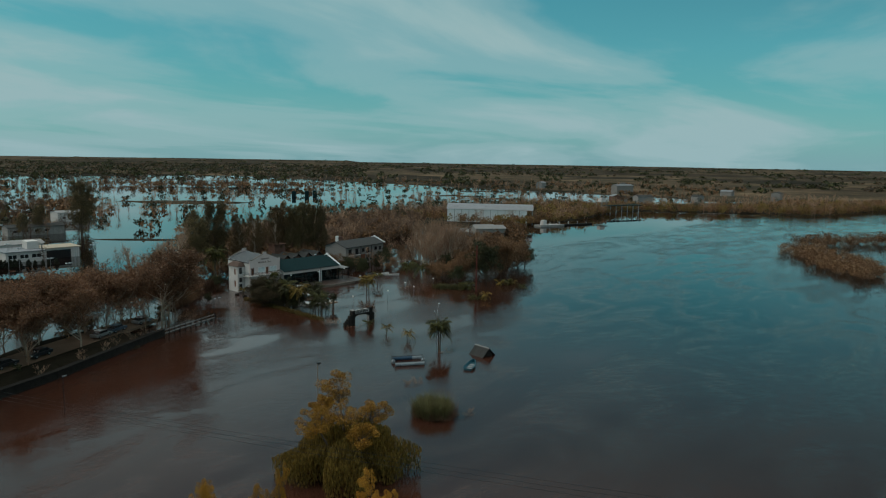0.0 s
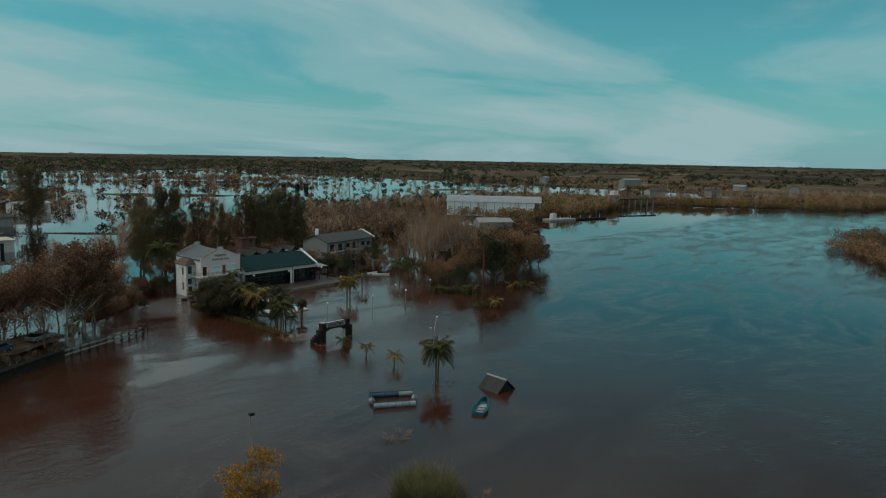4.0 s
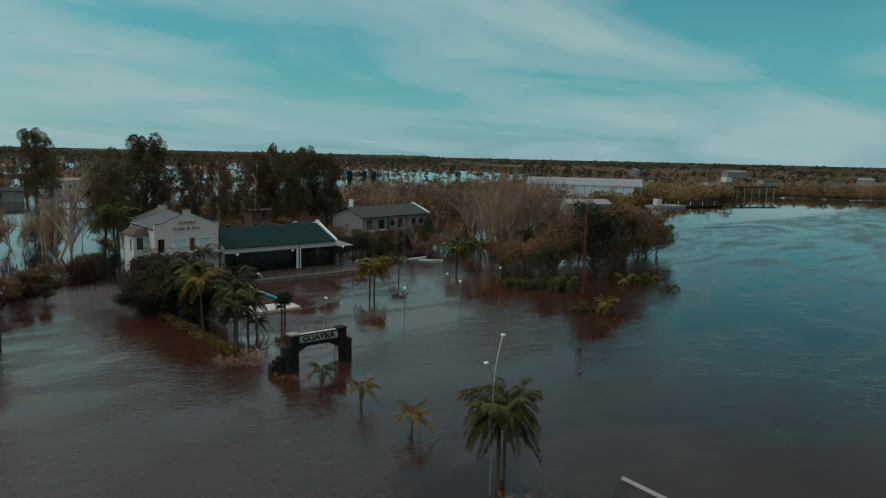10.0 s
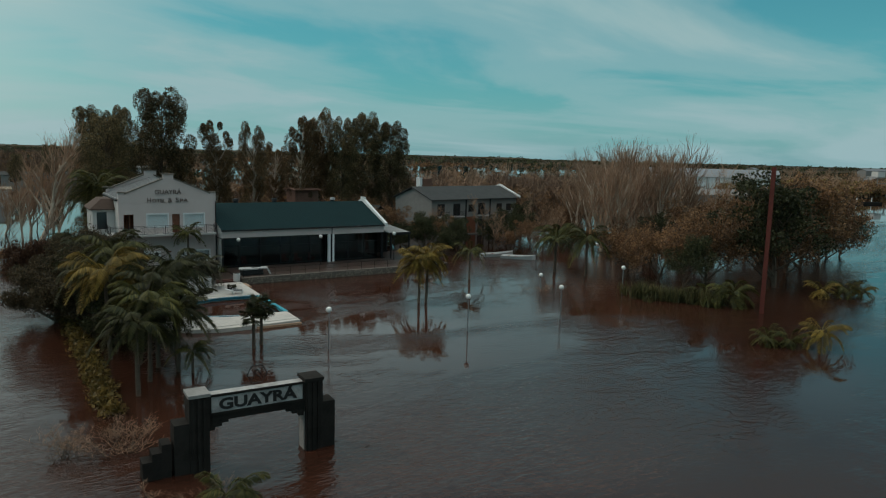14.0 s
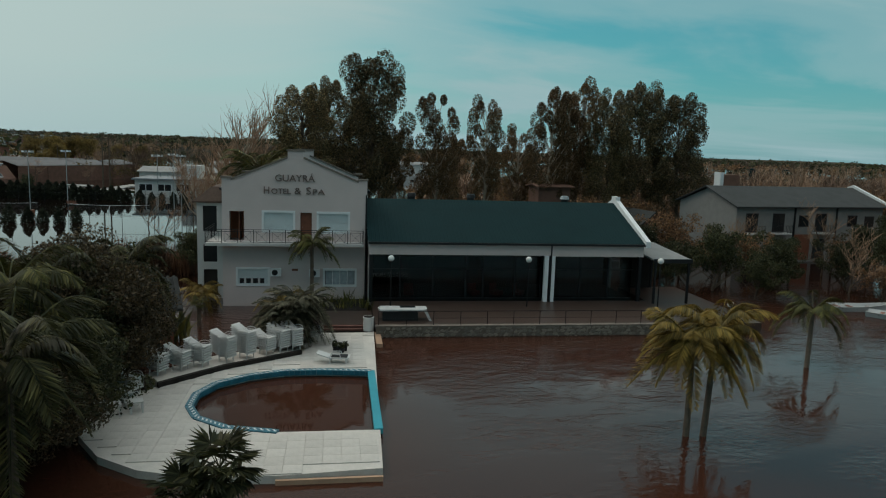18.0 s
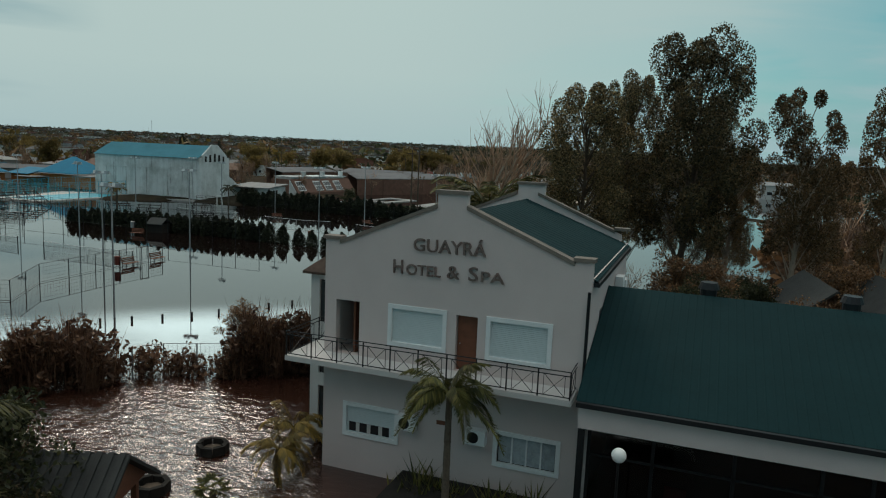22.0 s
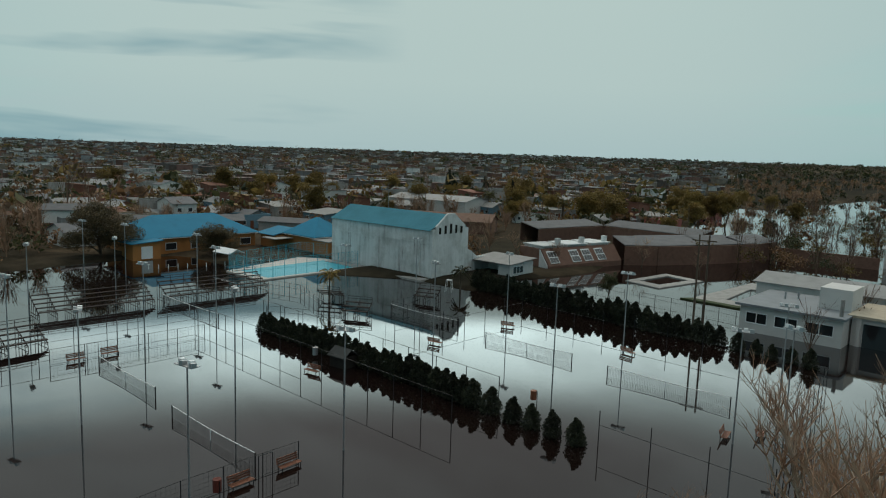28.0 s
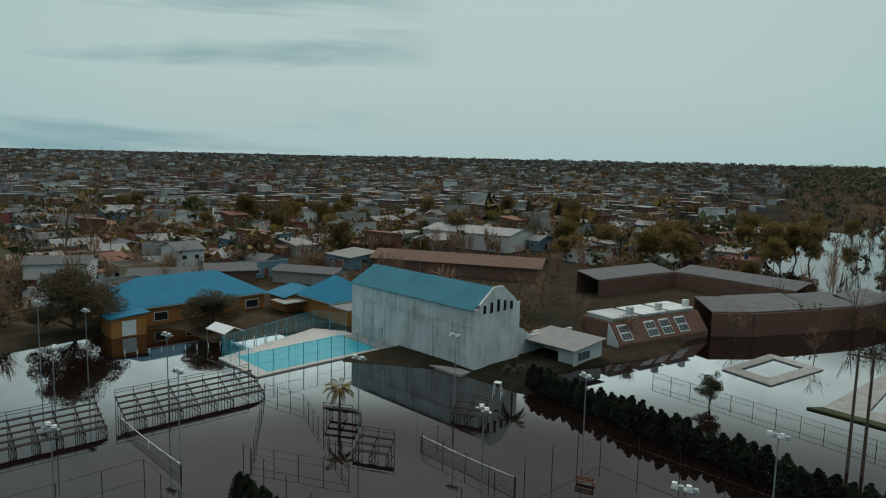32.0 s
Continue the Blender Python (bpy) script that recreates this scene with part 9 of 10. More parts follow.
def streaked_mat(name, color):
    """Old white render with dark rain streaks that run down it."""
    m = bpy.data.materials.new(name)
    m.use_nodes = True
    t = m.node_tree
    geo = t.nodes.new("ShaderNodeNewGeometry")
    tall = t.nodes.new("ShaderNodeMapping")
    tall.inputs["Scale"].default_value = (1.0, 1.0, 0.07)
    t.links.new(geo.outputs["Position"], tall.inputs[0])
    drip = node(t, "ShaderNodeTexNoise", Scale=1.5, Detail=5.0, Roughness=0.65)
    t.links.new(tall.outputs[0], drip.inputs["Vector"])
    blot = node(t, "ShaderNodeTexNoise", Scale=0.3, Detail=6.0, Roughness=0.7)
    t.links.new(geo.outputs["Position"], blot.inputs["Vector"])
    r1 = ramp(t, [(0.28, (0.25, 0.24, 0.23)), (0.37, (0.84, 0.84, 0.84)), (0.6, (1.0, 1.0, 1.0))])
    r2 = ramp(t, [(0.30, (0.62, 0.62, 0.60)), (0.55, tuple(1.0 for _ in range(3)))])
    t.links.new(drip.outputs["Fac"], r1.inputs[0])
    t.links.new(blot.outputs["Fac"], r2.inputs[0])
    mx = t.nodes.new("ShaderNodeMixRGB")
    mx.blend_type, mx.inputs[0].default_value = "MULTIPLY", 1.0
    t.links.new(r1.outputs[0], mx.inputs[1])
    t.links.new(r2.outputs[0], mx.inputs[2])
    my = t.nodes.new("ShaderNodeMixRGB")
    my.blend_type, my.inputs[0].default_value = "MULTIPLY", 1.0
    my.inputs[1].default_value = (*color, 1)
    t.links.new(mx.outputs[0], my.inputs[2])
    p = t.nodes["Principled BSDF"]
    t.links.new(my.outputs[0], p.inputs["Base Color"])
    p.inputs["Roughness"].default_value = 0.9
    b = node(t, "ShaderNodeBump", Strength=0.2, Distance=0.03)
    t.links.new(blot.outputs["Fac"], b.inputs["Height"])
    t.links.new(b.outputs[0], p.inputs["Normal"])
    return m


STREAKED = streaked_mat("rain_streaked_wall", (0.66, 0.68, 0.675))


def build_gym():
    g = thing("gymnasium", "tall stained white gymnasium with faded blue roof", "gymnasium")
    X0, X1, Y0, Y1, E, R = -102.2, -76.7, 86.2, 94.9, 8.1, 10.5
    ym = (Y0 + Y1) / 2
    part("wall", Shape().box(X0, X1 - 0.3, Y0, Y0 + 0.3, -0.5, E), STREAKED, g, "stained white long wall")
    part("wall", Shape().box(X0, X1 - 0.3, Y1 - 0.3, Y1, -0.5, E), STREAKED, g)
    part("wall", Shape().prism([(Y0, -0.5), (Y1, -0.5), (Y1, E), (ym, R), (Y0, E)], "x", X0 - 0.3, X0 - 0.003), STREAKED, g)
    part("gable_wall", Shape().prism([(Y0, -0.5), (Y1, -0.5), (Y1, E + 0.1), (Y1 - 0.8, E + 0.1), (Y1 - 0.8, E + 0.55), (ym + 0.8, R + 0.2), (ym - 0.8, R + 0.2), (Y0 + 0.8, E + 0.55), (Y0 + 0.8, E + 0.1), (Y0, E + 0.1)], "x", X1 - 0.3, X1), STREAKED, g, "stained white gable wall")
    for k in range(5):
        y = ym - 2.9 + 1.3 * k
        part("vent_slot", Shape().box(X1 - 0.02, X1 + 0.05, y, y + 0.5, E - 0.7, E + 0.9 - 0.25 * abs(k - 2)), DARKC, g, "dark vent slot")
    for a, b in ((Y0 - 0.35, ym), (Y1 + 0.35, ym)):
        s = Shape()
        ribbed(s, *(((X0 - 0.3, a, E - 0.05), (X1 - 0.31, a, E - 0.05), (X1 - 0.31, b, R), (X0 - 0.3, b, R)) if a < b else ((X1 - 0.31, a, E - 0.05), (X0 - 0.3, a, E - 0.05), (X0 - 0.3, b, R), (X1 - 0.31, b, R))), 0.6, 0.02)
        part("roof", s, BLUEGREY, g, "faded blue metal roof")
    for k in range(5):
        x = X0 + 5.05 * (k + 0.5)
        part("pilaster", Shape().box(x - 0.15, x + 0.15, Y0 - 0.12, Y0 - 0.003, 0, 5.8), STREAKED, g)
    part("string_course", Shape().box(X0, X1, Y0 - 0.06, Y0 - 0.002, 5.81, 6.0), STREAKED, g)
    part("aerial", Shape().tube((-92, ym, R - 0.1), (-92, ym, R + 4.5), 0.03), STEEL, g)
    part("apron", Shape().box(X0 + 1, X1, Y0 - 2.6, Y0 - 0.2, -0.5, 0.3), CONC, g, "pale concrete apron")
    a = thing("gym_annex", "low stained white annex with sheet roofs", "annex")
    part("wall", Shape().prism([(94.91, -0.5), (108, -0.5), (108, 2.5), (98.2, 2.9), (96.6, 4.0), (94.91, 4.7)], "x", -77.6, -77.3), STREAKED, a)
    part("shed_wall", Shape().box(-79.5, -69.5, 101.2, 104.0, -0.5, 2.6).box(-72, -69.5, 97.5, 101.19, -0.5, 2.4), OLDWHITE, a)
    part("shed_roof", Shape().prism([(97.0, 2.42), (104.3, 3.0), (104.3, 3.12), (97.0, 2.54)], "x", -78.5, -69.0), ZINC, a)
    q = part("window", Shape().box(-69.49, -69.4, 98.2, 101.0, 0.8, 2.1), TRIM, a)
    for k in range(3):
        part("pane", Shape().box(-69.39, -69.37, 98.3 + 0.92 * k, 99.1 + 0.92 * k, 0.9, 2.0), GLASS, q)
    c = thing("changing_rooms", "brick changing rooms with white slabs and sloping windows", "building", (-70.0, 109.6, 0), 78.1)
    L, Z0, Z1, DP = 19.4, 1.0, 3.9, 2.3
    part("wall", Shape().box(0, L, 0, 0.25, -0.5, Z0), BRICK, c, "low brick front wall")
    part("sloping_front", Shape().prism([(0, Z0), (DP, Z1), (DP + 0.15, Z1 - 0.15), (0.25, Z0)], "x", 0, L), BRICK, c, "steep brown tiled slope")
    part("back_block", Shape().box(0, L, DP + 0.16, 8.0, -0.5, Z1 - 0.1), BRICK, c)
    part("end_wall", Shape().prism([(0.26, -0.5), (DP + 0.15, -0.5), (DP + 0.15, Z1 - 0.16), (0.26, Z0)], "x", -0.2, -0.003), OLDWHITE, c, "stained white end wall")
    for k in range(3):
        x = 0.4 + 6.3 * k
        part("roof_slab", Shape().box(x, x + 5.4, DP - 0.1, 7.6, Z1 + 0.32, Z1 + 0.5), OLDWHITE, c, "white roof slab")
        part("slab_wall", Shape().box(x + 0.2, x + 5.2, DP + 0.2, 7.4, Z1 - 0.099, Z1 + 0.319), OLDWHITE, c)
        part("chimney", Shape().box(x + 4.2, x + 5.0, DP + 0.5, DP + 1.3, Z1 + 0.501, Z1 + 1.6), OLDWHITE, c)
    q = (Z1 - Z0) / DP
    for x in (0.8, 6.4, 9.6, 13.2):
        w = part("sloping_window", Shape().prism([(0.25, Z0 + 0.25 * q + 0.02), (DP - 0.45, Z0 + (DP - 0.45) * q + 0.02), (DP - 0.51, Z0 + (DP - 0.45) * q + 0.1), (0.19, Z0 + 0.25 * q + 0.1)], "x", x, x + 2.2), TRIM, c, "white framed sloping window")
        for i in range(3):
            for j in range(2):
                ya, yb = 0.34 + 0.74 * j, 0.96 + 0.74 * j
                part("pane", Shape().prism([(ya - 0.07, Z0 + ya * q + 0.1), (yb - 0.07, Z0 + yb * q + 0.1), (yb - 0.10, Z0 + yb * q + 0.13), (ya - 0.10, Z0 + ya * q + 0.13)], "x", x + 0.12 + 0.68 * i, x + 0.70 + 0.68 * i), GLASS, w)


def hipped(parent, x0, x1, y0, y1, e, r, roof, over=0.6):
    """Hipped roof over a rectangle; the ridge runs along the longer side."""
    x0, x1, y0, y1 = x0 - over, x1 + over, y0 - over, y1 + over
    if (y1 - y0) > (x1 - x0):
        d, xm = (x1 - x0) / 2, (x0 + x1) / 2
        a, b = (xm, y0 + d, r), (xm, y1 - d, r)
        fs = [[(x0, y0, e), (x1, y0, e), a], [(x1, y0, e), (x1, y1, e), b, a], [(x1, y1, e), (x0, y1, e), b], [(x0, y1, e), (x0, y0, e), a, b]]
    else:
        d, ym = (y1 - y0) / 2, (y0 + y1) / 2
        a, b = (x0 + d, ym, r), (x1 - d, ym, r)
        fs = [[(x0, y0, e), (x1, y0, e), b, a], [(x1, y0, e), (x1, y1, e), b], [(x1, y1, e), (x0, y1, e), a, b], [(x0, y1, e), (x0, y0, e), a]]
    for f in fs:
        part("roof", Shape().face(f).face([(p[0], p[1], p[2] - 0.1) for p in reversed(f)]), roof, parent)
    part("eaves_board", Shape().box(x0, x1, y0, y1, e - 0.22, e - 0.11), TRIM if roof is BLUEROOF else DARKMET, parent)


def build_blue_house():
    h = thing("blue_roofed_house", "long ochre house with bright blue hipped metal roof", "house")
    part("wall", Shape().box(-137, -125, 59.2, 84, -0.5, 3.2), ORANGE, h, "ochre wall")
    hipped(h, -137, -125, 59.2, 84, 3.35, 7.0, BLUEROOF)
    part("front_block", Shape().box(-126, -121.5, 57.5, 62.5, -0.5, 3.0), ORANGE, h)
    part("front_roof", Shape().prism([(57.0, 2.9), (63, 3.3), (63, 3.42), (57.0, 3.02)], "x", -126.5, -121.0), BLUEROOF, h)
    for k, (y, w) in enumerate(((65, 2.2), (70, 1.2), (75, 1.2), (80.5, 2.4))):
        q = part("window", Shape().box(-125.0, -124.9, y, y + w, 0.9, 2.3), TRIM, h)
        part("pane", Shape().box(-124.89, -124.87, y + 0.1, y + w - 0.1, 1.0, 2.2), GLASS, q)
    q = part("shutter_door", Shape().box(-121.49, -121.4, 59, 61, 0.2, 2.4), TRIM, h)
    h2 = thing("blue_roofed_pavilion", "small ochre pavilion with bright blue hipped roof", "house")
    part("wall", Shape().box(-119, -109.5, 87.5, 96, -0.5, 3.4), ORANGE, h2)
    hipped(h2, -119, -109.5, 87.5, 96, 3.55, 6.9, BLUEROOF)
    for y in (88.5, 91.5):
        q = part("window", Shape().box(-109.5, -109.4, y, y + 1.5, 1.1, 2.4), TRIM, h2)
        part("pane", Shape().box(-109.39, -109.37, y + 0.1, y + 1.4, 1.2, 2.3), GLASS, q)
    part("side_block", Shape().box(-109.49, -104.5, 87.0, 92.5, -0.5, 3.0), ORANGE, h2)
    part("side_roof", Shape().box(-109.45, -104.2, 86.7, 92.8, 3.01, 3.2), ZINC, h2)
    part("link_wall", Shape().box(-124.5, -119.01, 85, 89.5, -0.5, 3.0), ORANGE, h2)
    part("link_roof", Shape().prism([(84.4, 3.05), (90, 4.2), (90, 4.3), (84.4, 3.15)], "x", -125.5, -119.02), BLUEROOF, h2)
    part("porch_roof", Shape().box(-121, -116.5, 83.0, 87.4, 2.6, 2.75), CONC, h2)
    t = thing("roof_tank", "blue water tank on the pavilion", "tank", (-111.5, 96.4, 3.4))
    part("body", Shape().box(-0.9, 0.9, 0, 1.6, -3.9, 4.0), BLUEROOF, t)
    # pool with turquoise floor
    p = thing("sports_pool", "turquoise painted pool surround in the cage", "pool", kind="structure")
    part("basin", Shape().prism([(-102.6, 64.6), (-92.4, 64.5), (-92.4, 85.0), (-104.0, 86.0), (-108.4, 83.0)], "z", -0.5, 0.2), DECK, p)
    part("pool_floor", Shape().prism([(-101.6, 66.6), (-93.2, 66.4), (-93.2, 83.6), (-102.6, 84.2)], "z", 0.201, 0.215), POOLBLUE, p)
    c = thing("court_shelter", "white roofed shelter beside the pool", "shelter", (-108.5, 68.5, 0), 5)
    part("roof", Shape().prism([(-1.6, 2.2), (0, 2.9), (1.6, 2.2), (1.6, 2.3), (0, 3.0), (-1.6, 2.3)], "x", -2.4, 2.4), TRIM, c)
    for x in (-2.2, 2.2):
        for y in (-1.5, 1.5):
            part("post", Shape().tube((x, y, -0.8), (x, y, 2.2), 0.05), STEEL, c)
    # club house and drowned open-air pools
    b = thing("club_house", "low white club house with flat pale roof in the flood", "club house", (-30.3, 92.6, 0), 0)
    part("wall", Shape().wall_x(0, 11.3, 0, 0.25, -0.5, 3.2, [(0.7, 3.2, 1.1, 2.5), (4.0, 6.6, 1.1, 2.5), (7.4, 10.4, 1.1, 2.5)]).box(0, 0.25, 0.25, 12, -0.5, 3.2).box(11.05, 11.3, 0.25, 12, -0.5, 3.2).box(0.25, 11.05, 11.75, 12, -0.5, 3.2), WHITE, b)
    part("roof", Shape().box(-0.5, 11.6, -0.5, 12.4, 3.21, 3.5), SLATEZINC, b, "flat pale roof")
    for x0, x1 in ((0.7, 3.2), (4.0, 6.6), (7.4, 10.4)):
        q = part("window", Shape().wall_x(x0, x1, -0.04, 0.1, 1.1, 2.5, [(x0 + 0.08, (x0 + x1) / 2 - 0.04, 1.2, 2.4), ((x0 + x1) / 2 + 0.04, x1 - 0.08, 1.2, 2.4)]), TRIM, b)
        part("pane", Shape().box(x0 + 0.05, x1 - 0.05, 0.12, 0.14, 1.15, 2.45), GLASS, q)
    part("roof_block", Shape().box(7.5, 11.0, 4.5, 9.5, 3.51, 6.0), WHITE, b)
    part("flue", Shape().tube((10.8, 1.0, 3.5), (10.8, 1.0, 5.4), 0.22), CONC, b)
    for k, (x, y) in enumerate(((3, 7), (4.2, 8.2))):
        part("vent_pipe", Shape().tube((x, y, 3.5), (x, y, 4.4), 0.12), STEEL, b)
    b2 = thing("club_hall", "long low club hall with pale flat roof", "club house", (-18.8, 95.5, 0), 0)
    part("wall", Shape().box(0, 11.5, 0, 9, -0.5, 3.3), WHITE, b2)
    part("roof", Shape().box(-0.4, 12, -0.4, 9.4, 3.31, 3.6), OCHRE_EDGE, b2)
    part("opening", Shape().box(1.2, 8.8, -0.06, -0.003, 0, 2.7), GLASS, b2)
    for x in (0.5, 9.4, 10.8):
        part("pier", Shape().box(x, x + 0.5, -0.25, -0.062, -0.5, 3.3), WHITE, b2)
    for k, (outer, inner) in enumerate((([(-56.4, 112.5), (-49.4, 110.5), (-47.4, 123.2), (-55.2, 125.4)], [(-54.8, 114.5), (-50.8, 113.5), (-49.4, 121.8), (-53.8, 123.2)]), ([(-42.4, 107), (-33.8, 106.5), (-30, 118), (-34, 129), (-41.2, 128.5)], [(-38.5, 110), (-35, 110), (-33.4, 117), (-36, 124), (-39.2, 122)]))):
        d = thing("pool_island", "pale deck of a drowned open-air pool", "pool deck", kind="structure")
        n = len(outer)
        for i in range(n):
            j = (i + 1) % n
            part("deck_piece", Shape().prism([outer[i], outer[j], inner[j], inner[i]], "z", -0.5, 0.16 + 0.002 * i), CONC, d)
        if k:
            part("lawn_edge", Shape().prism([(-43.6, 105.5), (-33.2, 105), (-34, 106.45), (-42.4, 106.95)], "z", -0.5, 0.2), GRASS, d)
    for dx in (0, 1.1):
        p = thing("power_pole", "tall dark power pole in the flood", "power pole", (-35.3 + dx, 90.8 + 0.3 * dx, 0), 10 * dx, "power poles")
        part("pole", Shape().tube((0, 0, -1), (0, 0, 11.4), 0.16, 0.1, 8), BARK, p)
        part("crossarm", Shape().box(-0.9, 0.9, -0.06, 0.06, 10.6, 10.75), BARK, p)


OCHRE_EDGE = mat("warm_ochre_roof", (0.40, 0.34, 0.26), 0.9, vary=0.25)
build_courts()
build_gym()
build_blue_house()

# ---- the town ----
PASTEL = [mat("house_white", (0.50, 0.49, 0.47), 0.9, vary=0.2), mat("house_grey", (0.24, 0.24, 0.24), 0.9, vary=0.25), mat("house_brick", (0.17, 0.072, 0.05), 0.9, vary=0.3), mat("house_sand", (0.34, 0.27, 0.20), 0.9, vary=0.2), mat("house_rose", (0.30, 0.10, 0.085), 0.9, vary=0.2), mat("house_blue", (0.14, 0.24, 0.30), 0.9, vary=0.2), mat("house_chalk", (0.66, 0.66, 0.64), 0.9, vary=0.2), CONC]
ROOFS = [ZINC, mat("rusty_sheet", (0.15, 0.085, 0.06), 0.8, 0.2, vary=0.4, scale=0.8), CONC, mat("dull_sheet", (0.125, 0.125, 0.13), 0.85, 0.0, vary=0.3, scale=0.6), BLACKROOF, mat("roof_tiles", (0.20, 0.085, 0.055), 0.9, vary=0.3, scale=2)]


def town_house(k, at, turn):
    """One of the plain low houses: flat-roofed boxes or shallow gables, with door, windows, and often a tank or a lean-to."""
    rng = np.random.default_rng(500 + k)
    w, d, h = rng.uniform(6, 11), rng.uniform(6, 10), rng.choice([2.8, 3.1, 3.4, 5.8], p=[0.3, 0.3, 0.2, 0.2])
    wall, roof = PASTEL[k % len(PASTEL)], ROOFS[(k * 5 + 1) % len(ROOFS)]
    kind = k % 3
    words = {0: "flat-roofed", 1: "gabled", 2: "lean-to roofed"}[kind]
    g = thing("town_house", f"low {words} town house with {wall.name.replace('_', ' ')} walls", "house", at, turn, "town houses")
    z0 = -1.0
    if kind == 0:
        part("wall", Shape().box(0, w, 0, d, z0, h), wall, g)
        part("parapet", Shape().wall_x(0, w, 0, 0.2, h, h + 0.4).box(0, w, d - 0.2, d, h, h + 0.4).box(0, 0.2, 0.2, d - 0.2, h, h + 0.4).box(w - 0.2, w, 0.2, d - 0.2, h, h + 0.4), wall, g)
        part("roof", Shape().box(0.2, w - 0.2, 0.2, d - 0.2, h, h + 0.06), roof, g)
    elif kind == 1:
        part("wall", Shape().prism([(0, z0), (d, z0), (d, h), (d / 2, h + 1.3), (0, h)], "x", 0, w), wall, g)
        part("roof", Shape().prism([(-0.4, h - 0.1), (d / 2, h + 1.36), (d / 2, h + 1.46), (-0.4, h)], "x", -0.3, w + 0.3), roof, g)
        part("roof", Shape().prism([(d / 2, h + 1.36), (d + 0.4, h - 0.1), (d + 0.4, h), (d / 2, h + 1.46)], "x", -0.3, w + 0.3), roof, g)
    else:
        part("wall", Shape().prism([(0, z0), (d, z0), (d, h + 0.8), (0, h)], "x", 0, w), wall, g)
        part("roof", Shape().prism([(-0.3, h + 0.0), (d + 0.2, h + 0.86), (d + 0.2, h + 0.98), (-0.3, h + 0.12)], "x", -0.3, w + 0.3), roof, g)
    for f in range(int(h // 2.7)):
        for i in range(2):
            x = w * (0.18 + 0.45 * i)
            for y, s in ((0, -1), (d, 1)):
                q = part("window", Shape().box(x, x + 1.2, *sorted((y, y + s * 0.06)), 1.0 + 2.7 * f, 2.1 + 2.7 * f), TRIM, g)
                part("pane", Shape().box(x + 0.1, x + 1.1, *sorted((y + s * 0.061, y + s * 0.075)), 1.1 + 2.7 * f, 2.0 + 2.7 * f), GLASS, q)
    part("door", Shape().box(w * 0.42, w * 0.42 + 0.9, -0.05, -0.002, 0, 2.0), BROWNW, g)
    part("door", Shape().box(w, w + 0.05, d * 0.4, d * 0.4 + 1.4, 0.3, 2.1), GLASS, g)
    if k % 4 == 0 and kind == 0:
        part("water_tank", Shape().tube((w * 0.7, d * 0.6, h + 0.06), (w * 0.7, d * 0.6, h + 1.3), 0.55, 0.5, 10), BARREL_B if k % 8 else STEEL, g)
    if k % 2:
        part("outhouse", Shape().box(-3.2, -0.01, d * 0.3, d * 0.3 + 3.4, z0, 2.3), PASTEL[(k + 3) % 8], g)
        part("outhouse_roof", Shape().prism([(d * 0.3 - 0.2, 2.35), (d * 0.3 + 3.6, 2.6), (d * 0.3 + 3.6, 2.68), (d * 0.3 - 0.2, 2.43)], "x", -3.4, -0.02), ROOFS[(k + 2) % 6], g)
    return g


def keyed_mat(name, colors, rough):
    """Each loose piece takes one of several colours."""
    m = bpy.data.materials.new(name)
    m.use_nodes = True
    t = m.node_tree
    geo = t.nodes.new("ShaderNodeNewGeometry")
    r = ramp(t, [(i / len(colors), c) for i, c in enumerate(colors)])
    r.color_ramp.interpolation = "CONSTANT"
    t.links.new(geo.outputs["Random Per Island"], r.inputs[0])
    n = node(t, "ShaderNodeTexNoise", Scale=0.4, Detail=4.0)
    t.links.new(geo.outputs["Position"], n.inputs["Vector"])
    v = ramp(t, [(0.3, (0.6, 0.6, 0.6)), (0.7, (1.1, 1.1, 1.1))])
    t.links.new(n.outputs["Fac"], v.inputs[0])
    mx = t.nodes.new("ShaderNodeMixRGB")
    mx.blend_type, mx.inputs[0].default_value = "MULTIPLY", 1.0
    t.links.new(r.outputs[0], mx.inputs[1])
    t.links.new(v.outputs[0], mx.inputs[2])
    p = t.nodes["Principled BSDF"]
    t.links.new(mx.outputs[0], p.inputs["Base Color"])
    p.inputs["Roughness"].default_value = rough
    return m


def boxes_mesh(name, x, y, z, w, d, h, a, material, base=-1.5):
    """Many boxes as one mesh of separate islands."""
    n = len(x)
    c, s = np.cos(a), np.sin(a)
    ux, uy = np.stack([c * w, s * w], 1) / 2, np.stack([-s * d, c * d], 1) / 2
    p = np.stack([x, y], 1)
    cor = np.stack([p - ux - uy, p + ux - uy, p + ux + uy, p - ux + uy], 1)
    lo = np.concatenate([cor, np.broadcast_to((z + base)[:, None, None], (n, 4, 1))], 2)
    hi = np.concatenate([cor, np.broadcast_to((z + h)[:, None, None], (n, 4, 1))], 2)
    v = np.concatenate([lo, hi], 1).reshape(-1, 3)
    q = np.array([(4, 5, 6, 7), (0, 1, 5, 4), (1, 2, 6, 5), (2, 3, 7, 6), (3, 0, 4, 7)])
    f = (np.arange(n)[:, None, None] * 8 + q[None]).reshape(-1, 4)
    me = quads_shared(name, v, f, material)
    me.polygons.foreach_set("use_smooth", np.zeros(len(f), dtype=bool))
    return me


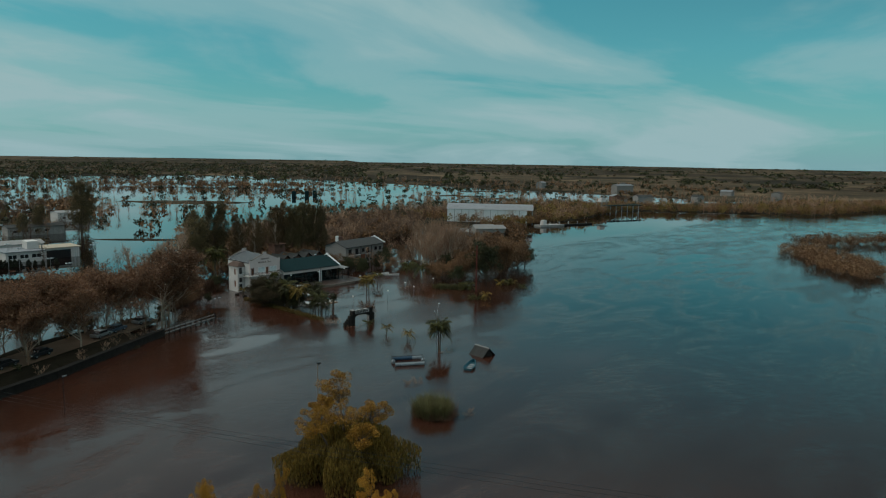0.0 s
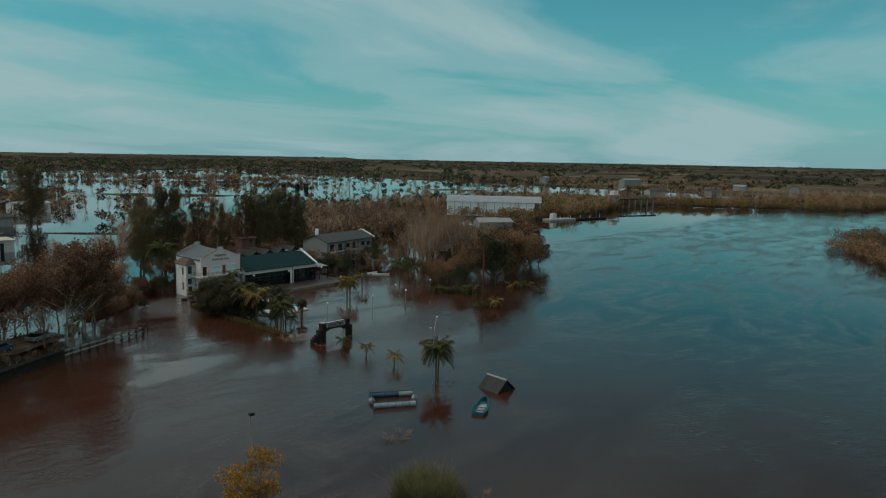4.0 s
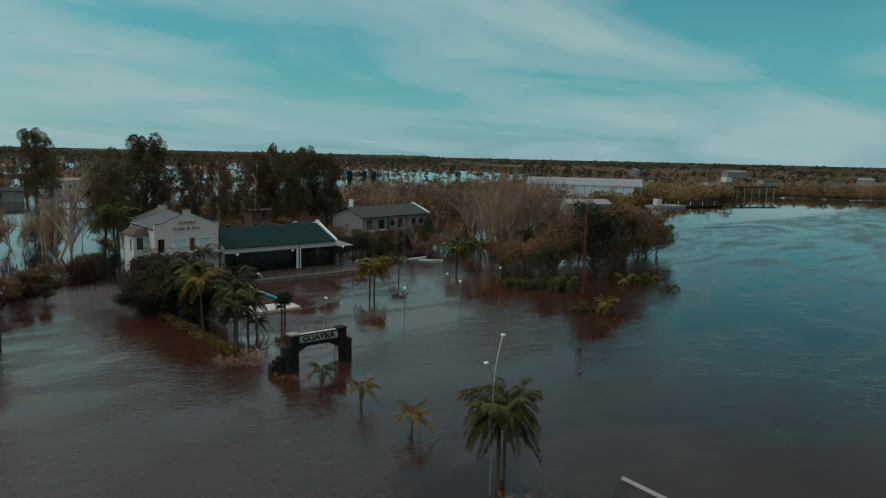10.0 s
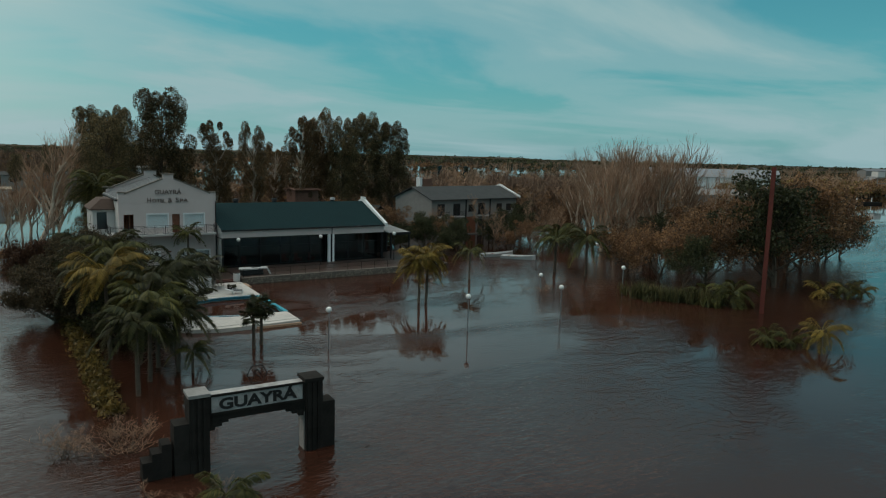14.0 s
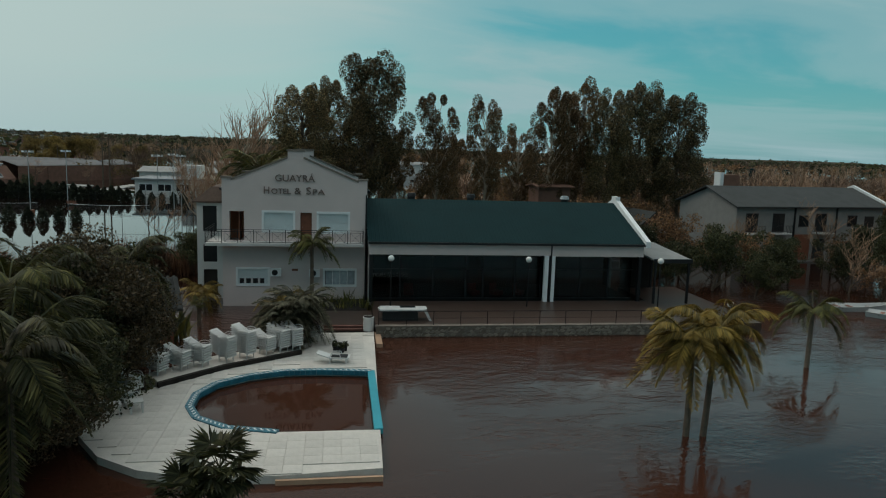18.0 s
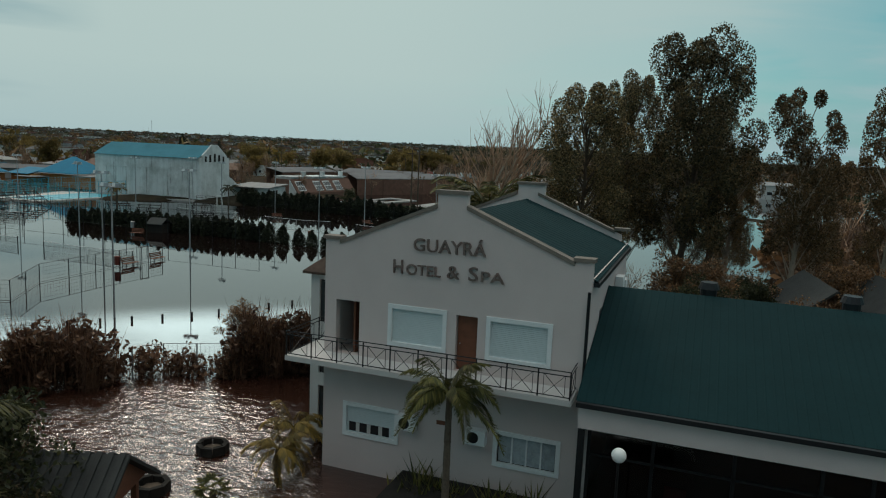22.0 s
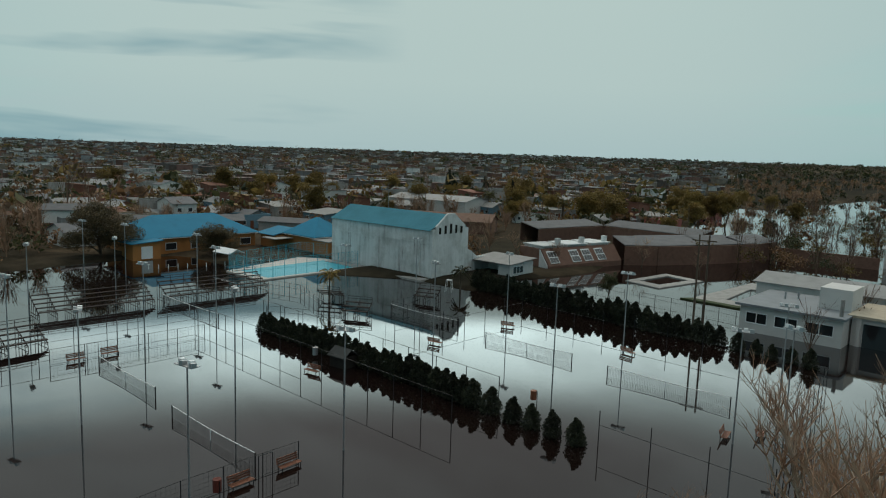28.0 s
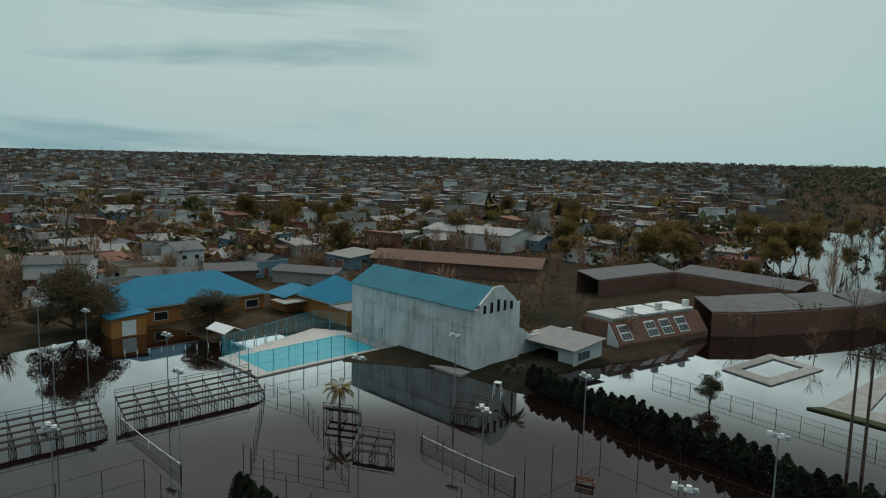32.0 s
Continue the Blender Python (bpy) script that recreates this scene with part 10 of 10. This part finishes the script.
def build_town():
    rng = np.random.default_rng(99)
    # plots on a street grid
    gx, gy = np.arange(-2600, 60, 11.0), np.arange(-700, 2700, 12.5)
    keep_x = [x for i, x in enumerate(gx) if i % 7 != 0]
    keep_y = [y for i, y in enumerate(gy) if i % 5 != 0]
    X, Y = np.meshgrid(keep_x, keep_y)
    x, y = X.ravel() + rng.normal(0, 1.2, X.size), Y.ravel() + rng.normal(0, 1.2, X.size)
    r = np.hypot(x + 18, y - 24)
    ang = np.degrees(np.arctan2(-(x + 18), y - 24))
    h = land_height(x, y)
    ok = (h > 0.2) & (ang > 4) & (ang < 98) & (r < 2500)
    own = ((x > -142) & (x < -64) & (y > 52) & (y < 142)) | ((x > -150) & (x < -40) & (y > 118) & (y < 172) & (x > -150 + 0.0 * y)) | ((x > -125) & (y < 56))
    ok &= ~own & (rng.uniform(size=x.size) < np.where(r < 600, 0.86, 0.72)) & ~((x > -75) & (y > 100))
    # the edge of the town towards the fields thins out
    ok &= (ang > 18 + 10 * rng.uniform(size=x.size)) | (r < 330)
    x, y, r, h = x[ok], y[ok], r[ok], h[ok]
    near = np.argsort(r)[:215]
    made = {}
    for i, k in enumerate(near):
        v = int(rng.integers(0, 24))
        at, turn = (x[k] - 3.5, y[k] - 3.5, max(h[k], 0.25)), float(rng.choice([0, 90, 180, 270]) + rng.normal(0, 2))
        m = pose(*at, 0, 0, turn)
        if v not in made:
            made[v] = town_house(v, at, turn)
        else:
            copy_thing(made[v], m)
    rest = np.setdiff1d(np.arange(len(x)), near)
    x, y, r, h = x[rest], y[rest], r[rest], np.maximum(h[rest], 0.2)
    n = len(x)
    w, d = rng.uniform(5, 10.5, n), rng.uniform(5, 10.5, n)
    hh = rng.choice([2.8, 3.2, 3.8, 5.8], n, p=[0.35, 0.3, 0.2, 0.15])
    a = rng.choice([0, math.pi / 2], n) + rng.normal(0, 0.03, n)
    walls = keyed_mat("far_house_walls", [(0.52, 0.52, 0.51), (0.16, 0.16, 0.16), (0.15, 0.075, 0.055), (0.24, 0.20, 0.16), (0.72, 0.72, 0.70), (0.11, 0.09, 0.08), (0.22, 0.12, 0.10), (0.30, 0.31, 0.32)], 0.9)
    roofs = keyed_mat("far_house_roofs", [(0.20, 0.20, 0.205), (0.13, 0.080, 0.062), (0.30, 0.30, 0.30), (0.065, 0.062, 0.060), (0.13, 0.13, 0.135), (0.11, 0.055, 0.042), (0.10, 0.10, 0.105)], 0.7)
    tagged(new("far_town", boxes_mesh("far_town", x, y, h, w, d, hh, a, walls)), "hundreds of small pale and brick houses of the town", "houses", kind="stuff")
    tagged(new("far_town_roofs", boxes_mesh("far_town_roofs", x, y, h + hh, w + 0.5, d + 0.5, np.full(n, 0.16), a, roofs, 0.005)), "flat sheet and concrete roofs of the town", "roofs", kind="stuff")
    k = rng.uniform(size=n) < 0.55
    dx, dy = rng.uniform(-4, 4, k.sum()), rng.uniform(-4, 4, k.sum())
    tagged(new("far_town_sheds", boxes_mesh("far_town_sheds", x[k] + w[k] * 0.6 + dx * 0.3, y[k] + dy, h[k], rng.uniform(2.5, 5, k.sum()), rng.uniform(2.5, 5, k.sum()), rng.uniform(2.1, 2.9, k.sum()), a[k], roofs)), "small sheds between the houses of the town", "sheds", kind="stuff")
    # gardens and street trees
    far = [shrub_base(60 + q, 36, 0.92, 3.4, 6.5, 8) for q in range(4)]
    tw = [twig_base(20 + q, 32, 8.0, 3.4) for q in range(3)]
    m = 7500
    q = np.minimum((n * rng.uniform(0, 1, m) ** 1.0).astype(int), n - 1)
    tx, ty = x[q] + rng.uniform(-9, 9, m), y[q] + rng.uniform(-9, 9, m)
    tz = np.maximum(land_height(tx, ty), 0) - 0.2
    c = rng.uniform(size=m)
    pos = np.stack([tx, ty, tz], 1)
    inner = np.argsort(np.hypot(x + 18, y - 24))[: n // 4]
    half = rng.uniform(size=m) < 0.45
    qi = inner[rng.integers(0, len(inner), m)]
    tx, ty = np.where(half, x[qi] + rng.uniform(-8, 8, m), tx), np.where(half, y[qi] + rng.uniform(-8, 8, m), ty)
    first = rng.uniform(size=m) < 0.16
    fa, fr = np.radians(rng.uniform(18, 98, m)), rng.uniform(135, 330, m)
    fx, fy = -18 - fr * np.sin(fa), 24 + fr * np.cos(fa)
    first &= (land_height(fx, fy) > 0.2) & ~((fx > -160) & (fx < -40) & (fy > 50) & (fy < 172))
    tx, ty = np.where(first, fx, tx), np.where(first, fy, ty)
    pos = np.stack([tx, ty, np.maximum(land_height(tx, ty), 0) - 0.2], 1)
    sc = rng.uniform(0.5, 1.2, m) * np.where(rng.uniform(size=m) < 0.06, 1.8, 1)
    scatter(rng, far, pos[c < 0.27], sc[c < 0.27], DARKG, "garden_trees", "dark garden trees all over the town", "trees")
    scatter(rng, far, pos[(c >= 0.27) & (c < 0.44)], sc[(c >= 0.27) & (c < 0.44)], OCHREL, "garden_trees", "yellowing garden trees all over the town", "trees")
    scatter(rng, far, pos[(c >= 0.44) & (c < 0.66)], sc[(c >= 0.44) & (c < 0.66)], RUSTL, "garden_trees", "russet garden trees all over the town", "trees")
    scatter(rng, tw, pos[c >= 0.66], sc[c >= 0.66], TWIGD, "garden_trees", "leafless garden trees all over the town", "trees")


def build_edge_trees():
    """Gardens that come down to the flood beside the blue-roofed house."""
    rng = np.random.default_rng(123)
    sh = [shrub_base(80 + k, 120, 0.34, 2.6, 4.6) for k in range(3)]
    tw = [twig_base(84 + k, 110, 7.5, 3.2) for k in range(3)]
    x, y = rng.uniform(-190, -126, 130), rng.uniform(30, 84, 130)
    keep = (land_height(x, y) > 0) & (wavy(x, y, 7, 2.0) > -0.3) & ~((x > -141) & (y > 57))
    q = np.stack([x, y, np.maximum(land_height(x, y), 0) - 0.2], 1)[keep]
    c = rng.uniform(size=len(q))
    for lo, hi, base, m, label in ((0, 0.35, sh, DARKG, "dark garden trees at the edge of the flood"), (0.35, 0.8, tw, TWIG, "leafless garden trees at the edge of the flood"), (0.8, 1, sh, RUSTL, "russet garden trees at the edge of the flood")):
        k = (c >= lo) & (c < hi)
        scatter(rng, base, q[k], rng.uniform(0.55, 1.15, k.sum()), m, "edge_trees", label, "trees")
    # trees between the blue roofs, the gymnasium and the halls behind
    x, y = rng.uniform(-160, -70, 150), rng.uniform(86, 176, 150)
    keep = ~((x > -143) & (x < -74) & (y < 103)) & ~((x > -150) & (x < -100) & (y < 150) & (y > 118)) & ~((x > -100) & (y > 120)) & (land_height(x, y) > 0)
    q = np.stack([x, y, np.maximum(land_height(x, y), 0) - 0.2], 1)[keep]
    c = rng.uniform(size=len(q)) < 0.6
    scatter(rng, tw, q[c], rng.uniform(0.6, 1.2, c.sum()), TWIG, "edge_trees", "leafless trees behind the gymnasium", "trees")
    scatter(rng, sh, q[~c], rng.uniform(0.5, 1.0, (~c).sum()), RUSTL, "edge_trees", "russet trees behind the gymnasium", "trees")


def build_town_edge():
    gabled("brick_hall", "long brown-roofed brick hall beside the gymnasium", (-146, 124, 0), 28, 40, 10, 3.6, 5.2, BRICK, ROOFS[1])
    gabled("white_hall", "long pale-roofed hall in the near town", (-176, 168, 0.4), 12, 30, 16, 5.0, 6.4, WHITE, ZINC)
    # brick-walled yard with grey sheet roofs
    y = thing("walled_yard", "brick-walled yard with grey sheet roofs round it", "building")
    runs = [((-65.9, 129.4), (-61.6, 134.4), 7.0), ((-61.6, 134.4), (-55.8, 145.9), 8.0), ((-55.8, 145.9), (-51.8, 155.3), 7.0), ((-51.8, 155.3), (-49.6, 166.8), 5.0), ((-94, 140), (-90, 163), 6.0), ((-90, 163), (-64, 160), 6.0)]
    for (x0, y0), (x1, y1), wd in runs:
        d = Vector((x1 - x0, y1 - y0, 0)).normalized()
        n = Vector((-d.y, d.x, 0)) * wd
        part("yard_wall", Shape().prism([(x0, y0), (x1, y1), (x1 - n.x * 0.06, y1 - n.y * 0.06), (x0 - n.x * 0.06, y0 - n.y * 0.06)], "z", -0.5, 3.7), BRICK, y)
        part("yard_roof", Shape().face([(x0, y0, 3.9), (x1, y1, 3.9), (x1 + n.x, y1 + n.y, 5.0), (x0 + n.x, y0 + n.y, 5.0)]).face([(x0 + n.x, y0 + n.y, 4.85), (x1 + n.x, y1 + n.y, 4.85), (x1, y1, 3.75), (x0, y0, 3.75)]), ROOFS[3], y, "grey sheet roof")
        part("back_wall", Shape().prism([(x0 + n.x * 0.97, y0 + n.y * 0.97), (x1 + n.x * 0.97, y1 + n.y * 0.97), (x1 + n.x, y1 + n.y), (x0 + n.x, y0 + n.y)], "z", -0.5, 4.84), BRICK, y)
    w = thing("boundary_wall", "brown brick boundary wall behind the pools", "wall", kind="structure")
    part("wall_run", Shape().box(-49.5, -30.0, 168.0, 168.3, -0.5, 2.4), BRICK, w)
    part("wall_run", Shape().box(-160, -140.5, 55.5, 55.8, -0.5, 2.0), CONC, w)
    # houses along the drowned street beside the blue roofs
    for k, (x, yy, t, L, D, e, r, wall, roof) in enumerate(((-150, 70, 62, 12, 8, 3.2, 4.6, PASTEL[0], ROOFS[3]), (-152, 86, 64, 10, 7, 2.9, 4.0, BRICK, ROOFS[3]), (-163, 56, 60, 11, 8, 5.6, 6.6, PASTEL[6], ROOFS[3]), (-146, 98, 30, 14, 7, 2.8, 3.6, CONC, ROOFS[3]), (-168, 78, 65, 9, 7, 3.0, 4.2, PASTEL[4], ZINC), (-166, 96, 20, 12, 9, 3.1, 4.4, PASTEL[1], ROOFS[3]), (-176, 62, 58, 10, 8, 3.0, 4.2, PASTEL[3], ZINC))):
        gabled("street_house", f"low sheet-roofed house with {wall.name.replace('_', ' ')} walls by the flooded street", (x, yy, 0.2), t, L, D, e, r, wall, roof, "house", "street houses")
    # single trees of the near town
    plant("oak", None, "broad dense dark evergreen oak by the flooded ground", "leafy tree", (-127.5, 54.5, 0.2), 20, 1.2, 0.85)
    plant("oak", None, "dark spreading tree before the blue-roofed house", "leafy tree", (-117.4, 70.2, 0.2), 130, 0.86, 0.72)
    for k, (x, yy, s, kind) in enumerate(((-131, 60, 0.7, "mix0"), (-51.2, 97.6, 0.42, "mix0"), (-98, 108, 0.0, ""), (-160, 96, 0.9, "mix3"), (-150, 112, 0.7, "mix2"))):
        if s:
            plant(kind, None, "dark round-crowned tree by the sports ground" if kind in ("mix0", "mix1") else "russet garden tree in the near town", "leafy tree", (x, yy, 0.2), 33 * k, s, 0.85)
    for k, (x, yy, h) in enumerate(((-92, 106, 9), (-88, 112, 8), (-84, 118, 7), (-62, 129, 7), (-97, 118, 9), (-104, 108, 7), (-50, 128, 6), (-8, 60, 8), (-5, 45, 8), (-12, 52, 7), (2, 47, 7), (-14, 38, 6))):
        plant(f"wide{k % 3}", None, "leafless tree beside the sports ground", "bare tree", (x, yy, 0), 63 * k, h / 9, 1.0)
    ochre = [lambda k=k: leafy_tree_meshes(340 + k, 9, 0.5, (13, 4), OCHREL, 9000, 0.17, 1.15, first=0.12, up=0.3) for k in range(2)]
    for k in range(46):
        rng = np.random.default_rng(700 + k)
        a, r = radians(rng.uniform(12, 76)), rng.uniform(165, 330)
        x, yy = -18 - r * math.sin(a), 24 + r * math.cos(a)
        if -150 < x < -40 and yy < 172 and x > -150:
            if not (a < radians(24) and r > 250):
                continue
        plant(f"ochre{k % 2}", ochre[k % 2], "yellowing leafy street tree in the near town", "leafy tree", (x, yy, 0.3), 40 * k, rng.uniform(0.6, 1.25), 1.0, "street trees")
    for k, (x, yy, s) in enumerate(((-85, 230, 1.3), (-95, 226, 1.35), (-90, 236, 1.2), (-103, 194, 1.1), (-112, 189, 1.15), (-134, 203, 1.0), (-115, 262, 1.25), (-108, 240, 1.0), (-243, 147, 1.45), (-232, 158, 1.3), (-238, 171, 1.2), (-126, 232, 1.0))):
        plant(f"ochre{k % 2}", None, "large yellow autumn tree among the town houses", "leafy tree", (x, yy, 0.3), 61 * k, s, 1.0, "street trees")
    for k, (x, yy, s) in enumerate(((-205, 230, 2.3), (-208, 236, 2.1), (-196, 244, 1.9), (-190, 256, 1.7))):
        plant(f"cyp{k % 3}", None, "tall dark cypress over the town roofs", "cypress", (x, yy, 0.3), 40 * k, s, 2.2)
    for k, (x, yy, c) in enumerate(((-150, 190, 7), (-138, 205, 6.5), (-120, 190, 6), (-175, 215, 6.5))):
        palm(x, yy, c, 1.2, 30, PALMG, "date", z0=0.3, seed=800 + k, trunk_r=0.3, label="date palm among the town houses")
    for k in range(14):
        rng = np.random.default_rng(900 + k)
        a, r = radians(rng.uniform(20, 75)), rng.uniform(165, 300)
        p = thing("street_pole", "thin power pole in a town street", "power pole", (-18 - r * math.sin(a), 24 + r * math.cos(a), 0.2), 0, "street poles")
        part("pole", Shape().tube((0, 0, -1), (0, 0, 8.5), 0.12, 0.09, 6), BARK, p)
        part("crossarm", Shape().box(-0.8, 0.8, -0.05, 0.05, 7.8, 7.92), BARK, p)


build_town()
build_edge_trees()
build_town_edge()

# ---- single tiles and stones ----
def build_tiles():
    me = {}
    deck = bpy.data.objects["pool_deck"]
    inset = [(x * 0.999, y) for x, y in DECK_OUT]
    s = 0.62
    base = Shape().prism([(0.005, 0.005), (s - 0.005, 0.005), (s - 0.005, s - 0.005), (0.005, s - 0.005)], "z", 0, 0.034).mesh("tile")
    base.materials.append(DECK)
    for i in range(-4, 18):
        for j in range(-42, -8):
            cs = [(i * s + a, j * s + b) for a in (0, s) for b in (0, s)]
            if all(inside(c, DECK_OUT) for c in cs) and not any(inside(c, POOL_IN) for c in cs) and min(min(math.hypot(c[0] - p[0], c[1] - p[1]) for p in POOL_IN) for c in cs) > 0.25:
                part("tile", base, None, deck, at=(i * s, j * s, DZ - 0.03))


def build_stones():
    rng = np.random.default_rng(3)
    wall = bpy.data.objects["terrace"]
    shapes = []
    for k in range(8):
        a = np.sort(rng.uniform(0, 2 * math.pi, 7))
        o = [(0.5 * math.cos(q) * rng.uniform(0.85, 1.1), 0.5 * math.sin(q) * rng.uniform(0.85, 1.1)) for q in a]
        sh = Shape().prism([(x, z) for x, z in o], "y", -0.05, 0.1)
        me = sh.mesh("stone")
        me.materials.append(STONE)
        shapes.append(me)
    x = 9.5
    rows = [(-0.08, 0.2), (0.12, 0.2), (0.32, 0.2), (0.5, 0.17)]
    for z, hh in rows:
        x = 9.55 + rng.uniform(0, 0.15)
        while x < 28.2:
            w = rng.uniform(0.2, 0.36)
            ob = part("stone", shapes[int(rng.integers(0, 8))], None, wall)
            ob.matrix_basis = pose(x + w / 2, -8.0 - 0.03 * rng.uniform(0, 1), z + rng.normal(0, 0.012), 0, rng.normal(0, 8), 0) @ Matrix.Diagonal((w * 1.06, 1, hh * 1.06, 1))
            x += w


build_tiles()
build_stones()
